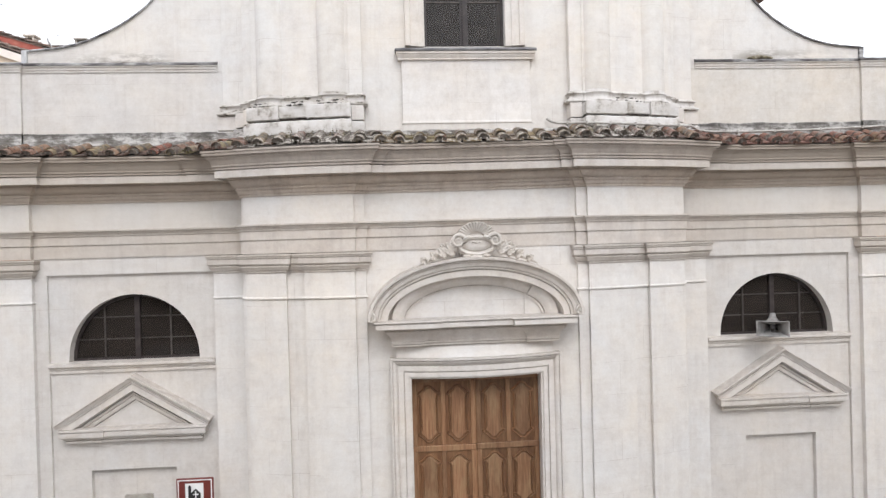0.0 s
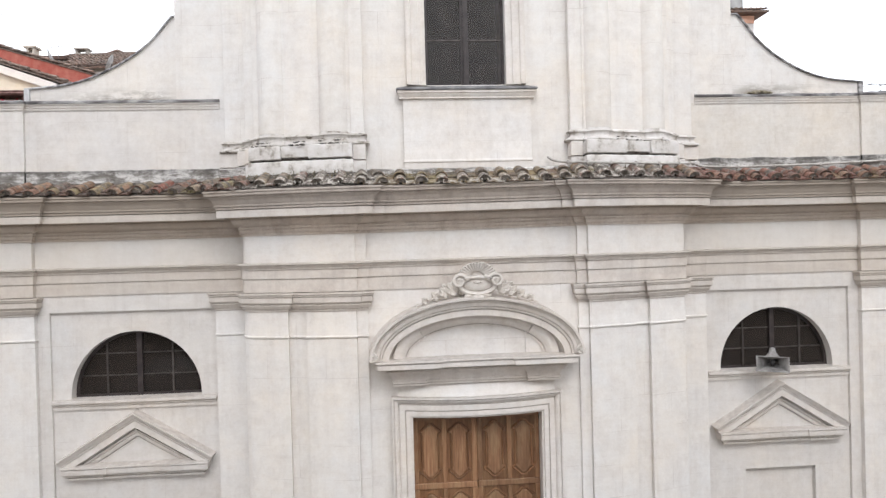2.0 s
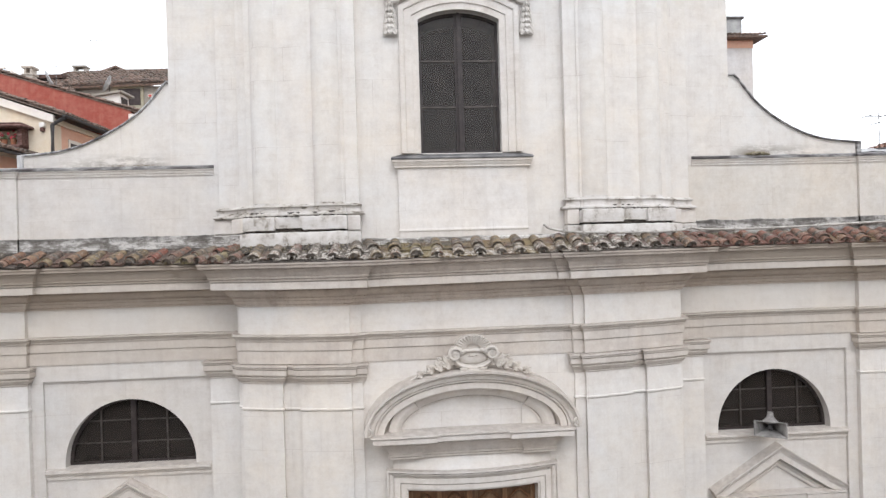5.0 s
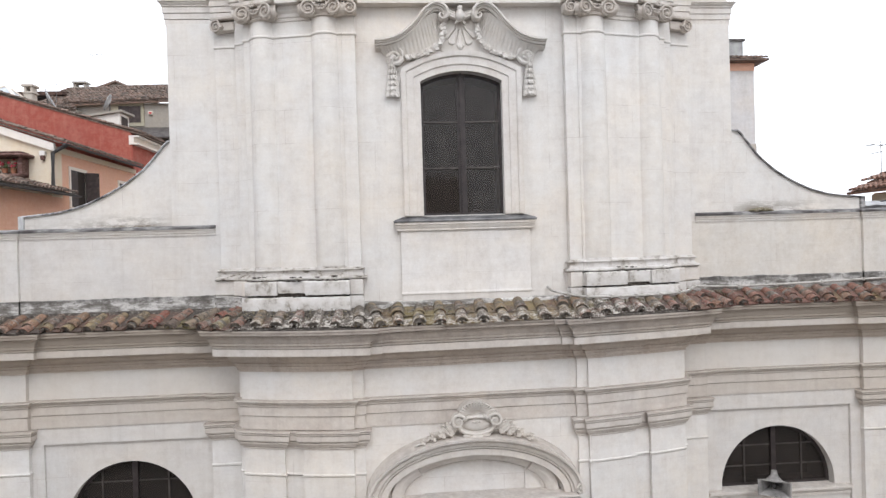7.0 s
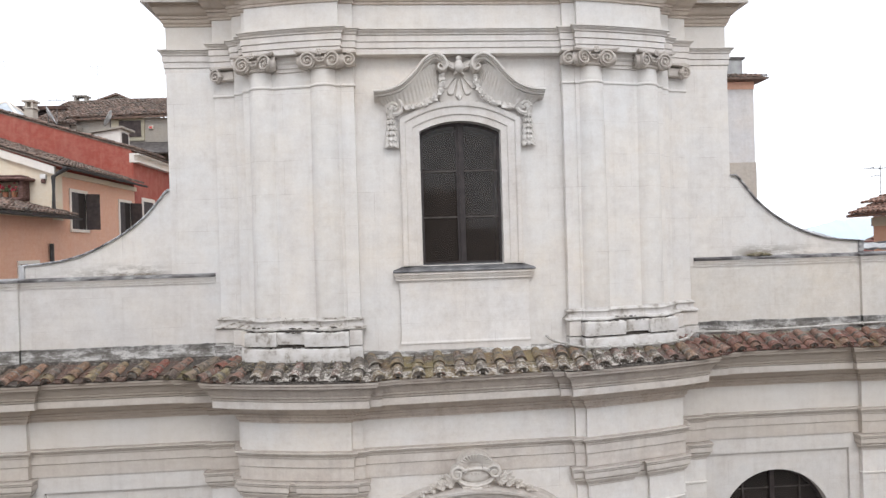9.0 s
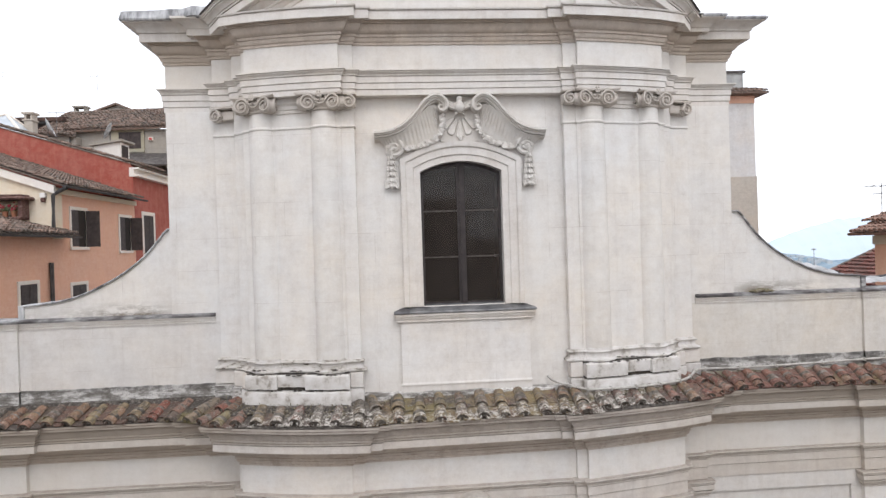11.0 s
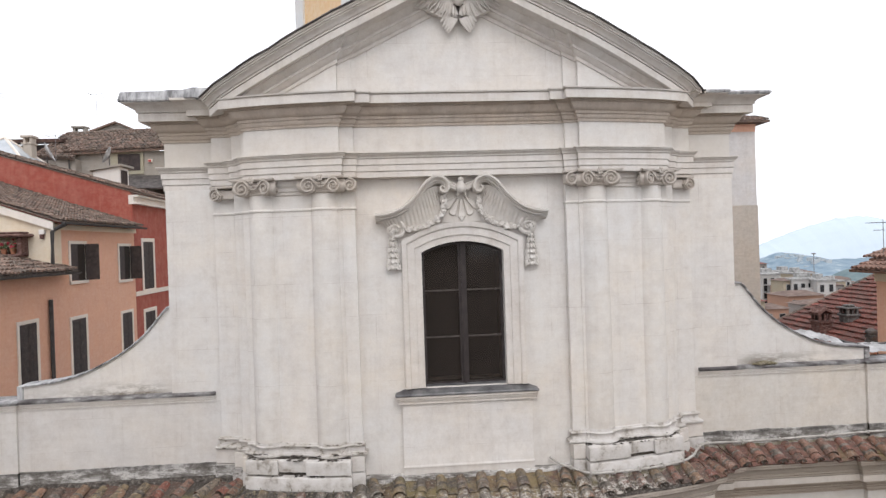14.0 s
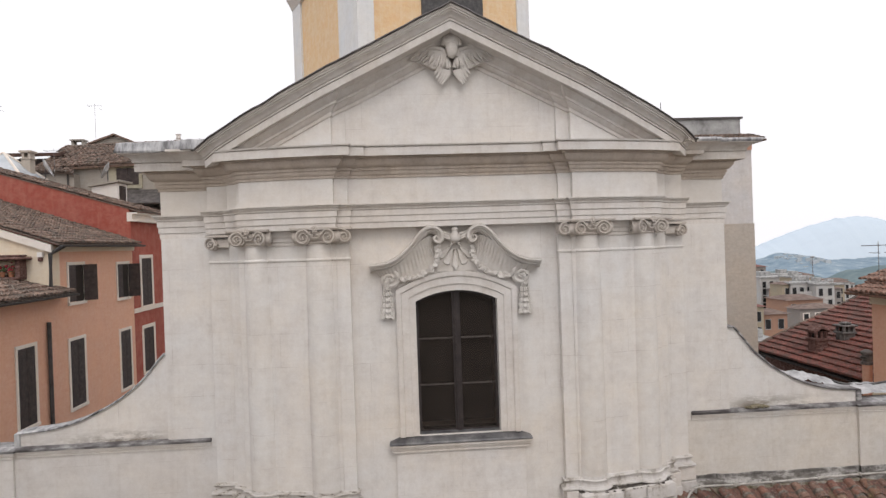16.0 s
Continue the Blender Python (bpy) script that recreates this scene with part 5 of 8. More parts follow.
# crossing tower behind the gable: ochre panels between white corner strips
tower = part("crossing_tower", (lambda b: (box(b, -4.3, 4.38, 0, 9.0, 9.0, 30.0, Matrix.Translation((1.5, 16.0, 0)) @ Matrix.Rotation(radians(25), 4, "Z")), b)[1])(bmesh.new()), OCHRE, church, "ochre crossing tower with white corner strips", smooth=0)
for s, w in ((-1, 0.75), (1, 0.7)):
    tm = Matrix.Translation((1.5, 16.0, 0)) @ Matrix.Rotation(radians(25), 4, "Z")
    bm = bmesh.new()
    e = 4.38 if s < 0 else 4.47
    box(bm, *sorted((s * e, s * (e - w))), -0.10, 2.2 if s < 0 else 0.8, 9.0, 30.0, tm)
    part("corner_strip", bm, TOWERSTRIP, tower, "white corner strip")
bm = bmesh.new()
box(bm, -4.40, -4.1, 7.7, 9.1, 9.0, 30.0, tm)
part("corner_strip", bm, TOWERSTRIP, tower, "white corner strip")
bm = bmesh.new()
box(bm, -1.3, 1.9, -0.05, 0.3, 23.4, 27.5, tm)
part("tower_window", bm, IRON, tower, "dark tower window")
bm = bmesh.new()
tp = [tm @ Vector(p) for p in ((-4.4, 9.15, 0), (-4.4, -0.12, 0), (4.49, -0.12, 0), (4.49, 9.15, 0))]
ms = mitres([(p.x, p.y) for p in tp])
skin(bm, [[(p.x + n.x * d, p.y + n.y * d, z) for d, z in ((-0.2, 26.9), (0.02, 26.9), (0.10, 27.1), (0.28, 27.4), (0.33, 27.6), (-0.2, 27.7))] for p, n in zip(tp, ms)])
part("tower_cornice", bm, STONE, tower)

# ---- winged ornament in the gable: one plain relief ----
bm = bmesh.new()
blob(bm, (0.035, -0.97, 17.51), 0.15, (0.80, 0.8, 1.2), 0.0, None, 2)
blob(bm, (0.04, -0.93, 17.66), 0.18, (1.0, 0.75, 0.95), 0.04, None, 2)
for k in range(16):
    a = math.pi * k / 15
    blob(bm, (0.04 + 0.15 * math.cos(a), -0.96, 17.60 + 0.20 * math.sin(a)), 0.05, (1, 1, 1), 0.12)
for s in (-1, 1):
    lead = glide([(0.08, 0, 17.38), (0.15, 0, 17.50), (0.36, 0, 17.55), (0.66, 0, 17.50), (0.98, 0, 17.38)], 5)
    trail = glide([(0.10, 0, 17.16), (0.26, 0, 17.16), (0.46, 0, 17.23), (0.68, 0, 17.31), (1.02, 0, 17.36)], 4)
    n = len(lead)

    # body of the wing
    rows = []
    for k in range(13):
        u = k / 12
        A, B = along_curve(lead, u), along_curve(trail, u)
        rows.append([(0.035 + s * q.x, y, q.z) for q, y in ((A, -0.60), (A, -0.90 + 0.05 * u), (A.lerp(B, 0.3), -0.935 + 0.06 * u), (A.lerp(B, 0.75), -0.895 + 0.04 * u), (B, -0.86), (B, -0.60))])
    skin(bm, rows)
    # long feathers swept outwards, short ones over them, and a tuft curling down
    for count, lift, w, back in ((8, 0.0, 0.042, 0.0), (6, 0.03, 0.04, 0.16)):
        for k in range(count):
            u = 0.12 + 0.86 * k / (count - 1)
            B = along_curve(trail, max(0.0, u - back))
            A = along_curve(lead, max(0.0, u * 0.72 - 0.05))
            A = A.lerp(B, 0.25)
            petal(bm, (0.035 + s * A.x, -0.895 - lift, A.z), (s * (B.x - A.x) * 1.04, 0.02, (B.z - A.z) * 1.04), w * (1 - 0.25 * u))
    for k in range(6):
        o, m, e = (0.10 + 0.035 * k, 17.36 - 0.01 * k), (0.045 + 0.048 * k, 17.13 + 0.015 * k), (0.13 + 0.035 * k, 16.885 + 0.035 * k * k / 3)
        pts = glide([(o[0], 0, o[1]), (m[0], 0, m[1]), (e[0] + 0.06, 0, e[1])], 4)
        tube(bm, [(0.035 + s * v.x, -0.865 - 0.008 * (k % 2), v.z) for v in pts], [0.05 * (1 - 0.75 * (j / (len(pts) - 1)) ** 2) for j in range(len(pts))], 6)
    tube(bm, [(0.035 + s * v.x, -0.91 + 0.05 * k / n, v.z) for k, v in enumerate(lead)], [0.045 - 0.033 * k / (n - 1) for k in range(n)], 6)
bmesh.ops.scale(bm, vec=(1, 0.72, 1), space=Matrix.Translation((0, 0.80, 0)), verts=bm.verts[:])
bmesh.ops.translate(bm, vec=(0, -0.10, 0), verts=bm.verts[:])
part("winged_relief", bm, ORNAMENT, church, "pale stucco winged relief under the gable", smooth=60)

# ---- portal ----
PY = -0.93
bm = bmesh.new()
head = [(-1.2 + 2.4 * k / 12, 4.2) for k in range(13)]
run_wall(bm, [(-1.2, 0.0)] + head + [(1.2, 0.0)], [(-0.15, -0.006), (0.06, -0.006), (0.06, 0.03), (0.10, 0.034), (0.10, 0.12), (0.075, 0.125), (0.075, 0.135), (0.115, 0.14), (0.115, 0.235), (0.09, 0.24), (0.09, 0.25), (0.13, 0.27), (0.16, 0.31), (0.165, 0.325), (0.14, 0.33), (0.14, 0.34), (0.18, 0.345), (0.18, 0.375), (-0.05, 0.38)], PY)


def belly(bm, z0=4.1, top=4.6, fade=4.6):
    """The lintel bows forward in the middle."""
    for v in bm.verts:
        if v.co.z > z0 and v.co.y < -0.7:
            v.co.y -= 0.24 * max(0.0, 1 - (v.co.x / 1.45) ** 2) * (1.0 if v.co.z <= top else max(0.0, 1 - (v.co.z - top) / 0.24))


belly(bm)
part("door_surround", bm, STONE, church, "moulded white door surround")
bm = bmesh.new()
skin(bm, [[(x, PY + 0.1, 4.54)] + [(x, PY - 0.06, z) for z in (4.54, 4.60, 4.66, 4.72, 4.78, 4.88)] + [(x, PY + 0.1, 4.88)] for x in [-1.46 + 2.92 * k / 16 for k in range(17)]])
belly(bm)
part("portal_frieze", bm, FRIEZE, church, smooth=60)
PORTAL_PLAN = [(-1.48, PY + 0.02), (-1.48, -1.13), (-0.98, -1.13), (-0.98, -1.06), (0.98, -1.06), (0.98, -1.13), (1.48, -1.13), (1.48, PY + 0.02)]
bm = bmesh.new()
run_plan(bm, PORTAL_PLAN,
         [(0, 4.80), (0.045, 4.80), (0.048, 4.832), (0.034, 4.836), (0.034, 4.846), (0.058, 4.85), (0.062, 4.885), (0.05, 4.889), (0.054, 4.92), (0.072, 4.97), (0.11, 5.025), (0.15, 5.06), (0.165, 5.07), (0.168, 5.098), (0.155, 5.102), (0.158, 5.112), (0.19, 5.118), (0.195, 5.145), (0.15, 5.15), (0.15, 5.16)], PY + 0.1)
part("portal_bed_moulding", bm, LOWSTONE, church, "mouldings under the door cornice")
bm = bmesh.new()
run_plan(bm, PORTAL_PLAN,
         [(0, 5.158), (0.28, 5.16), (0.295, 5.15), (0.32, 5.15), (0.32, 5.235), (0.304, 5.238), (0.304, 5.246), (0.335, 5.25), (0.35, 5.262), (0.35, 5.285), (0.0, 5.295)], PY + 0.1)
part("portal_cornice", bm, STONE, church, "projecting stucco cornice over the door")


def half_oval(a, b, n=36, z0=5.275):
    return [(-a * math.cos(math.pi * k / n), z0 + b * math.sin(math.pi * k / n)) for k in range(n + 1)]


bm = bmesh.new()
run_wall(bm, half_oval(1.60, 0.77), [(0, -0.12), (0.12, -0.11), (0.16, -0.05), (0.22, -0.02), (0.25, 0.0), (0.34, -0.01), (0.37, 0.0), (0.37, 0.11), (0.35, 0.115), (0.35, 0.125), (0.40, 0.13), (0.41, 0.16), (0.395, 0.165), (0.43, 0.18), (0.445, 0.235), (0.49, 0.275), (0.48, 0.285), (0.53, 0.295), (0.54, 0.34), (0, 0.37)], PY)
part("arched_pediment", bm, STONE, church, "segmental stucco pediment over the door", smooth=25)
bm = bmesh.new()
for x0, x1, d in ((0, 7, 0.05), (7, 23, 0.0), (23, 30, 0.05)):
    run_wall(bm, half_oval(1.30, 0.60, 30)[x0:x1 + 1], [(0, -0.05), (0.09 + d, -0.05), (0.09 + d, -0.02), (0.075 + d, -0.016), (0.075 + d, -0.006), (0.12 + d, 0.0), (0.15 + d, 0.04), (0.19 + d, 0.09), (0.20 + d, 0.12), (0.20 + d, 0.22), (0, 0.23)], PY)
part("inner_arch_moulding", bm, STONE, church, smooth=25)
bm = bmesh.new()
for x0, x1, d in ((-1.55, -0.92, 0.10), (-0.92, 0.93, 0.06), (0.93, 1.55, 0.10)):
    n = 8
    for i in range(n):
        xa, xb = x0 + (x1 - x0) * i / n, x0 + (x1 - x0) * (i + 1) / n
        za, zb = (5.275 + 0.74 * math.sqrt(max(0.0, 1 - (x / 1.56) ** 2)) for x in (xa, xb))
        skin(bm, [[(xa, y, 5.26), (xb, y, 5.26), (xb, y, max(5.28, zb)), (xa, y, max(5.28, za))] for y in (PY - d, PY)])
bmesh.ops.remove_doubles(bm, verts=bm.verts[:], dist=1e-5)
part("arch_field", bm, WALL, church, smooth=0)
for s in (-1, 1):
    bm = bmesh.new()
    spiral(bm, 0.085, Matrix.Translation((s * 1.88, PY - 0.49, 5.37)), 1.6, s, 0.30)
    part("end_scroll", bm, ORNAMENT, church, smooth=50)
# cartouche with a shell on top of the arch
SY = PY - 0.34
CX = 0.03
bm = bmesh.new()
ring = [(CX + 0.30 * math.cos(2 * math.pi * k / 28), 6.585 + 0.135 * math.sin(2 * math.pi * k / 28)) for k in range(28)]
run_wall(bm, ring[::-1], [(-0.30, -0.03), (0.05, -0.03), (0.09, -0.005), (0.10, 0.02), (0.08, 0.05), (0.03, 0.06), (-0.30, 0.06)], SY, loop=True)
cart = part("shell_cartouche", bm, ORNAMENT, church, "stucco cartouche with scallop shell and leaf sprays", smooth=50)
bm = bmesh.new()
blob(bm, (CX, SY + 0.01, 6.605), 0.30, (1.05, 0.30, 0.50), 0, None, 2)
box(bm, CX - 0.30, CX + 0.30, SY + 0.02, PY, 6.42, 6.76)
for k in range(3):
    blob(bm, (CX - 0.06 + 0.06 * k, SY - 0.085, 6.655 - 0.012 * (k == 1)), 0.03, (1, 0.6, 0.7), 0.1)
part("shield", bm, ORNAMENT, cart, smooth=50)
bm = bmesh.new()
for x, w, z in ((-0.17, 0.09, 6.40), (0.0, 0.13, 6.375), (0.17, 0.09, 6.40)):
    blob(bm, (CX + x, SY - 0.04, z + 0.01), w, (1, 0.7, 0.45), 0.05, None, 2)
part("lip", bm, ORNAMENT, cart, smooth=50)
# fan of the shell: shallow flutes with a scalloped rim
bm = bmesh.new()
rows = []
flutes = 17
for i in range(flutes * 4 + 1):
    u = i / (flutes * 4)
    a = radians(2 + 176 * u)
    wave = 0.5 - 0.5 * math.cos(2 * math.pi * u * flutes)
    row = []
    for q, y in ((0.42, -0.02), (0.60, -0.05), (0.82, -0.085), (0.97, -0.10), (1.0, -0.075), (1.0, 0.05)):
        rr = q * (1 + 0.035 * wave * (q > 0.9))
        row.append((CX + 0.345 * rr * math.cos(a), SY + y - 0.03 * wave * max(0.0, q - 0.55) / 0.45, 6.735 + 0.275 * rr * math.sin(a)))
    rows.append(row + [(CX + 0.14 * math.cos(a), SY + 0.05, 6.735 + 0.11 * math.sin(a))])
skin(bm, rows)
bk = [(CX + 0.33 * math.cos(radians(a)), 6.72 + 0.27 * math.sin(radians(a))) for a in range(0, 181, 15)]
skin(bm, [[(x, y, z) for x, z in bk] for y in (SY + 0.02, PY)])
part("shell", bm, ORNAMENT, cart, "fluted scallop shell", smooth=40)
for s in (-1, 1):
    bm = bmesh.new()
    m = Matrix.Translation((CX + s * 0.33, SY - 0.12, 6.68))
    pts = [(s * -0.21, 0.085), (s * -0.14, 0.055), (s * -0.10, 0.04)]
    for i in range(25):
        u = i / 24
        a = radians(170 - 360 * 1.35 * u)
        q = 0.135 * (1 - 0.75 * u)
        pts.append((s * q * math.cos(a), q * math.sin(a)))
    scroll_band(bm, pts, 0.055, -0.02, 0.16, m, 0.0)
    blob(bm, (0, 0.06, 0), 0.10, (1, 0.6, 1), 0, m, 2)
    part("scroll", bm, ORNAMENT, cart, smooth=40)
    bm = bmesh.new()
    stem = glide([(0.40, 0, 6.48), (0.60, 0, 6.43), (0.85, 0, 6.35), (1.12, 0, 6.24)], 4)
    tube(bm, [(CX + s * v.x, SY + 0.02, v.z) for v in stem], [0.06 - 0.045 * k / (len(stem) - 1) for k in range(len(stem))], 6)
    for k in range(4):
        u = k / 3.4
        v = stem[min(len(stem) - 1, int(u * (len(stem) - 2)))]
        size = 0.23 * (1 - 0.5 * u)
        for turn, long in ((80, 0.75), (48, 1.0), (18, 0.8), (-14, 0.5)):
            a = radians(turn - 20 * u + random.uniform(-8, 8))
            petal(bm, (CX + s * v.x, SY - 0.02 - 0.01 * (k % 2), v.z), (s * math.cos(a) * size * long, -0.05, math.sin(a) * size * long), 0.085 * (1 - 0.4 * u))
    for x, z, turn in ((0.50, 6.55, 75), (0.56, 6.56, 40), (0.47, 6.58, 110)):
        a = radians(turn)
        petal(bm, (CX + s * x, SY - 0.02, z), (s * math.cos(a) * 0.13, -0.04, math.sin(a) * 0.13), 0.05)
    part("leaf_spray", bm, ORNAMENT, cart, smooth=40)

# ---- door: two leaves of panels ----
DY = -0.76
for s in (-1, 1):
    bm = bmesh.new()
    xs = sorted((s * 0.006, s * 1.195))
    box(bm, xs[0], xs[1], DY, DY + 0.08, 0.12, 4.19)
    leaf = part("door_leaf", bm, WOOD, church, "brown walnut door leaf with carved panels", smooth=0)
    for z in (4.12, 2.81, 1.60, 0.40):
        bm = bmesh.new()
        soft_box(bm, xs[0], xs[1], DY - 0.035, DY + 0.01, z - 0.055, z + 0.055, 0.012)
        part("rail", bm, WOODFIELD, leaf, smooth=0)
    for a, w in ((0.05, 0.05), (0.615, 0.045), (1.15, 0.045)):
        for z0, z1 in ((2.865, 4.065), (1.655, 2.755), (0.455, 1.545)):
            bm = bmesh.new()
            soft_box(bm, s * a - w, s * a + w, DY - 0.03, DY + 0.01, z0, z1, 0.012)
            part("stile", bm, WOODFIELD, leaf, smooth=0)
    for a in (0.335, 0.885):
        for z0, z1 in ((2.88, 4.04), (1.67, 2.74), (0.47, 1.53)):
            cx, h, w = s * a, (z1 - z0) / 2 - 0.05, 0.20
            zc = (z0 + z1) / 2
            half = [(w * 0.80, -h * 0.58), (w * 0.80, -h * 0.64), (w, -h * 0.67), (w, -h * 0.73), (w * 0.55, -h * 0.86), (w * 0.28, -h * 0.97), (0.0, -h)]
            right = [(x, z) for x, z in half[::-1]] + [(x, -z) for x, z in half]
            outline = [(cx + x, zc + z) for x, z in right] + [(cx - x, zc + z) for x, z in right[-2:0:-1]]
            bm = bmesh.new()
            run_wall(bm, outline, [(-0.005, 0.016), (0.016, 0.016), (0.026, 0.008), (0.026, -0.002), (0.012, -0.012), (-0.005, -0.016)], DY, loop=True)
            part("panel_moulding", bm, WOOD, leaf)
            bm = bmesh.new()
            skin(bm, [[(cx + (x - cx) * g, y, zc + (z - zc) * k) for x, z in outline] for g, k, y in ((0.84, 0.93, DY + 0.005), (0.80, 0.915, DY - 0.012), (0.68, 0.87, DY - 0.020), (0.64, 0.85, DY - 0.016))])
            part("raised_panel", bm, WOODFIELD, leaf, "lighter worn raised panel", smooth=0)

# ---- tiles along the cornice: flat pans with round covers ----
def wall_y(x):
    """Plan of the wall foot above the tiles."""
    x = abs(x)
    if x < 1.93:
        return -0.66
    if x < 2.16:
        return -0.88
    if x < 4.1:
        return high_front(x) - 0.15
    if x < 4.42:
        return -0.30
    if x < 8.34:
        return 0.08
    return 0.03


# outer outline of the eave, without the inner corners
outline = [p for p in both([(0.0, -1.48), (1.55, -1.48), (1.66, -1.60)] + [(x + 0.12, y - 0.52) for x, y in spread(low_front, 2.0, 4.25, 8)] + [(4.75, -1.02), (5.0, -0.80), (5.35, -0.58), (5.6, -0.55), (7.8, -0.55), (8.0, -0.64), (10.5, -0.64)])]
length = [0.0]
for p, q in zip(outline, outline[1:]):
    length.append(length[-1] + math.hypot(q[0] - p[0], q[1] - p[1]))


def along(d):
    for i in range(len(length) - 1):
        if d <= length[i + 1] or i == len(length) - 2:
            k = (d - length[i]) / (length[i + 1] - length[i])
            p, q = Vector(outline[i]), Vector(outline[i + 1])
            return p.lerp(q, k)


def cover_mesh(r0, r1, l, t=0.016):
    """A half-round tapering clay cover, thick-walled; local -y is downhill."""
    bm = bmesh.new()
    rings = []
    for y, r in ((-l / 2, r0), (0, (r0 + r1) / 2), (l / 2, r1)):
        out = [(r * math.cos(math.pi * k / 8), y, r * 0.95 * math.sin(math.pi * k / 8)) for k in range(9)]
        inn = [((r - t) * math.cos(math.pi * k / 8), y, (r - t) * 0.95 * math.sin(math.pi * k / 8)) for k in range(8, -1, -1)]
        rings.append(out + inn)
    skin(bm, rings)
    k0 = len(bm.faces)
    q = r0 - t * 0.6
    plug = [[(q * math.cos(math.pi * k / 8), y, q * 0.95 * math.sin(math.pi * k / 8)) for k in range(9)] for y in (-l / 2 + 0.025, 0.0)]
    skin(bm, plug)
    bm.faces.ensure_lookup_table()
    for f in bm.faces[k0:]:
        f.material_index = 1
    me = bpy.data.meshes.new("cover_tile")
    bmesh.ops.recalc_face_normals(bm, faces=bm.faces[:])
    bm.to_mesh(me)
    bm.free()
    me.materials.append(TILE)
    me.materials.append(MORTAR)
    me.shade_smooth()
    me.set_sharp_from_angle(angle=radians(40))
    return me


def pan_mesh(w, l, t=0.022):
    bm = bmesh.new()
    rings = []
    for y, k in ((-l / 2, 0.92), (l / 2, 1.0)):
        x = w / 2 * k
        rings.append([(-x, y, 0), (x, y, 0), (x, y, 0.055), (x - 0.025, y, 0.055), (x - 0.03, y, t), (-x + 0.03, y, t), (-x + 0.025, y, 0.055), (-x, y, 0.055)])
    skin(bm, rings)
    me = bpy.data.meshes.new("pan_tile")
    bmesh.ops.recalc_face_normals(bm, faces=bm.faces[:])
    bm.to_mesh(me)
    bm.free()
    me.materials.append(PANTILE)
    return me


COVERS = [cover_mesh(0.112, 0.088, 0.44), cover_mesh(0.105, 0.082, 0.42), cover_mesh(0.12, 0.09, 0.43)]
PANS = [pan_mesh(0.33, 0.44), pan_mesh(0.34, 0.42)]
# stained foot of the middle wall
bm = bmesh.new()
rings = []
for i in range(31):
    x = -1.93 + 3.86 * i / 30
    z = 8.80 + 0.03 * noise.noise(Vector((x * 2.4, 5.0, 0)))
    rings.append([(x, -0.765, 8.45), (x, -0.755, z - 0.03), (x, -0.70, z), (x, -0.55, z + 0.01), (x, -0.55, 8.45)])
skin(bm, rings)
part("skirting_band", bm, MOULD, church, "mould-stained cement skirting", smooth=0)
# mouldy render returning round the foot of the left pier
for x0, x1, y in ((-4.815, -4.425, -0.108), (-4.427, -4.205, -0.366)):
    bm = bmesh.new()
    soft_box(bm, x0, x1, y, y + 0.25, 8.45, 8.93, 0.008)
    part("skirting_band", bm, MOULD, church, "mould-stained cement skirting")
# bedding under the tiles
bm = bmesh.new()
rings = []
for i in range(121):
    p = along(length[-1] * i / 120)
    y1 = wall_y(p.x * (0.985 if abs(p.x) < 5 else 1.0))
    y1 = max(y1, p.y + 0.35)
    rings.append([(p.x, p.y + 0.03, 8.405), (p.x, p.y + 0.02, 8.425), (p.x * 0.99, y1 + 0.1, 8.66), (p.x * 0.99, y1 + 0.1, 8.42)])
skin(bm, rings)
cornice_roof = part("cornice_roof", bm, SOIL, church, "strip of old clay tiles over the cornice", smooth=0)
step = 0.372
count = int(length[-1] / step)
for i in range(count):
    d = (i + 0.5) * step
    p = along(d)
    a, b = along(max(0, d - 0.25)), along(min(length[-1], d + 0.25))
    tang = (b - a).normalized()
    inward = Vector((-tang.y, tang.x))
    # tiles keep close to square with the wings on the flanks
    turn = math.atan2(inward.x, inward.y) * -0.75 - 0.26 * ease(-p.x, 4.2, 5.0)
    run = max(0.40, min(0.95, wall_y(p.x + inward.x * 0.3) - p.y))
    pitch = math.atan2(0.25, run)
    single = -4.5 < p.x < -2.0 or 2.3 < p.x < 4.0
    for r in range(1 if single else 2):
        back = (0.25 if single else 0.19) + r * (run - (0.48 if abs(p.x) < 2.0 else 0.53)) + random.uniform(-0.02, 0.02)
        for kind in ("cover", "pan"):
            off = step / 2 if kind == "pan" else 0.0
            q = along(min(length[-1], d + off)) if kind == "pan" else p
            pos = q + Vector((math.sin(-turn), math.cos(turn))) * back
            z = 8.425 + 0.25 * back / run + (0.022 if kind == "cover" else 0.0) + 0.022 * r + random.uniform(-0.006, 0.010)
            me = random.choice(COVERS if kind == "cover" else PANS)
            ob = new("tile", me)
            ob.parent = cornice_roof
            tilt = random.uniform(-0.07, 0.07)
            ob.matrix_basis = Matrix.Translation((pos.x + random.uniform(-0.015, 0.015), pos.y, z)) @ Matrix.Rotation(turn + tilt, 4, "Z") @ Matrix.Rotation(pitch + random.uniform(-0.03, 0.03), 4, "X") @ Matrix.Rotation(random.uniform(-0.10, 0.10), 4, "Y") @ Matrix.Scale(random.uniform(0.86, 1.04), 4) @ Matrix.Diagonal((1.10, 1.05, 1.05, 1.0) if kind == "cover" else (1.08, 1.1, 1.0, 1.0))

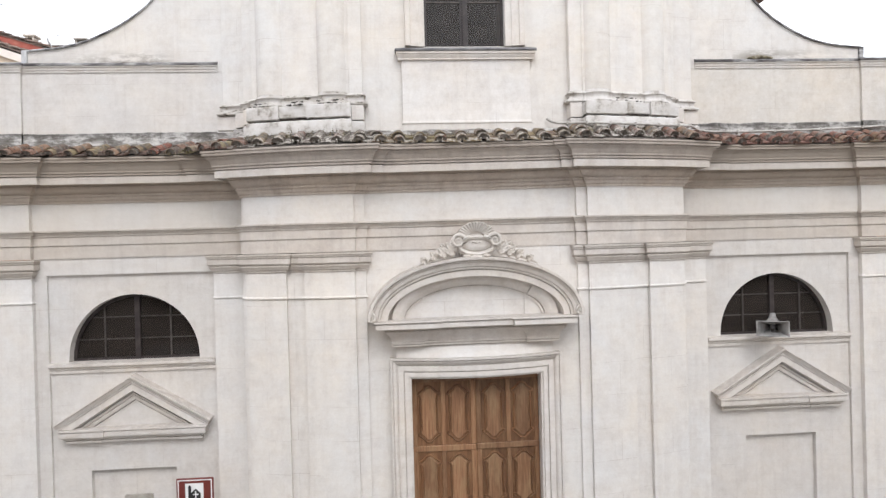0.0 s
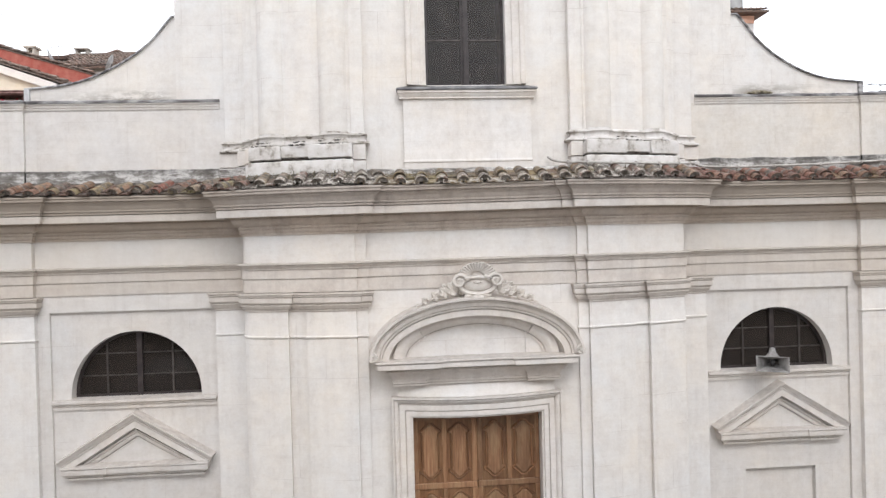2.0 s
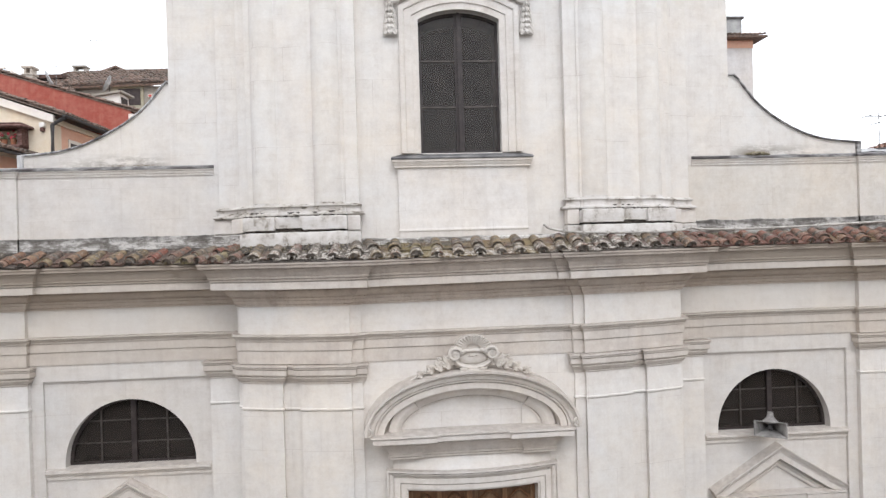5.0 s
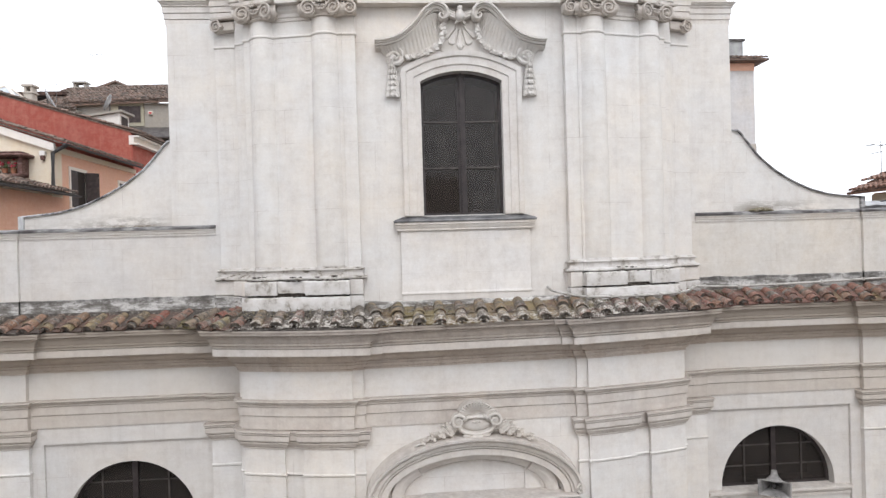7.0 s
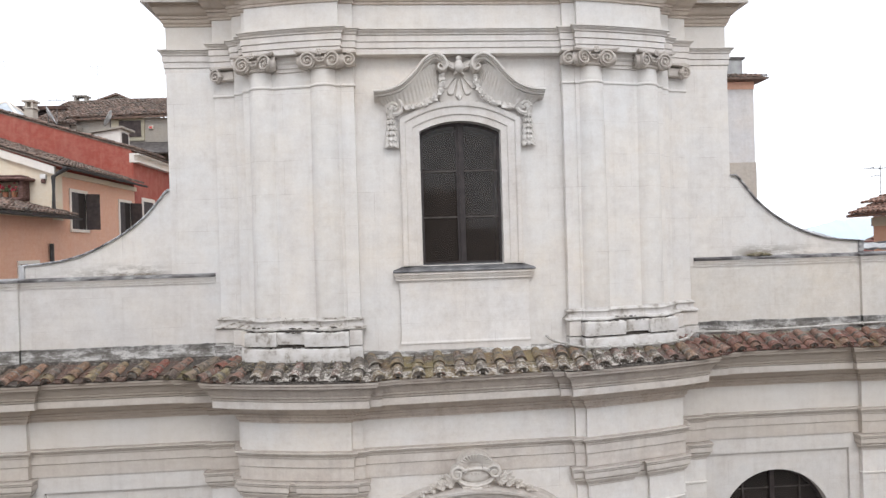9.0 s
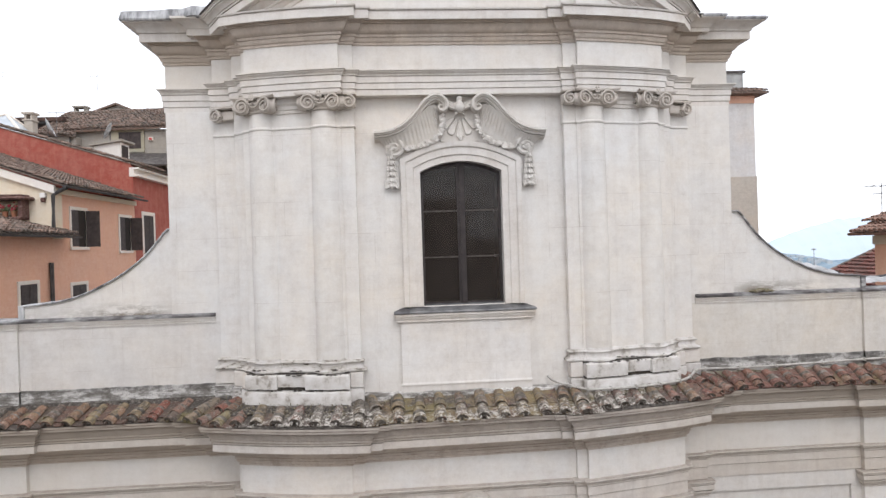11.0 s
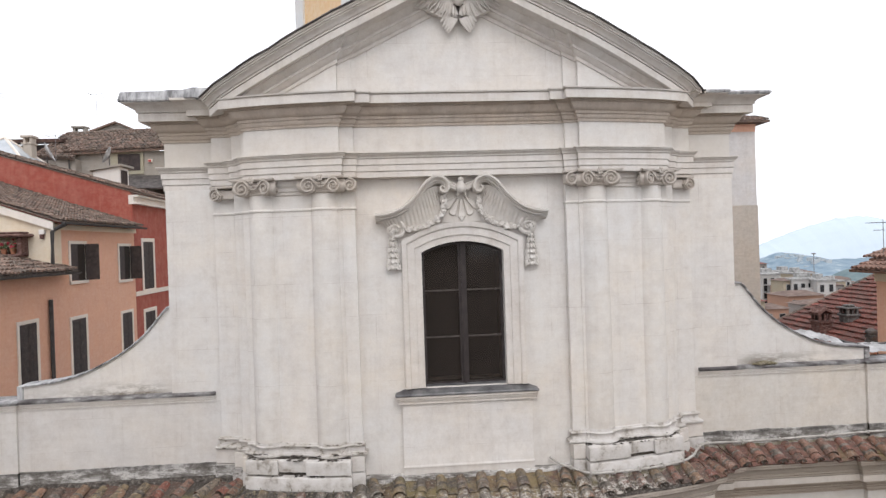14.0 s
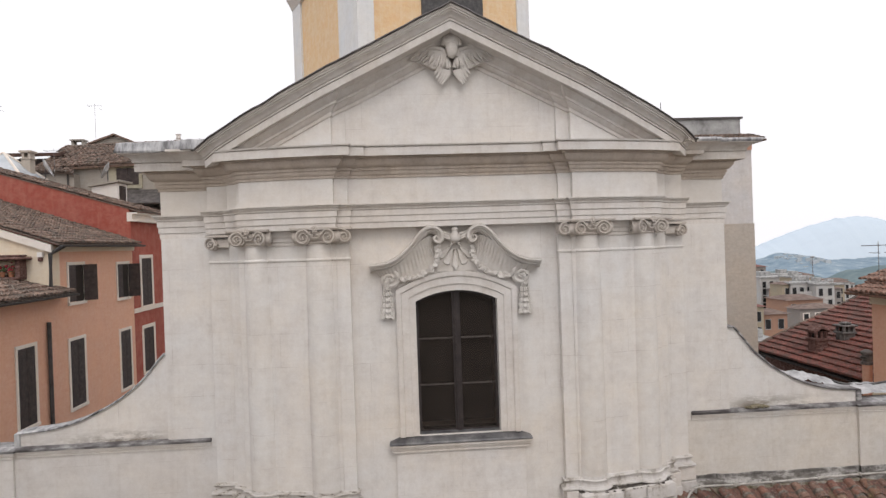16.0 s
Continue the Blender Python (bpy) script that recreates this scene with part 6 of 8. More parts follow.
# soil and broken mortar along the wall foot
bm = bmesh.new()
rings = []
for i in range(241):
    p = along(length[-1] * i / 240)
    y1 = max(wall_y(p.x * (0.985 if abs(p.x) < 5 else 1.0)), p.y + 0.35)
    w = 0.16 + 0.10 * noise.noise(Vector((p.x * 1.7, 0, 0))) + random.uniform(-0.03, 0.03)
    front = 8.60
    if abs(p.x) < 1.9:
        w += 0.07
    if -4.6 < p.x < -1.9 or 2.2 < p.x < 4.1:  # earth and mortar lie over the tiles' upper ends
        deep = y1 - p.y
        w = max(w, deep - (0.31 if p.x < 0 else 0.42) + 0.09 * noise.noise(Vector((p.x * 3.1, 7, 0))) + random.uniform(-0.025, 0.025))
        front = 8.425 + 0.25 * min(1.0, (deep - w) / max(0.40, min(0.95, deep))) + 0.055
    lift = 0.02 * noise.noise(Vector((p.x * 5, 2, 0)))
    rings.append([(p.x * 0.99, y1 - w, front - 0.04), (p.x * 0.99, y1 - w + 0.03, front), (p.x * 0.99, y1 - w * 0.6, max(front + 0.02, 8.66) + lift + random.uniform(-0.012, 0.012)), (p.x * 0.99, y1 - w * 0.25, 8.70 + lift + random.uniform(-0.01, 0.01)), (p.x * 0.99, y1 + 0.05, 8.725 + lift), (p.x * 0.99, y1 + 0.05, 8.5)])
cut_at = next(i for i, ring in enumerate(rings) if ring[0][0] > -1.75)
skin(bm, rings[:cut_at + 1])
part("wall_foot_soil", bm, SOIL, cornice_roof, "dark mossy soil along the wall foot", smooth=0)
bm = bmesh.new()
skin(bm, rings[cut_at:])
part("wall_foot_mortar", bm, FOOTMORTAR, cornice_roof, "pale mossy mortar along the wall foot", smooth=0)
# rubble lying in it
bm = bmesh.new()
for k in range(420):
    p = along(random.uniform(0.27, 0.50 if k % 4 else 0.75) * length[-1])
    y1 = max(wall_y(p.x), p.y + 0.35)
    u = random.uniform(0.35, 0.97)
    o = Vector((p.x, p.y + u * (y1 - p.y), 8.45 + 0.25 * u + 0.045))
    blob(bm, o, random.uniform(0.006, 0.018), (1.3, 1, 0.7), 0.35)
rubble = part("rubble", bm, FOOTMORTAR, cornice_roof, "crumbs of mortar and broken tile", smooth=0)
rubble["kind"] = "stuff"
# small weeds rooted in it
WEED = mottled("dry_roof_weeds", [(0.05, 0.05, 0.022), (0.12, 0.10, 0.055), (0.22, 0.18, 0.11)], 12.0, 0.9)
bm = bmesh.new()
for i in range(220):
    p = along(random.uniform(0.28, 0.78) * length[-1])
    y1 = max(wall_y(p.x), p.y + 0.35)
    o = Vector((p.x, y1 - random.uniform(0.02, 0.55) * (y1 - p.y), 8.64))
    o.z = 8.45 + 0.25 * (o.y - p.y) / max(0.3, y1 - p.y) + 0.02
    for k in range(3):
        a, l = random.uniform(0, 6.28), random.uniform(0.03, 0.10)
        e = o + Vector((math.cos(a) * l * 0.6, math.sin(a) * l * 0.6, l))
        q = Vector((-math.sin(a), math.cos(a), 0)) * 0.006
        bm.faces.new([bm.verts.new(c) for c in (o - q, o + q, e)])
ob = part("weed_growth", bm, WEED, cornice_roof, "dry weeds between the tiles", smooth=0)
ob["kind"] = "stuff"

# cable in a pale conduit, clipped along the foot of the wall
bm = bmesh.new()
route = [(1.52, -0.69, 8.98), (1.62, -0.76, 8.90), (1.85, -0.93, 8.84), (2.15, -1.17, 8.80), (2.6, -1.15, 8.79), (3.1, -1.08, 8.78), (3.6, -0.95, 8.78), (4.05, -0.80, 8.79), (4.35, -0.60, 8.82), (4.6, -0.28, 8.85), (4.95, 0.02, 8.82), (5.7, 0.06, 8.80), (6.5, 0.06, 8.81), (7.5, 0.07, 8.83), (8.4, 0.05, 8.86), (9.3, 0.0, 8.88), (10.5, 0.0, 8.88)]
CONDUIT = mottled("aged_white_conduit", [(0.30, 0.28, 0.25), (0.42, 0.40, 0.37), (0.52, 0.50, 0.47)], 6, 0.6)
tube(bm, glide(route, 5), 0.024, 8)
cable = tagged(part("electric_cable", bm, CONDUIT, None, smooth=60), "pale cable conduit clipped along the wall foot", "cable")
for x, y, z in route[2:-1:1]:
    bm = bmesh.new()
    soft_box(bm, x - 0.02, x + 0.02, y - 0.032, y + 0.06, z - 0.034, z + 0.034, 0.006)
    part("clip", bm, CONDUIT, cable)

# the lower storey is not quite square: its right half stands further back and a little higher
def settle(p):
    back = 0.09 * ease(p.x, 1.5, 3.2) + 0.04 * ease(p.x, 4.3, 5.0)
    lift = (0.015 + 0.03 * ease(p.z, 7.1, 7.5)) * ease(p.x, -2.5, 3.0)
    return Vector((p.x, p.y + back, p.z + lift))


def recede(p, curved):
    """The side walls of the upper storey stand further back than the columns' piers."""
    east = p.x > 0
    deep = (0.17 if east else 0.13) * ease(abs(p.x), 4.0, 4.6) * (1 - 0.4 * ease(p.z, 12.2, 13.8))
    drop = 0.0
    if curved:
        deep = 0.23 if east else 0.19
        drop = (0.03 if east else 0.075) * ease(p.z, 10.5, 12.0)
    x = p.x + (p.x + 1.2) * deep / 12.5
    if curved and not east:
        x += 0.09 * ease(p.z, 10.5, 12.0)
    return Vector((x, p.y + deep, p.z - drop))


for ob in church.children_recursive:
    if ob.type != "MESH":
        continue
    if ob.parent is not cornice_roof and ob is not cornice_roof and max(v.co.z for v in ob.data.vertices) > 8.9 and max(abs(v.co.x) for v in ob.data.vertices) > 4.0:
        for v in ob.data.vertices:
            if v.co.z > 8.35:
                v.co = recede(v.co, ob.name.startswith("shoulder"))
        continue
    if ob.parent is cornice_roof and ob.name.startswith("tile"):
        ob.location = settle(ob.location)
    elif max(v.co.z for v in ob.data.vertices) < 8.74 and max(v.co.x for v in ob.data.vertices) > 0 and not ob.name.startswith("skirting"):
        for v in ob.data.vertices:
            v.co = settle(v.co)

# ---- surroundings ----
def land(x, y):
    d = math.hypot(x, y - 4)
    return -0.02 - (80 * (1 - math.exp(-(d - 34) / 420)) if d > 34 else 0.0) - 0.055 * max(0.0, d - 1100)


bm = bmesh.new()
rings_r = [0.01, 8, 16, 24, 32, 40, 55, 75, 100, 140, 200, 280, 400, 600, 900, 1400, 2200, 3500, 4800]
rows = [[bm.verts.new((r * math.cos(2 * math.pi * k / 48), 4 + r * math.sin(2 * math.pi * k / 48), land(r * math.cos(2 * math.pi * k / 48), 4 + r * math.sin(2 * math.pi * k / 48)))) for k in range(48)] for r in rings_r]
for a, b in zip(rows, rows[1:]):
    for k in range(48):
        bm.faces.new((a[k], a[(k + 1) % 48], b[(k + 1) % 48], b[k]))
GROUND = mottled("paved_square_and_fields", [(0.16, 0.155, 0.147), (0.21, 0.203, 0.192), (0.26, 0.25, 0.235)], 0.4, 0.9)
tagged(part("ground", bm, GROUND, None, smooth=0), "grey paved square running out to green land", "ground", kind="structure")
bm = bmesh.new()
for i, (w, z) in enumerate(((2.3, 0.0), (1.95, 0.07))):
    soft_box(bm, -w, w, -1.75 + 0.33 * i, -0.70, z - 0.05, z + 0.09, 0.012)
part("door_step", bm, STONE, church, "two low stone steps at the door")


def tiled_slope(bm, origin, along_v, up_v, n_along, n_up, pitch=0.26, rise=0.40, r=0.085, waste=0.02, keep=None, step=0.03):
    """Rows of half-round tiles laid on a slope, every tile a piece of its own in one mesh."""
    o, a, u = Vector(origin), Vector(along_v).normalized(), Vector(up_v).normalized()
    nrm = a.cross(u)
    if nrm.z < 0:
        nrm = -nrm
    for i in range(n_along):
        for j in range(n_up):
            c = o + a * (i + 0.5) * pitch + u * (j + 0.5) * rise + nrm * random.uniform(0, waste) + a * random.uniform(-waste, waste)
            if keep is not None and not keep(c):
                continue
            l = rise * 0.60
            rings = []
            for y, rr, lift in ((-l, r * 1.12, step), (l, r * 0.85, 0.0)):
                rings.append([c + u * y + a * rr * math.cos(math.pi * k / 5) + nrm * (rr * 0.9 * math.sin(math.pi * k / 5) + lift) for k in range(6)])
            rows2 = [[bm.verts.new(p) for p in ring] for ring in rings]
            for k in range(5):
                bm.faces.new((rows2[0][k], rows2[0][k + 1], rows2[1][k + 1], rows2[1][k]))
            bm.faces.new(rows2[0])


def slab(bm, corners, t):
    """A sloping plate under tiles from four corners."""
    p = [Vector(c) for c in corners]
    n = (p[1] - p[0]).cross(p[3] - p[0]).normalized()
    if n.z < 0:
        n = -n
    skin(bm, [[q for q in p], [q - n * t for q in p]])


def street_window(parent, y0, y1, z0, z1, x, shutters="closed", wide=0.14, face=1):
    """A window in a wall that faces x: surround, sill, dark shutters."""
    bm = bmesh.new()
    run = [(y0, z0), (y0, z1), (y1, z1), (y1, z0)]
    ms = mitres(run)
    rings = []
    for p, n in zip(run, ms):
        rings.append([(x + face * d, p[0] - n.x * h, p[1] - n.y * h) for d, h in ((-0.05, 0), (0.04, 0), (0.05, 0.02), (0.05, wide), (-0.05, wide))])
    skin(bm, rings)
    win = part("window", bm, TRIM, parent, "shuttered window with a pale surround")
    bm = bmesh.new()
    box(bm, x - 0.05, x + face * 0.09, y0 - wide, y1 + wide, z0 - 0.13, z0)
    part("sill", bm, TRIM, win)
    if shutters == "closed":
        for a, b in ((y0 + 0.01, (y0 + y1) / 2 - 0.008), ((y0 + y1) / 2 + 0.008, y1 - 0.01)):
            bm = bmesh.new()
            soft_box(bm, x - 0.02, x + 0.03, a, b, z0 + 0.01, z1 - 0.01, 0.006)
            k = z0 + 0.1
            while k < z1 - 0.1:
                box(bm, x + 0.028, x + 0.042, a + 0.07, b - 0.07, k, k + 0.045)
                k += 0.075
            part("shutter", bm, SHUTTER, win, "dark brown closed shutter")
    else:
        bm = bmesh.new()
        soft_box(bm, x - 0.04, x + 0.012, y0 + 0.01, (y0 + y1) / 2, z0 + 0.02, z1, 0.004)
        part("shutter", bm, SHUTTER, win, "dark brown closed shutter")
        # solid near-black panel stands for the shade of the open half
        bm = bmesh.new()
        box(bm, x - 0.05, x + 0.004, (y0 + y1) / 2, y1, z0, z1)
        part("dark_opening", bm, DARKROOM, win)
        bm = bmesh.new()
        soft_box(bm, 0.0, 0.04, 0.0, (y1 - y0) * 0.43, z0, z1, 0.006, Matrix.Translation((x + 0.055, y1 - 0.05, 0)) @ Matrix.Rotation(radians(-58), 4, "Z"))
        part("shutter", bm, SHUTTER, win, "dark brown open shutter")
    return win


OPPOSITE = plaster("warm_render_of_added_fronts", (0.42, 0.37, 0.32), (0.22, 0.18, 0.15), 0.4, 0.4)
GREYWALL2 = plaster("tan_patched_render", (0.47, 0.42, 0.365), (0.28, 0.235, 0.19), 0.6, 0.3)
WHITEWALL = plaster("white_roof_render", (0.78, 0.75, 0.72), (0.5, 0.46, 0.42), 0.3, 0.3)
BADGE = mottled("red_plastic_badge", [(0.45, 0.05, 0.04), (0.55, 0.07, 0.05)], 6, 0.5)
DARKTIMBER = mottled("dark_timber_eaves", [(0.045, 0.025, 0.02), (0.08, 0.045, 0.035), (0.13, 0.08, 0.06)], 2.5, 0.85)
SKYGLASS = mottled("pale_dusty_skylight_glass", [(0.38, 0.42, 0.46), (0.48, 0.52, 0.56), (0.58, 0.62, 0.65)], 0.9, 0.25)
OLDBRICK = mottled("old_dark_and_shaded_brick", [(0.06, 0.034, 0.03), (0.12, 0.06, 0.05), (0.18, 0.10, 0.085), (0.24, 0.17, 0.15)], 6.0, 0.95, 0, 0.8, 0.02, (1, 1, 3))
SOOTED = mottled("sooted_render", [(0.06, 0.058, 0.055), (0.14, 0.135, 0.13), (0.23, 0.22, 0.21)], 4.0, 0.95, 0, 0.6, 0.02)
STAINEDGREY = mottled("stained_grey_cement", [(0.17, 0.17, 0.165), (0.28, 0.28, 0.275), (0.36, 0.36, 0.355), (0.42, 0.42, 0.415)], 1.3, 0.92)
# opaque panes, with the dark of the rooms put into their colour
GLASSDARK = mottled("dark_room_glass", [(0.012, 0.012, 0.013), (0.02, 0.02, 0.022)], 1.0, 0.08)

# unseen plain fronts behind and beside the camera, added to cut low sky light
bm = bmesh.new()
for x0, x1, y, h in ((-60, -24, -34, 13), (-24, 4, -36, 15), (4, 30, -35, 12), (30, 62, -33, 14)):
    box(bm, x0, x1, y - 8, y, -0.5, h)
for x0, x1, y0, y1, h in ((-30, -19, -33, -20, 13), (-30, -17.5, -20, -3, 15), (20, 32, -33, -16, 13), (18.5, 32, -16, 2, 14)):
    box(bm, x0, x1, y0, y1, -0.5, h)
tagged(part("square_fronts", bm, OPPOSITE, None, smooth=0), "unseen plain fronts added round the square to cut sky light", "building", kind="structure")

# orange house on the lane beside the church
HX = -15.6
house = thing("orange_house", "faded orange house with brown tiled roof and shutters", "house", (HX, 17, 0))
inv = Matrix.Translation((-HX, -17, 0))


def hpart(name, bm, material, parent, label="", smooth=30, shift=inv):
    if shift is not None:
        bmesh.ops.transform(bm, matrix=shift, verts=bm.verts[:])
    return part(name, bm, material, parent, label, smooth)


bm = bmesh.new()
box(bm, -24, HX, 6.0, 23.24, -1, 12.35)
box(bm, -24, HX, 14.97, 23.24, 12.35, 14.45)
hpart("wall", bm, ORANGE, house, "faded orange limewashed wall", 0)
bm = bmesh.new()
skin(bm, [[(HX + 0.01, y, 12.3), (HX + 0.01, y, 14.45), (-24, y, 14.45 + 0.345 * 8.4), (-24, y, 12.3)] for y in (14.95, 15.75)])
hpart("gable_end", bm, CREAM, house, "cream gable wall", 0)
bm = bmesh.new()
skin(bm, [[(-15.4, y, z + 14.17), (-24, y, z + 14.17 + 0.345 * 8.8), (-24, y, z + 14.50 + 0.345 * 8.8), (-15.4, y, z + 14.50)] for y, z in ((14.77, 0.0), (14.92, 0.0))])
hpart("bargeboard", bm, TRIM, house, "white board along the verge", 0)
bm = bmesh.new()
slab(bm, [(-15.05, 14.72, 14.52), (-24, 14.72, 14.52 + 0.345 * 8.95), (-24, 23.24, 14.52 + 0.345 * 8.95), (-15.05, 23.24, 14.52)], 0.06)
tiled_slope(bm, (-15.05, 14.72, 14.56), (0, 1, 0), (-1, 0, 0.345), 32, 24, 0.262, 0.40, 0.10, 0.035)
hpart("roof", bm, ROOFTILE, house, "brown roof of round clay tiles", 0)
bm = bmesh.new()
skin(bm, [[(-14.92 + 0.09 * math.cos(a), y, 14.48 + 0.09 * math.sin(a)) for a in [math.pi * (1 + k / 6) for k in range(7)]] for y in (14.65, 23.2)])
tube(bm, [(-14.95, 14.92, 14.42), (-15.2, 14.90, 14.3), (-15.5, 14.89, 14.1), (-15.52, 14.89, 12.75)], 0.085, 8)
tube(bm, [(-15.5, 14.6, 11.3), (-15.5, 14.6, 0.2)], 0.085, 8)
skin(bm, [[(-14.90 + 0.08 * math.cos(a), y, 12.38 + 0.08 * math.sin(a)) for a in [math.pi * (1 + k / 6) for k in range(7)]] for y in (6.0, 15.85)])
hpart("gutter", bm, IRON, house, "dark gutter with downpipes")
bm = bmesh.new()
slab(bm, [(-14.95, 6.0, 12.42), (-20, 6.0, 12.42 + 0.30 * 5.05), (-20, 15.53, 12.42 + 0.30 * 5.05), (-14.95, 15.9, 12.42)], 0.10)
tiled_slope(bm, (-14.95, 6.0, 12.46), (0, 1, 0), (-1, 0, 0.30), 37, 14, 0.262, 0.40, 0.10, 0.04)
hpart("lean_to_roof", bm, ROOFTILE, house, "lower roof of mossy clay tiles", 0)
bm = bmesh.new()
box(bm, HX, HX + 0.12, 14.97, 23.24, 14.2, 14.42)
hpart("eaves_moulding", bm, CREAM, house)
for y0, y1, z0, z1, kind in ((16.45, 17.75, 11.95, 13.6, "open"), (21.3, 22.6, 11.75, 13.5, "open"), (12.5, 13.65, 7.45, 10.5, "closed"), (16.35, 17.6, 7.3, 10.25, "closed"), (21.4, 22.6, 7.0, 10.0, "closed")):
    win = street_window(house, y0 - 17, y1 - 17, z0, z1, 0.0, kind)
# roof-terrace niche with flower pots on the gable
bm = bmesh.new()
soft_box(bm, -21, -16.5, 14.3, 15.0, 13.10, 13.22, 0.03)
box(bm, -16.67, -16.5, 14.45, 15.0, 13.15, 13.95)
soft_box(bm, -21, -16.25, 14.2, 15.0, 13.90, 14.04, 0.06)
soft_box(bm, -21, -16.45, 14.3, 15.0, 14.04, 14.13, 0.045)
hpart("terrace_niche", bm, OLDBRICK, house, "dark brick niche with a ledge in the gable", 0)
bm = bmesh.new()
soft_box(bm, -16.0, -15.78, 14.79, 14.96, 14.0, 14.2, 0.02)
hpart("alarm_box", bm, WHITEWALL, house, "small white alarm box")
bm = bmesh.new()
soft_box(bm, -15.96, -15.82, 14.77, 14.95, 13.82, 14.0, 0.03)
hpart("alarm_siren", bm, OLDBRICK, house, "dark red siren")
POT = mottled("flower_pot_clay", [(0.3, 0.12, 0.07), (0.4, 0.18, 0.1)], 8)
LEAF = mottled("pot_plant_green", [(0.04, 0.07, 0.025), (0.08, 0.12, 0.04)], 9)
BLOOM = mottled("red_geranium", [(0.35, 0.03, 0.05), (0.5, 0.06, 0.09)], 9)
for x in (-17.6, -17.2, -16.85):
    pot = thing("flower_pot", "clay pot of red flowers in a niche", "flower pot", (x, 14.5, 13.225), "pots in the niche")
    bm = bmesh.new()
    lathe(bm, [(0.08, 0), (0.12, 0.2), (0.13, 0.22), (0.11, 0.22)], (0, 0), 12)
    part("pot", bm, POT, pot)
    bm = bmesh.new()
    for k in range(30):
        blob(bm, (random.gauss(0, 0.1), random.gauss(0, 0.08), 0.32 + random.gauss(0, 0.09)), 0.045, (1, 1, 0.5), 0.3)
    part("foliage", bm, LEAF, pot, smooth=0)
    for k in range(9):
        bm = bmesh.new()
        blob(bm, (random.gauss(0, 0.11), random.gauss(-0.04, 0.07), 0.40 + random.gauss(0, 0.08)), 0.05, (1, 1, 0.8), 0.3)
        part("flower", bm, BLOOM, pot, smooth=0)

# red house beyond it
red = thing("red_house", "faded red house with pale cornice and shuttered windows", "house", (HX, 26, 0))
inv2 = Matrix.Translation((-HX, -26, 0))
bm = bmesh.new()
skin(bm, [[(HX - 0.03, y, -1), (HX - 0.03, y, 16.3), (-15.75, y, 16.50), (-27, y, 16.50 + 0.31 * 11.25), (-27, y, -1)] for y in (23.25, 36)])
hpart("wall", bm, RED, red, "faded red limewashed wall", 0, inv2)
bm = bmesh.new()
for z0, z1, d in ((15.80, 15.90, 0.30), (15.90, 16.2, 0.06), (16.2, 16.3, 0.33)):
    box(bm, HX - 0.2, HX + d, 23.2, 36, z0, z1)
box(bm, HX - 0.1, HX + 0.04, 23.26, 36, 10.75, 11.0)
hpart("cornice", bm, TRIM, red, "pale cornice and string course", 0, inv2)
bm = bmesh.new()
slab(bm, [(-15.15, 23.2, 16.36), (-27.2, 23.2, 16.36 + 0.31 * 12.05), (-27.2, 36.2, 16.36 + 0.31 * 12.05), (-15.15, 36.2, 16.36)], 0.05)
tiled_slope(bm, (-15.15, 23.1, 16.42), (0, 1, 0), (-1, 0, 0.31), 14, 31, 0.262, 0.40, 0.10, 0.04)
hpart("roof", bm, ROOFTILE, red, "brown tiled roof", 0, inv2)
for y0, y1, z0, z1 in ((24.45, 25.9, 11.05, 13.75), (24.45, 25.9, 7.3, 9.75)):
    street_window(red, y0 - 26, y1 - 26, z0, z1, -0.03, "closed", 0.2)
bm = bmesh.new()
skin(bm, [[(-19.35, 27.0, 16.9), (-17.83, 27.0, 16.6), (-17.83, 28.3, 16.6), (-19.35, 28.3, 16.9)], [(-19.35, 27.0, 18.12), (-17.83, 27.0, 18.36), (-17.83, 28.3, 18.36), (-19.35, 28.3, 18.12)]])
hatch = hpart("roof_hatch", bm, WHITEWALL, red, "white rendered roof hatch", 0, inv2)
bm = bmesh.new()
skin(bm, [[(-19.55, 26.8, 18.13), (-17.65, 26.8, 18.40), (-17.55, 28.5, 18.40), (-19.55, 28.5, 18.13)], [(-19.55, 26.8, 18.25), (-17.65, 26.8, 18.52), (-17.55, 28.5, 18.52), (-19.55, 28.5, 18.25)]])
hpart("hatch_lid", bm, GREYWALL, hatch, "", 0, inv2)
# dark slab put on for the shade inside the hatch
bm = bmesh.new()
box(bm, -17.85, -17.81, 27.2, 28.1, 17.2, 18.2)
hpart("hatch_opening", bm, SHUTTER, hatch, "", 0, inv2)

# houses up the hill behind
back_house = thing("grey_house", "grey rendered house with hipped tile roofs and a window", "house", (-22, 33, 0))
inv3 = Matrix.Translation((22, -33, 0))
bm = bmesh.new()
box(bm, -23.0, -12.0, 32.0, 40, -2, 20.05)
box(bm, -24.7, -22.4, 31.2, 36, -2, 19.5)
hpart("wall", bm, GREYWALL, back_house, "grey cement wall", 0, inv3)
bm = bmesh.new()
slab(bm, [(-23.2, 31.55, 19.95), (-13.0, 31.55, 20.25), (-13.0, 36, 22.2), (-25.2, 36, 22.0)], 0.12)
slab(bm, [(-24.95, 30.9, 19.75), (-22.3, 30.9, 19.5), (-24.4, 36, 21.95), (-25.3, 36, 22.0)], 0.12)
tiled_slope(bm, (-25.4, 31.5, 19.98), (1, 0, 0.028), (0, 1, 0.47), 47, 12, 0.262, 0.42, 0.10, 0.04, lambda c: c.x > -23.1 - (c.y - 31.5) * 0.47)
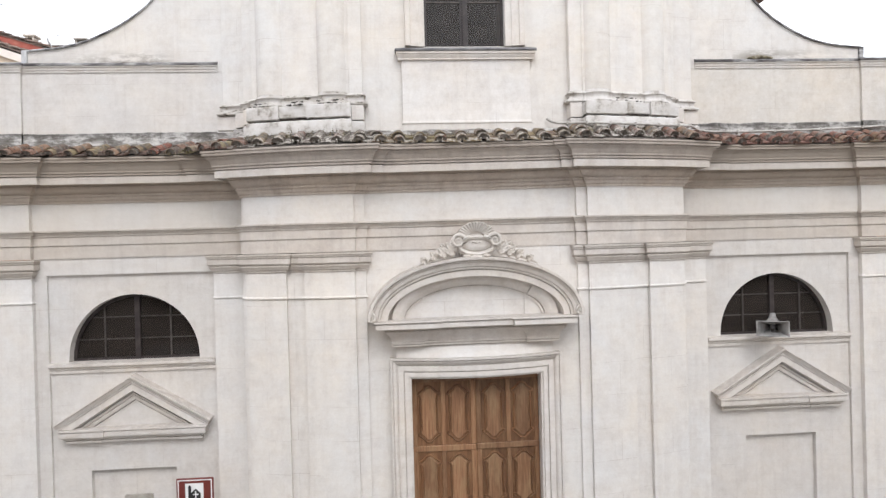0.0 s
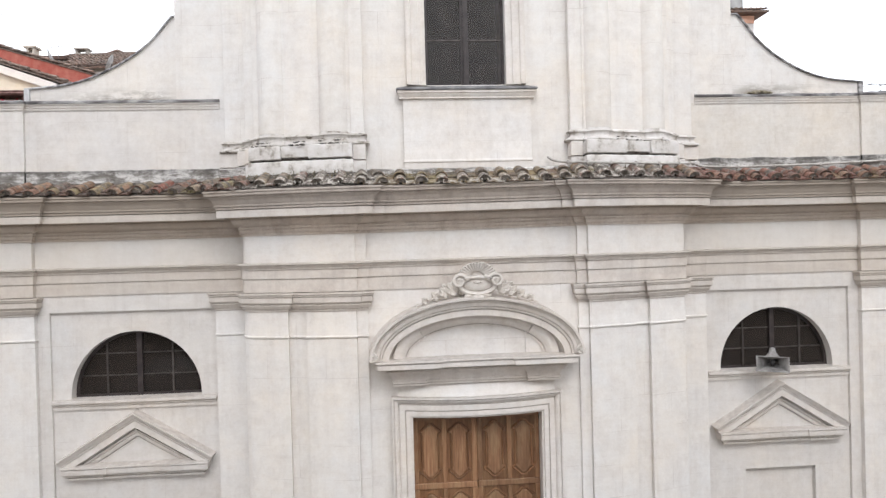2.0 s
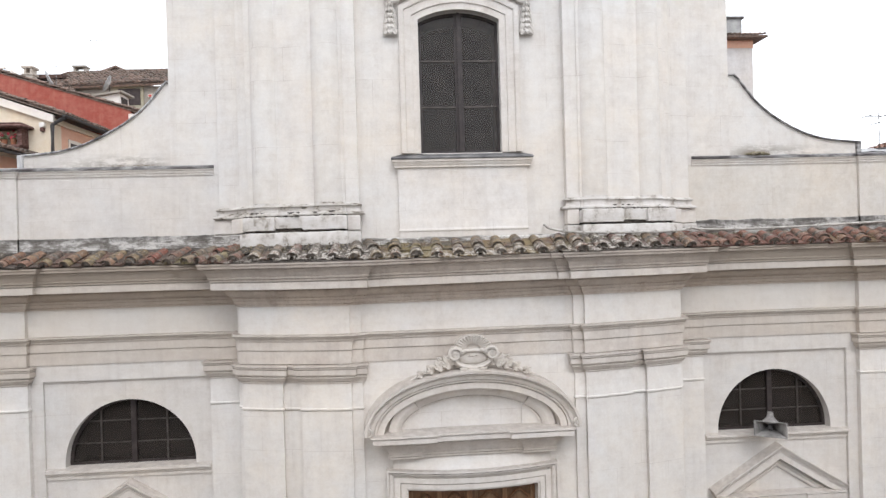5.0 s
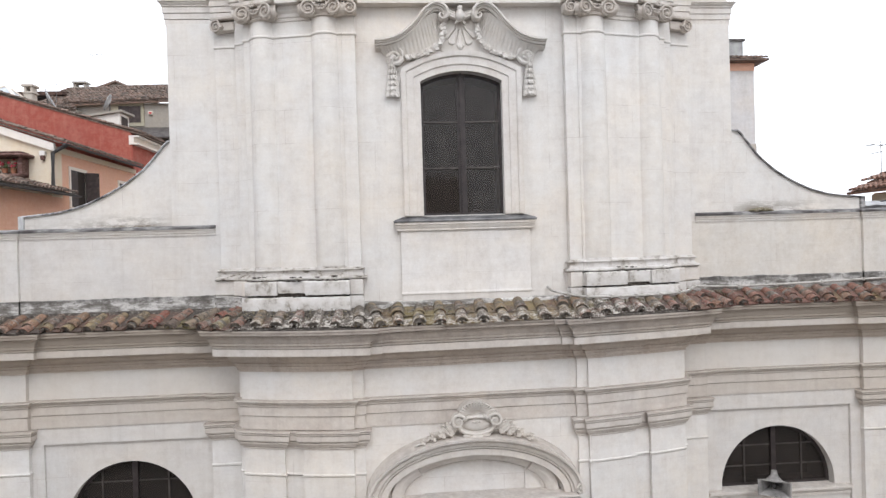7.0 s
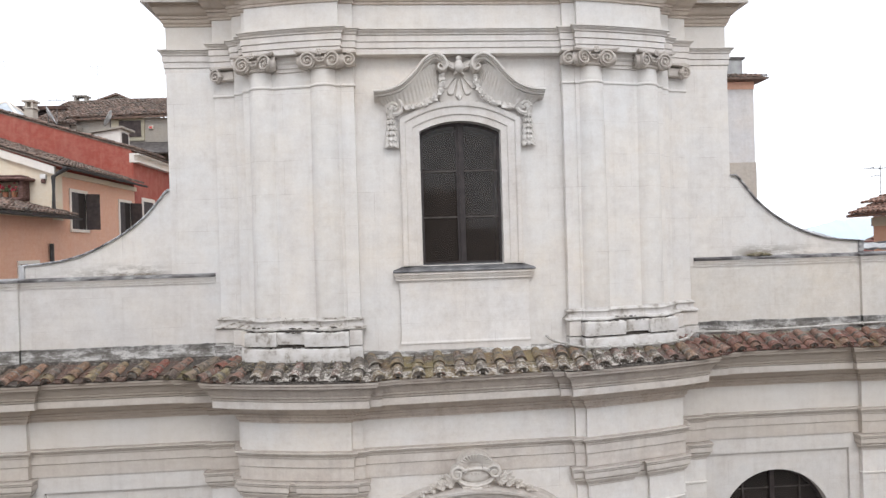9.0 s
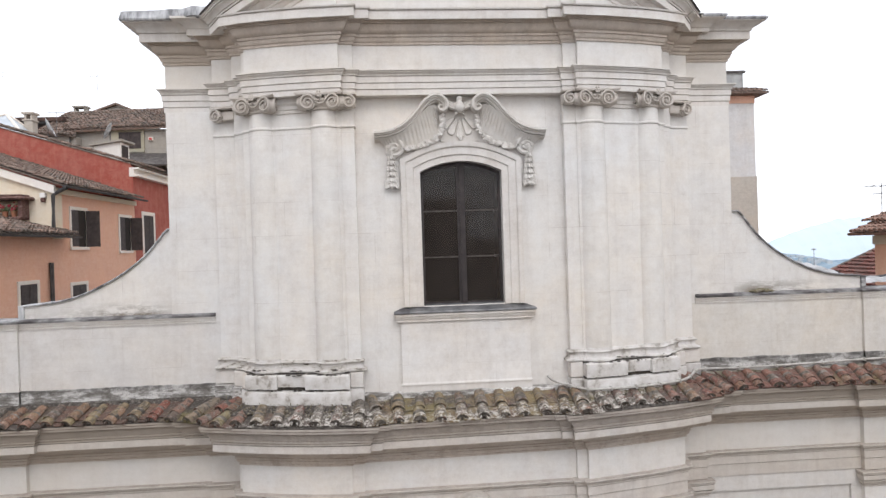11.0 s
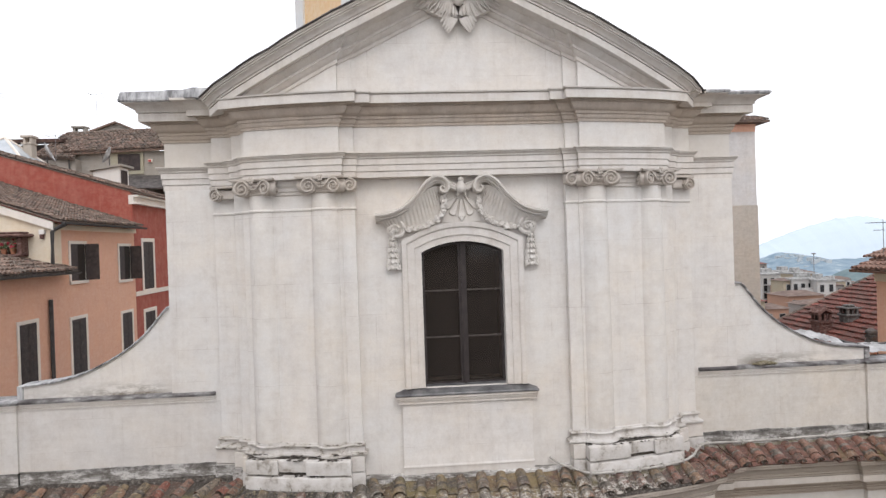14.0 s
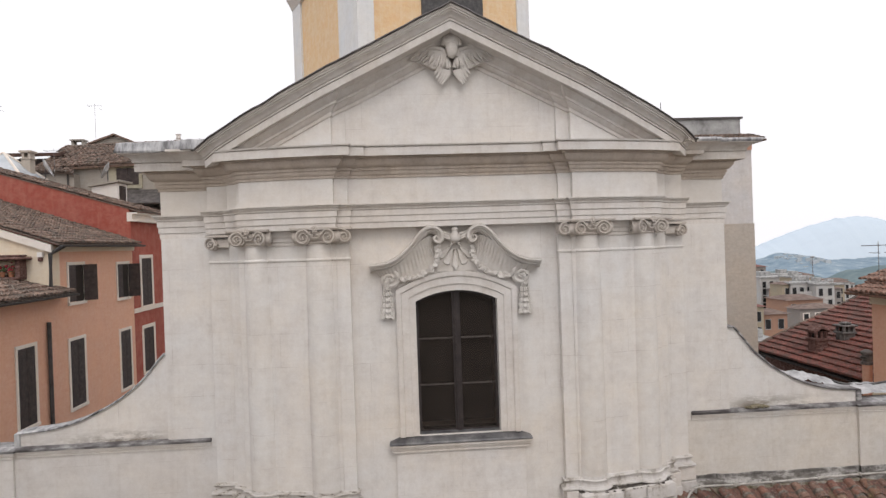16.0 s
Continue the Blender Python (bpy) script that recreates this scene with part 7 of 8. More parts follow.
tiled_slope(bm, (-25.3, 30.9, 19.75), (1, 0, -0.08), (0, 1, 0.46), 12, 14, 0.262, 0.42, 0.10, 0.04, lambda c: -24.95 - (c.y - 31) * 0.06 < c.x < -22.3 - (c.y - 30.9) * 0.46)
tube(bm, [(-25.2, 36, 22.05), (-21.5, 36, 22.2), (-13, 36, 22.28)], 0.14, 6)
hpart("roof", bm, ROOFTILE, back_house, "weathered hipped tile roof", 0, inv3)
bm = bmesh.new()
skin(bm, [[(-26.2, y, 22.7), (-23.4, y, 23.65), (-22.3, y, 23.15), (-22.3, y, 21.4), (-26.2, y, 21.4)] for y in (40, 46)])
hpart("rear_gable", bm, GREYWALL, back_house, "grey rear gable", 0, inv3)
bm = bmesh.new()
skin(bm, [[(-26.5, y, 22.62), (-23.4, y, 23.72), (-21.9, y, 23.05), (-21.9, y, 22.93), (-23.4, y, 23.58), (-26.5, y, 22.5)] for y in (39.7, 46)])
hpart("rear_roof", bm, ROOFTILE, back_house, "brown rear roof", 0, inv3)
bm = bmesh.new()
box(bm, -20.45, -18.3, 31.9, 32.1, 18.5, 20.1)
gw = hpart("window", bm, OLIVE, back_house, "wide window with a dull olive frame", 0, inv3)
# solid panel whose dark colour gives the shade of the open window
bm = bmesh.new()
box(bm, -19.95, -18.5, 31.86, 32.05, 18.75, 19.86)
box(bm, -19.28, -19.2, 31.83, 32.05, 18.75, 19.86)
hpart("pane", bm, SHUTTER, gw, "dark panel for the shaded window opening", 0, inv3)
bm = bmesh.new()
soft_box(bm, -18.0, -17.7, 31.85, 32.05, 19.25, 19.5, 0.02)
hpart("alarm_box", bm, TRIM, back_house, "white and red alarm box", 0, inv3)
bm = bmesh.new()
box(bm, -17.94, -17.76, 31.82, 31.9, 19.3, 19.44)
hpart("alarm_badge", bm, BADGE, back_house, "", 0, inv3)
bm = bmesh.new()
slab(bm, [(-19.2, 29.2, 17.3), (-13.5, 29.2, 17.25), (-13.5, 31.9, 18.35), (-19.2, 31.9, 18.4)], 0.1)
hpart("lean_to_roof", bm, DARKLEAD, back_house, "dark low lean-to roof", 0, inv3)
bm = bmesh.new()
tube(bm, [(-22.75, 31.1, 19.6), (-22.75, 31.1, 17.5)], 0.06, 6)
hpart("downpipe", bm, IRON, back_house, "", 30, inv3)
bm = bmesh.new()
box(bm, -24.9, -23.7, 35.8, 36.6, 21.8, 22.2)
for x in (-24.72, -24.0):
    box(bm, x - 0.08, x + 0.08, 35.9, 36.4, 22.2, 22.5)
box(bm, -24.85, -23.85, 35.75, 36.55, 22.5, 22.6)
hpart("chimney", bm, GREYWALL, back_house, "low rendered chimney with an open cap", 0, inv3)

bm = bmesh.new()
lathe(bm, [(0.15, 21.9), (0.15, 22.50), (0.20, 22.52), (0.20, 22.58), (0.15, 22.60), (0.16, 22.72), (0.23, 22.80), (0.22, 22.84), (0.02, 22.86)], (-17.1, 35.9), 12)
hpart("stove_pipe", bm, WHITEWALL, back_house, "pale stove pipe on the ridge", 40, inv3)

far_left = thing("dark_roofed_house", "house with dark timber eaves and a yellow chimney", "house", (-31, 33, 0))
inv4 = Matrix.Translation((31, -33, 0))
bm = bmesh.new()
box(bm, -45, -25.3, 34.2, 44, -2, 21.0)
# the wall's shade is put in by the near-black shutter colour
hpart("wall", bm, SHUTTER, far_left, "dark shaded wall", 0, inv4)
bm = bmesh.new()
slab(bm, [(-46, 33.2, 21.35), (-24.3, 33.2, 21.25), (-24, 40, 22.3), (-46, 40, 22.3)], 0.25)
hpart("roof", bm, DARKTIMBER, far_left, "dark roof edge", 0, inv4)
bm = bmesh.new()
soft_box(bm, -25.05, -24.5, 30.0, 30.6, 17, 20.35, 0.02)
soft_box(bm, -25.12, -24.43, 29.93, 30.67, 20.35, 20.45, 0.02)
for x in (-25.0, -24.62):
    box(bm, x, x + 0.13, 30.0, 30.55, 20.45, 20.78)
soft_box(bm, -25.15, -24.40, 29.9, 30.7, 20.78, 20.92, 0.02)
hpart("chimney", bm, GREYWALL2, far_left, "yellowish chimney with a cap", 0, inv4)
apex = (-25.85, 29.6, 20.72)
base = [(-29.5, 28.2, 19.1), (-24.1, 28.2, 19.1), (-24.1, 31.2, 19.1), (-29.5, 31.2, 19.1)]
bm = bmesh.new()
skin(bm, [[(x, y, 18.2) for x, y, z in base], base, [(apex[0] - 0.05 * (k in (0, 3)), apex[1], apex[2]) for k in range(4)]])
sky_light = hpart("skylight", bm, SKYGLASS, far_left, "pale glazed skylight", 0, inv4)
for q in base:
    bm = bmesh.new()
    tube(bm, [q, apex], 0.09, 6)
    part("skylight_bar", (bmesh.ops.transform(bm, matrix=inv4, verts=bm.verts[:]), bm)[1], TRIM, sky_light)


def dish(at, r, turn):
    d = thing("satellite_dish", "grey satellite dish on a short pole", "dish", at, "satellite dishes")
    bm = bmesh.new()
    m = Matrix.Translation((0, 0, 0.5)) @ Matrix.Rotation(radians(turn), 4, "Z") @ Matrix.Rotation(radians(65), 4, "X")
    tmp = bmesh.new()
    lathe(tmp, [(0.01, 0.0), (r * 0.5, r * 0.06), (r, r * 0.25), (r, r * 0.28), (r * 0.5, r * 0.1), (0.012, 0.03)], (0, 0), 20)
    join(bm, tmp, m)
    part("reflector", bm, PALESHEET, d, smooth=40)
    bm = bmesh.new()
    tube(bm, [(0, 0, -0.6), (0, 0, 0.5)], 0.03, 6)
    tube(bm, [m @ Vector((0, -r * 0.9, 0.1)), m @ Vector((0, 0, r * 0.9))], 0.015, 5)
    part("pole", bm, IRON, d)


dish((-22.5, 28.0, 18.95), 0.62, 108)
dish((-19.0, 28.4, 18.75), 0.55, -74)


def aerial(at, h, bars, label="thin television aerial on a roof"):
    a = thing("aerial", label, "aerial", at, "aerials")
    bm = bmesh.new()
    tube(bm, [(0, 0, 0), (0, 0, h)], 0.014, 5)
    part("mast", bm, LEAD, a)
    bm = bmesh.new()
    for k in range(bars):
        z = h - 0.15 - 0.3 * (k % 2)
        tube(bm, [(-0.5 + k * 1.0 / max(1, bars - 1), -0.3, z), (-0.5 + k * 1.0 / max(1, bars - 1), 0.3, z)], 0.012, 4)
    tube(bm, [(-0.55, 0, h - 0.15), (0.55, 0, h - 0.15)], 0.014, 4)
    part("rods", bm, IRON, a)


aerial((-30.2, 36.0, 21.7), 3.6, 4)
aerial((-25.8, 42.0, 22.0), 4.6, 2)
aerial((-23.0, 30.0, 18.6), 2.4, 1)

# tall rendered building behind the right shoulder
tall = thing("tall_building", "tall bare rendered building with a tiled eave", "building", (13, 22, 0))
inv5 = Matrix.Translation((-13, -22, 0))
bm = bmesh.new()
box(bm, 8.5, 17.0, 18.5, 27, -1, 18.5)
hpart("wall", bm, TOWERWALL, tall, "bare patched cement wall", 0, inv5)
bm = bmesh.new()
box(bm, 8.5, 16.85, 19.2, 27, 18.5, 19.95)
hpart("attic", bm, STAINEDGREY, tall, "stained grey cement attic", 0, inv5)
bm = bmesh.new()
box(bm, 8.5, 17.02, 18.47, 19, 18.22, 18.6)
hpart("upper_band", bm, ORANGE, tall, "orange painted band under the eave", 0, inv5)
bm = bmesh.new()
box(bm, 8.5, 17.03, 18.46, 19, -1, 14.5)
hpart("lower_render", bm, GREYWALL2, tall, "darker patched render below", 0, inv5)
bm = bmesh.new()
box(bm, 8.5, 9, 18.6, 19, 17, 17.5)
hpart("inner_band", bm, ORANGE, tall, "orange painted band under the eave", 0, inv5)
bm = bmesh.new()
skin(bm, [[(8.0, 17.95, 18.62), (17.5, 17.95, 18.62), (17.5, 28, 18.62), (8.0, 28, 18.62)], [(8.0, 17.95, 18.70), (17.5, 17.95, 18.70), (17.5, 28, 18.70), (8.0, 28, 18.72)], [(8.4, 19.1, 19.15), (16.9, 19.1, 19.15), (16.9, 27, 19.15), (8.4, 27, 19.15)]])
tiled_slope(bm, (8.0, 17.95, 18.70), (1, 0, 0), (0, 1, 0.33), 36, 3, 0.262, 0.45)
hpart("eave", bm, ROOFTILE, tall, "projecting tiled eave", 0, inv5)
bm = bmesh.new()
box(bm, 8.4, 16.95, 19.1, 27, 19.95, 20.05)
hpart("coping", bm, DARKLEAD, tall, "", 0, inv5)
for x in (11.9, 12.9):
    bm = bmesh.new()
    tube(bm, [(x, 19.8, 20.0), (x, 19.8, 21.0)], 0.02, 5)
    hpart("rod", bm, IRON, tall, "", 30, inv5)

# low house with a red pantile roof beyond the right aisle
low = thing("red_roofed_house", "low house with a red pantile roof and two chimneys", "house", (23, 19, 0))
inv6 = Matrix.Translation((-23, -19, 0))
EX, EZ, RS = 19.3, 7.2, 0.41
bm = bmesh.new()
box(bm, EX + 0.5, 34, 6, 22.5, -2, 7.2)
# dark brick tones put in the shade that lies under the eave
hpart("wall", bm, OLDBRICK, low, "brick wall coloured dark for the shade of its eave", 0, inv6)
bm = bmesh.new()
slab(bm, [(EX, 5, EZ), (EX + 9, 5, EZ + RS * 9), (EX + 9, 22.8, EZ + RS * 9), (EX, 22.8, EZ)], 0.12)
hpart("roof", bm, SHUTTER, low, "", 0, inv6)
roof_tiles = bmesh.new()
tiled_slope(roof_tiles, (EX - 0.1, 8.6, EZ + 0.06), (0, 1, 0), (1, 0, RS), 54, 20, 0.262, 0.46, 0.15, 0.035, None, 0.085)
tm2 = hpart("roof_tiles", roof_tiles, REDTILE, low, "rows of red pantiles", 0, inv6)
tm2["kind"] = "stuff"
bm = bmesh.new()
for k in range(24):
    u = k * 0.42
    p0 = Vector((EX - 0.15 + u * 0.9, 22.72, EZ + 0.12 + u * 0.9 * RS))
    tube(bm, [p0, p0 + Vector((0.42, 0, 0.42 * RS + 0.03))], random.uniform(0.15, 0.18), 7)
hpart("verge_tiles", bm, ROOFTILE, low, "row of round tiles along the verge", 40, inv6)
bm = bmesh.new()
skin(bm, [[(EX - 0.12 + 0.08 * math.cos(q), y, EZ - 0.02 + 0.08 * math.sin(q)) for q in [math.pi * (1 + k / 6) for k in range(7)]] for y in (8.0, 22.6)])
hpart("gutter", bm, IRON, low, "", 30, inv6)


def chimney(x, y, w, h, material, label, pitched):
    z = EZ + (x - EX) * RS - 0.25
    bm = bmesh.new()
    soft_box(bm, x - w / 2, x + w / 2, y - w / 2, y + w / 2, z, z + h * 0.62, 0.02)
    soft_box(bm, x - w / 2 - 0.07, x + w / 2 + 0.07, y - w / 2 - 0.07, y + w / 2 + 0.07, z + h * 0.58, z + h * 0.66, 0.02)
    n = 3
    for i in range(n):
        for j in (-1, 1):
            px = x - w / 2 + 0.06 + (w - 0.12) * i / (n - 1)
            box(bm, px - 0.06, px + 0.06, y + j * (w / 2 - 0.06) - 0.06, y + j * (w / 2 - 0.06) + 0.06, z + h * 0.66, z + h * 0.86)
    c = hpart("chimney", bm, material, low, label, 0, inv6)
    bm = bmesh.new()
    e = w / 2 + 0.1
    top = z + h * 0.86
    if pitched:
        skin(bm, [[(x - e, yy, top), (x, yy, top + 0.26), (x + e, yy, top), (x + e, yy, top - 0.06), (x, yy, top + 0.18), (x - e, yy, top - 0.06)] for yy in (y - e, y + e)])
        for j in range(5):
            tube(bm, [(x - e, y - e + 0.1 + j * (2 * e - 0.2) / 4, top + 0.02), (x, y - e + 0.1 + j * (2 * e - 0.2) / 4, top + 0.28), (x + e, y - e + 0.1 + j * (2 * e - 0.2) / 4, top + 0.02)], 0.075, 6)
    else:
        soft_box(bm, x - e, x + e, y - e, y + e, top, top + 0.08, 0.02)
        soft_box(bm, x - w / 3, x + w / 3, y - w / 3, y + w / 3, top + 0.08, top + 0.2, 0.03)
    hpart("chimney_cap", bm, OLDBRICK if pitched else SOOTED, c, "", 0, inv6)
    # near-black block inside the cap paints in the dark of the flue
    bm = bmesh.new()
    box(bm, x - w / 2 + 0.13, x + w / 2 - 0.13, y - w / 2 + 0.13, y + w / 2 - 0.13, z + h * 0.6, top + 0.01)
    hpart("flue_opening", bm, DARKROOM, c, "", 0, inv6)


chimney(20.3, 18.6, 0.66, 1.75, OLDBRICK, "old dark brick chimney with a pitched tile cap", True)
chimney(21.65, 18.4, 0.62, 1.35, SOOTED, "sooted grey chimney with small openings", False)
bm = bmesh.new()
lathe(bm, [(0.19, 6.9), (0.19, 8.25), (0.2, 8.27)], (18.62, 13.0), 14)
flue = hpart("flue", bm, ORANGE, low, "round orange flue with a dark ribbed cowl", 40, inv6)
bm = bmesh.new()
lathe(bm, [(0.2, 8.25), (0.25, 8.28), (0.25, 8.38), (0.19, 8.40), (0.19, 8.48), (0.25, 8.50), (0.25, 8.60), (0.19, 8.62), (0.19, 8.68), (0.25, 8.70), (0.23, 8.80), (0.1, 8.88), (0.01, 8.9)], (18.62, 13.0), 14)
hpart("cowl", bm, SOOTED, flue, "", 30, inv6)

# orange house at the edge, with two tiled eaves
side = thing("apricot_house", "apricot house with broad tiled eaves", "house", (20, 13, 0))
inv7 = Matrix.Translation((-20, -13, 0))
bm = bmesh.new()
box(bm, 17.8, 26, 8.0, 11.6, -1, 11.4)
box(bm, 18.3, 26, 8.2, 11.4, 11.4, 12.1)
hpart("wall", bm, ORANGE, side, "apricot limewashed wall", 0, inv7)
bm = bmesh.new()
box(bm, 17.75, 26, 7.95, 11.65, 11.0, 11.35)
box(bm, 17.75, 26, 7.95, 11.63, 7.3, 7.55)
hpart("string_course", bm, CREAM, side, "", 0, inv7)
for ox, oz, oy in ((16.95, 11.47, 7.4), (17.82, 11.88, 7.8)):
    bm = bmesh.new()
    slab(bm, [(ox, oy, oz), (26, oy, oz + 2.8), (26, 12.0, oz + 2.8), (ox, 12.0, oz)], 0.10)
    tiled_slope(bm, (ox, oy, oz + 0.04), (0, 1, 0), (1, 0, 0.31), 17, 6, 0.262, 0.42, 0.10)
    hpart("eave", bm, WARMTILE, side, "overhanging eave of clay tiles", 0, inv7)
aerial((18.15, 11.6, 11.98), 1.5, 4)

# ---- town and hills in the distance ----
TOWN = [plaster("town_wall_grey", (0.27, 0.245, 0.23), (0.18, 0.16, 0.145), 0.5, 0.5), plaster("town_wall_cream", (0.36, 0.31, 0.23), (0.26, 0.22, 0.17), 0.5, 0.5), plaster("town_wall_white", (0.46, 0.455, 0.45), (0.27, 0.26, 0.25), 0.6, 0.6), plaster("town_wall_pink", (0.35, 0.205, 0.145), (0.24, 0.15, 0.11), 0.5, 0.5)]


TOWNROOF = mottled("brown_town_roofs", [(0.10, 0.07, 0.06), (0.155, 0.11, 0.092), (0.21, 0.155, 0.13)], 0.8, 0.95)


def town_house(x, y, w, d, top, material, storeys, bays, flat, label, h=3.1, roofing=None, framed=False):
    roofing = roofing or TOWNROOF
    b = thing("town_house", label, "house", (x, y, 0), "houses of the town below")
    bm = bmesh.new()
    box(bm, -w / 2, w / 2, 0, d, land(x, y) - 2, top)
    part("wall", bm, material, b, smooth=0)
    inset = min(2.0, w * 0.3)
    bm = bmesh.new()
    if flat:
        box(bm, -w / 2 - 0.3, w / 2 + 0.3, -0.3, d + 0.3, top, top + 0.35)
        box(bm, -w / 6, w / 5, d * 0.5, d * 0.8, top + 0.35, top + 1.5)
        part("flat_roof", bm, STAINEDGREY, b, smooth=0)
    else:
        skin(bm, [[(-w / 2 - 0.5, -0.5, top), (w / 2 + 0.5, -0.5, top), (w / 2 + 0.5, d + 0.5, top), (-w / 2 - 0.5, d + 0.5, top)], [(-w / 2 + inset, d * 0.45, top + d * 0.11), (w / 2 - inset, d * 0.45, top + d * 0.11), (w / 2 - inset, d * 0.55, top + d * 0.11), (-w / 2 + inset, d * 0.55, top + d * 0.11)]])
        part("roof", bm, roofing, b, smooth=0)
    for i in range(storeys):
        for k in range(bays):
            cx = -w / 2 + w * (k + 0.5) / bays
            z = top - 0.9 - 1.6 - i * h
            bm = bmesh.new()
            if framed:
                box(bm, cx - 0.65, cx + 0.65, -0.07, 0.1, z - 0.15, z + 1.75)
            else:
                box(bm, cx - 0.52, cx + 0.52, -0.07, 0.1, z - 0.12, z + 1.65)
            win = part("window", bm, TRIM if framed else STAINEDGREY, b, smooth=0)
            bm = bmesh.new()
            box(bm, cx - 0.45, cx + 0.45, -0.10, 0.08, z, z + 1.6)
            part("pane", bm, GLASSDARK, win, smooth=0)
        if flat and storeys > 2:
            bm = bmesh.new()
            zz = top - 2.7 - i * h
            box(bm, -w * 0.32, w * 0.30, -1.1, 0, zz - 0.15, zz)
            box(bm, -w * 0.32, w * 0.30, -1.1, -1.0, zz, zz + 0.9)
            part("balcony", bm, TOWN[2], b, smooth=0)


town_house(109.6, 180, 10.0, 8, 3.5, TOWN[0], 5, 4, False, "tall town house with a red roof", 3.1, REDTILE)
town_house(99.0, 150, 8.0, 9, 2.0, TOWN[2], 4, 4, True, "pale flats with long balconies", 1.9)
town_house(95.0, 130, 9.0, 5, 1.9, TOWN[2], 3, 5, True, "white town house with a row of dark windows", 2.4)
town_house(99.5, 139, 4.6, 6, 2.6, TOWN[1], 1, 2, True, "cream roof storey among roofs")
town_house(116.5, 170, 6.0, 8, 1.2, TOWN[0], 4, 3, True, "grey flats behind the roofs", 2.6)
town_house(126.0, 180, 9.0, 8, 0.2, TOWN[1], 3, 4, False, "cream town house with a brown roof", 2.6)
town_house(112.0, 152, 9.0, 8, 0.0, TOWN[3], 2, 3, False, "brown-roofed town house on the slope")
town_house(77.6, 100, 9.4, 4, -0.3, TOWN[0], 2, 4, False, "grey town house with white-framed windows", 3.2, None, True)
town_house(57.0, 90, 5.9, 7, 1.7, TOWN[1], 2, 3, False, "pale yellow town house with a red roof", 2.6, REDTILE)
town_house(62.4, 91, 4.6, 6, 0.2, TOWN[3], 1, 2, False, "terracotta town house with a tiled roof")
town_house(48.6, 70, 3.6, 5, -0.9, TOWN[2], 1, 2, True, "low house with a pale flat roof")
town_house(86, 118, 8.0, 8, -0.6, TOWN[3], 1, 3, False, "pink town house among roofs")
town_house(84, 108, 6.0, 7, -1.4, TOWN[1], 1, 3, False, "cream town house among roofs")
for k in range(30):
    yy = 128 + 3.4 * k + random.uniform(-2, 2)
    xx = yy * random.uniform(0.63, 0.76) + 4
    town_house(xx, yy, random.uniform(3, 6.5), 5, 14 - random.uniform(0.082, 0.102) * (yy + 12.6), random.choice(TOWN), 2, random.choice((2, 3)), random.random() < 0.4, random.choice(["small pale house among the roofs", "narrow town house with shuttered windows"]), 2.6)
for k in range(30):
    yy = 195 + 4.5 * k + random.uniform(-5, 5)
    xx = yy * random.uniform(0.60, 0.77)
    town_house(xx, yy, random.uniform(6, 11), 8, 14 - 0.0745 * (yy + 12.6) - random.uniform(1.5, 5.0), random.choice(TOWN), 2, 3, random.random() < 0.35, random.choice(["small pale house in the distance", "small distant house with a tiled roof"]), 2.6)

# street lamp pole in the town
bm = bmesh.new()
tube(bm, [(0, 0, -14), (0, 0, 9.4)], 0.085, 6)
lathe(bm, [(0.1, 9.4), (0.55, 9.5), (0.55, 9.75), (0.1, 9.85)], (0, 0), 10)
ob = part("floodlight_mast", bm, LEAD, None)
ob.location = (109.7, 150, -2.4)
tagged(ob, "tall thin floodlight mast above the roofs", "mast")


def ridge(name, label, material, y, x0, x1, n, height, base, deep, seed, rough):
    """A long hill with an uneven skyline."""
    bm = bmesh.new()
    rows = []
    for j in range(25):
        u = j / 24
        row = []
        for i in range(n + 1):
            x = x0 + (x1 - x0) * i / n
            h = height(x) + rough * noise.fractal(Vector((x * 0.02 + seed, seed, seed)), 0.9, 2.0, 6)
            z = base + (h - base) * math.sin(u * math.pi / 2) + 2.0 * rough * (1 - u) * u * noise.fractal(Vector((x * 14.0 / (x1 - x0) + seed, u * 5.0, seed)), 0.9, 2.0, 6)
            row.append(bm.verts.new((x, y + deep * u, z)))
        rows.append(row)
    for a, b in zip(rows, rows[1:]):
        for i in range(n):
            bm.faces.new((a[i], a[i + 1], b[i + 1], b[i]))
    return tagged(part(name, bm, material, None, smooth=0), label, "hill", kind="structure")


def hazed_land_mat(name, tones, scale):
    """Distant land with the pale haze of the air mixed into its base colour."""
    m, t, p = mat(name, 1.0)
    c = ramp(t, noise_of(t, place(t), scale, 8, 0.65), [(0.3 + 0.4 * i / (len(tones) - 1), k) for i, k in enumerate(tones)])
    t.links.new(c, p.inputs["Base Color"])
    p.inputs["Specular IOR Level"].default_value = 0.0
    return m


# blue-grey haze of the air is painted into these tones
FARHILL = hazed_land_mat("haze_tinted_hill", [(0.145, 0.21, 0.265), (0.20, 0.27, 0.33), (0.25, 0.32, 0.375), (0.40, 0.455, 0.49)], 0.04)
MOUNTAIN = hazed_land_mat("haze_tinted_mountain", [(0.50, 0.595, 0.68), (0.53, 0.615, 0.695), (0.55, 0.635, 0.71)], 0.002)
HAMLET = hazed_land_mat("haze_tinted_house_fronts", [(0.36, 0.40, 0.43), (0.48, 0.51, 0.53)], 0.3)
MIDHILL = hazed_land_mat("haze_tinted_slope", [(0.10, 0.145, 0.16), (0.15, 0.20, 0.215), (0.20, 0.25, 0.255)], 0.05)
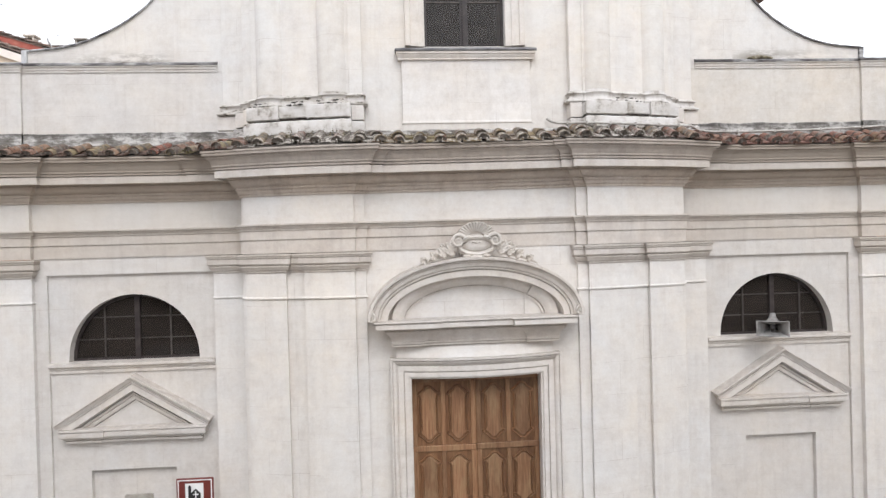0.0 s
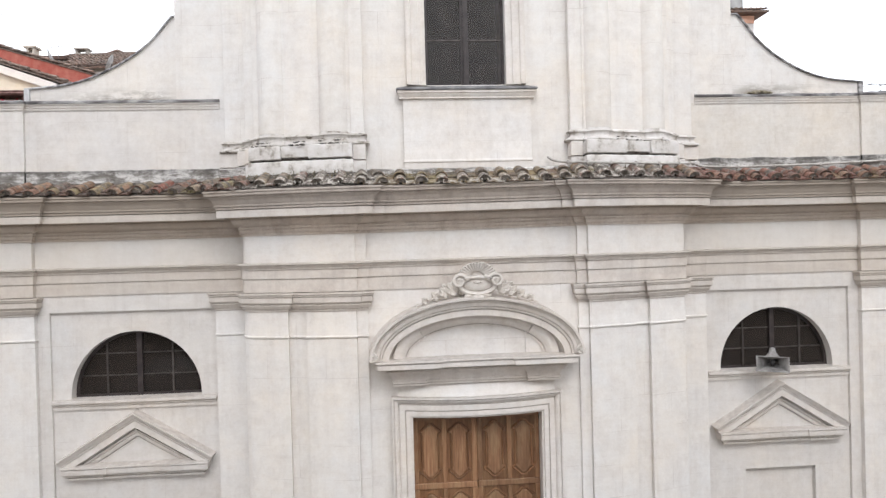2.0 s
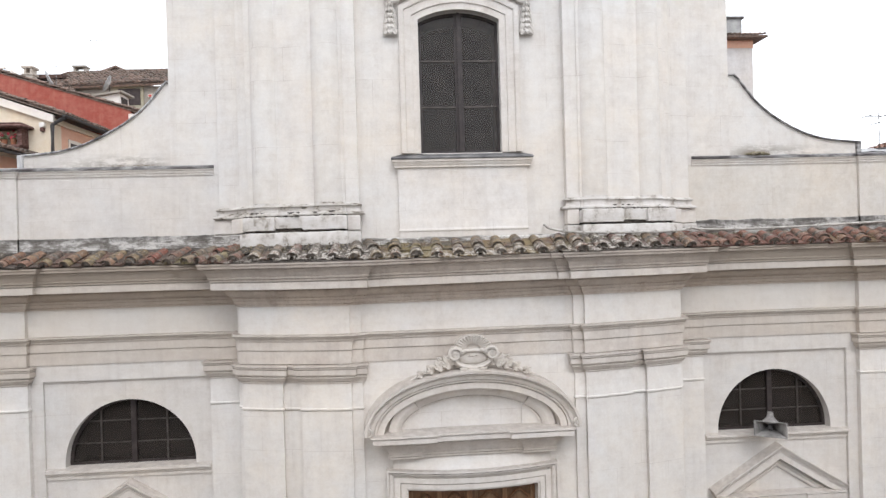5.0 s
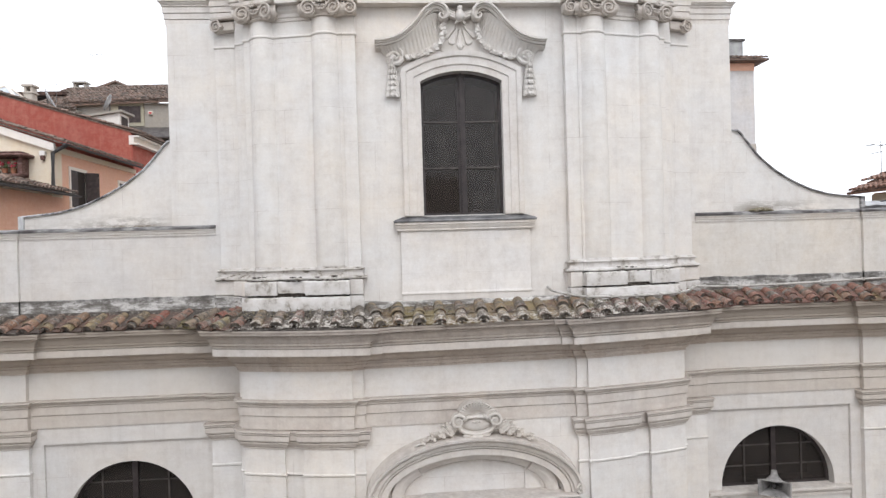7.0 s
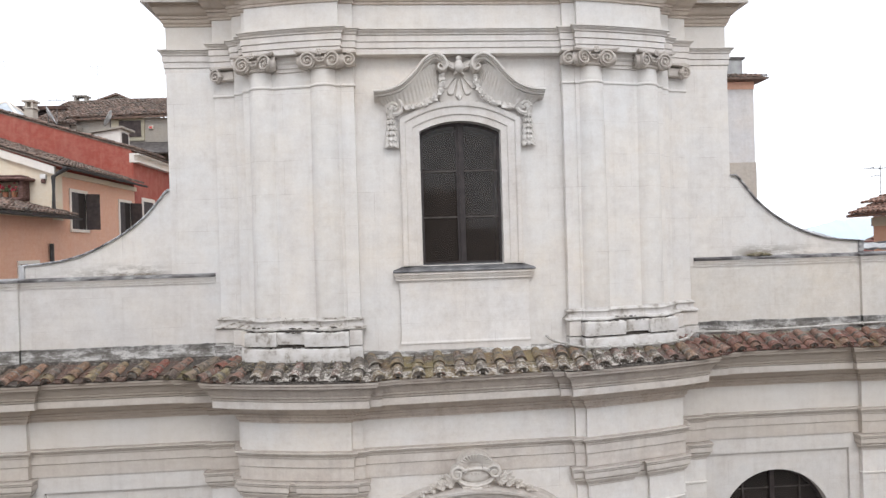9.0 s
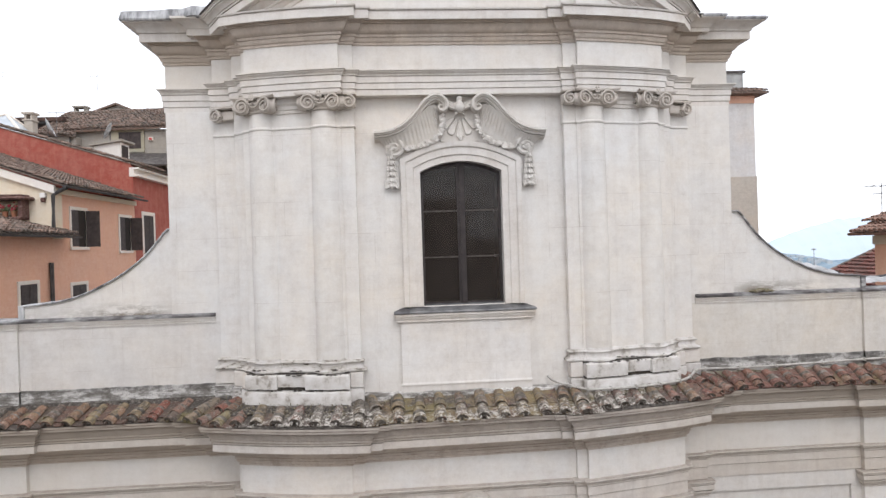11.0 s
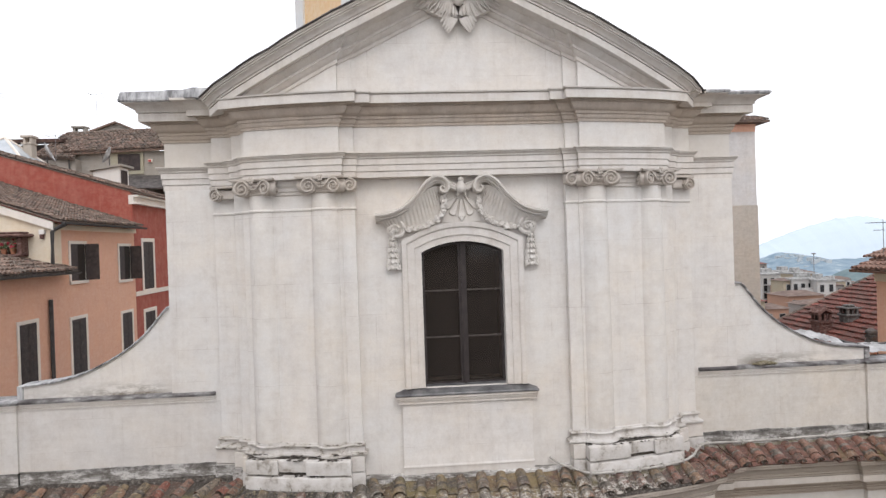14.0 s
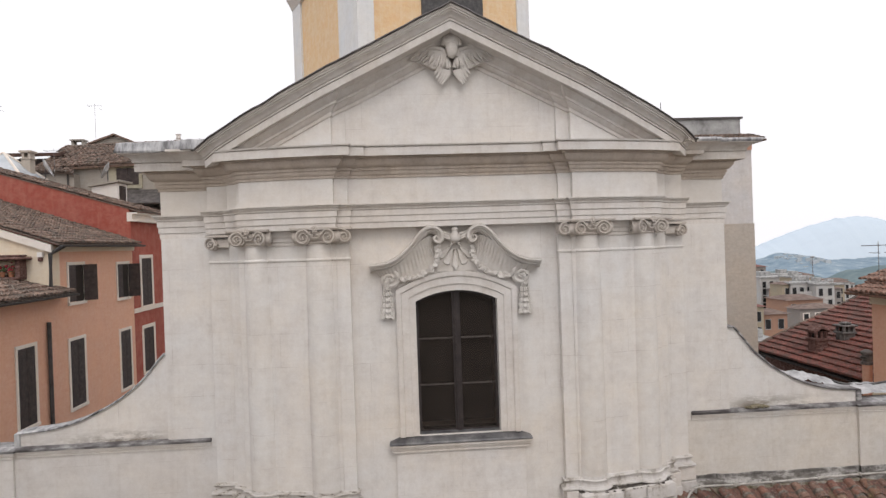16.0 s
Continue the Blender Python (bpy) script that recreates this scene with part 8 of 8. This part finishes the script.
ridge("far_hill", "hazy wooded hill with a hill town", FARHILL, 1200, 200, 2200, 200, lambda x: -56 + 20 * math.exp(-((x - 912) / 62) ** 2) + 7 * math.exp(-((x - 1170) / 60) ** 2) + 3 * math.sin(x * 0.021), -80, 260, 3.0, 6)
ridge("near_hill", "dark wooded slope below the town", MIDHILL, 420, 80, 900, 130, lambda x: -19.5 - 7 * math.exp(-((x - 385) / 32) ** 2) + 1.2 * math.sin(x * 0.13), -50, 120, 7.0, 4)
ridge("mountain", "far mountain in a pale blue haze colour", MOUNTAIN, 2700, 600, 4200, 160, lambda x: -220 + 304 * math.exp(-((x - 2300) / (720 if x < 2300 else 420)) ** 2), -220, 300, 1.0, 9)
# pale houses of the hill town
bm = bmesh.new()
for k in range(46):
    x = random.gauss(905, 34)
    y = 1420 - random.uniform(0, 130)
    z = -80 + 44 * math.exp(-((x - 912) / 62) ** 2) * 0.98 - (1420 - y) * 0.10 - 4
    w, h = random.uniform(3, 8), random.uniform(4, 9)
    box(bm, x - w, x + w, y, y + 6, z - 14, z + h)
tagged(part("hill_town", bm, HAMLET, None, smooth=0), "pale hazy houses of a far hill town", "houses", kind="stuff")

# ---- things fixed to the front ----
spk = thing("loudspeaker", "grey horn loudspeaker on the window ledge", "loudspeaker", (6.22, -0.17, 4.76))
spk.rotation_euler.z = radians(-31)
HORN = mottled("grey_weathered_plastic", [(0.16, 0.155, 0.15), (0.28, 0.27, 0.26), (0.40, 0.385, 0.37)], 5, 0.6)
bm = bmesh.new()
rings = []
for k in range(6):
    u = k / 5
    w, h = 0.06 + 0.24 * u ** 1.6, 0.06 + 0.10 * u ** 1.6
    y = 0.28 - 0.55 * u
    rings.append([(-w, y, -h), (w, y, -h), (w, y, h), (-w, y, h)])
rings += [[(x * 0.93, -0.27, z * 0.9) for x, _, z in rings[-1]]] + [[(x * 0.9, 0.28 - 0.55 * (k / 5), z * 0.88) for x, _, z in rings[k]] for k in range(4, -1, -1)]
skin(bm, rings)
part("horn", bm, HORN, spk, smooth=20)
bm = bmesh.new()
lathe(bm, [(0.02, 0.06), (0.16, 0.09), (0.12, 0.13), (0.07, 0.2), (0.055, 0.27), (0.05, 0.29), (0.01, 0.30)], (0, -0.02), 16)
part("driver_cover", bm, HORN, spk, smooth=40)
bm = bmesh.new()
lathe(bm, [(0.03, -0.02), (0.05, 0.0), (0.03, 0.06)], (0, -0.12), 10)
part("core", bm, IRON, spk)
bm = bmesh.new()
box(bm, -0.03, 0.03, -0.02, 0.42, -0.09, -0.05)
box(bm, -0.025, 0.025, 0.24, 0.29, -0.20, -0.05)
part("bracket", bm, IRON, spk)

# brown visitor sign on a post, standing before the side bay
sign = thing("tourist_sign", "brown church sign with a white field on a post", "sign", (-5.2, -0.75, 0))
BROWN = mottled("brown_sign_enamel", [(0.13, 0.022, 0.016), (0.17, 0.032, 0.022)], 4, 0.45)
WHITE = mottled("white_sign_film", [(0.72, 0.72, 0.71), (0.80, 0.80, 0.79)], 4, 0.5)
BLACK = mottled("black_sign_film", [(0.012, 0.012, 0.012), (0.02, 0.02, 0.02)], 4, 0.5)
bm = bmesh.new()
soft_box(bm, -0.33, 0.33, -0.02, 0.02, 1.58, 2.48, 0.008)
panel = part("panel", bm, BROWN, sign)
bm = bmesh.new()
run_wall(bm, [(-0.305, 1.605), (-0.305, 2.455), (0.305, 2.455), (0.305, 1.605)], [(-0.005, 0), (0.003, 0), (0.003, -0.018), (-0.005, -0.018)], -0.02, loop=True)
part("white_edge", bm, WHITE, panel)
bm = bmesh.new()
soft_box(bm, -0.17, 0.155, -0.028, -0.02, 1.93, 2.39, 0.002)
part("white_field", bm, WHITE, panel)
bm = bmesh.new()
skin(bm, [[(x, y, z) for x, z in ((-0.115, 1.95), (-0.115, 2.33), (-0.09, 2.365), (-0.063, 2.33), (-0.063, 2.22), (0.017, 2.295), (0.103, 2.21), (0.103, 1.95))] for y in (-0.034, -0.026)])
part("church_symbol", bm, BLACK, panel, smooth=0)
bm = bmesh.new()
box(bm, 0.006, 0.028, -0.038, -0.030, 2.05, 2.25)
box(bm, -0.03, 0.064, -0.038, -0.030, 2.18, 2.20)
part("cross_mark", bm, WHITE, panel, smooth=0)
bm = bmesh.new()
tube(bm, [(0, 0.05, 0), (0, 0.05, 2.3)], 0.03, 10)
part("post", bm, LEAD, sign)

PLAQUE = mottled("weathered_beige_stone", [(0.24, 0.22, 0.19), (0.36, 0.335, 0.295), (0.44, 0.41, 0.365)], 7, 0.9)
# stone plaque in the left walled-up doorway
bm = bmesh.new()
soft_box(bm, -0.27, 0.27, -0.02, 0.02, 0, 0.55, 0.006)
ob = part("wall_plaque", bm, PLAQUE, None)
ob.location = (-6.56, 0.14, 1.36)
tagged(ob, "small weathered stone plaque in the walled-up doorway", "plaque")

# lump of old mortar on the parapet against the shoulder
bm = bmesh.new()
for dx, r in ((0.0, 0.07), (0.10, 0.085), (0.22, 0.07), (0.33, 0.05), (-0.09, 0.05)):
    blob(bm, (dx, 0, r * 0.35), r, (1.3, 0.8, 0.6), 0.2, None, 2)
ob = part("mortar_lump", bm, FOOTMORTAR, None, smooth=50)
ob.location = (6.16, 0.16, 10.335)
tagged(ob, "lump of old mortar on the parapet", "mortar")

# crumpled pale sheet laid behind the right shoulder
def sheet(x0, x1, y0, y1, zf, label):
    bm = bmesh.new()
    nx, ny = 26, 10
    grid = [[bm.verts.new((x0 + (x1 - x0) * i / nx, y0 + (y1 - y0) * j / ny, zf(x0 + (x1 - x0) * i / nx) + 0.14 * math.sin(math.pi * j / ny) + 0.05 * noise.noise(Vector((i * 0.5, j * 0.6, x0))))) for i in range(nx + 1)] for j in range(ny + 1)]
    for j in range(ny):
        for i in range(nx):
            bm.faces.new((grid[j][i], grid[j][i + 1], grid[j + 1][i + 1], grid[j + 1][i]))
    return tagged(part("roofing_sheet", bm, PALESHEET, None, smooth=60), label, "roofing sheet", "roofing sheets")


sheet(7.0, 8.4, 0.60, 1.3, lambda x: 10.75 - 0.29 * max(0, x - 7.7), "crumpled pale roofing sheet behind the curved shoulder")
sheet(8.5, 10.5, 0.52, 1.4, lambda x: 10.42 - 0.04 * (x - 8.4), "pale roofing sheet behind the parapet")
bm = bmesh.new()
tube(bm, glide([(8.4, 0.9, 10.66), (8.7, 0.9, 10.56), (9.2, 0.92, 10.50), (9.8, 0.95, 10.54), (10.4, 1.0, 10.58)], 5), 0.03, 6)
tagged(part("black_hose", bm, IRON, None, smooth=60), "black hose lying on the roofing sheet", "hose")
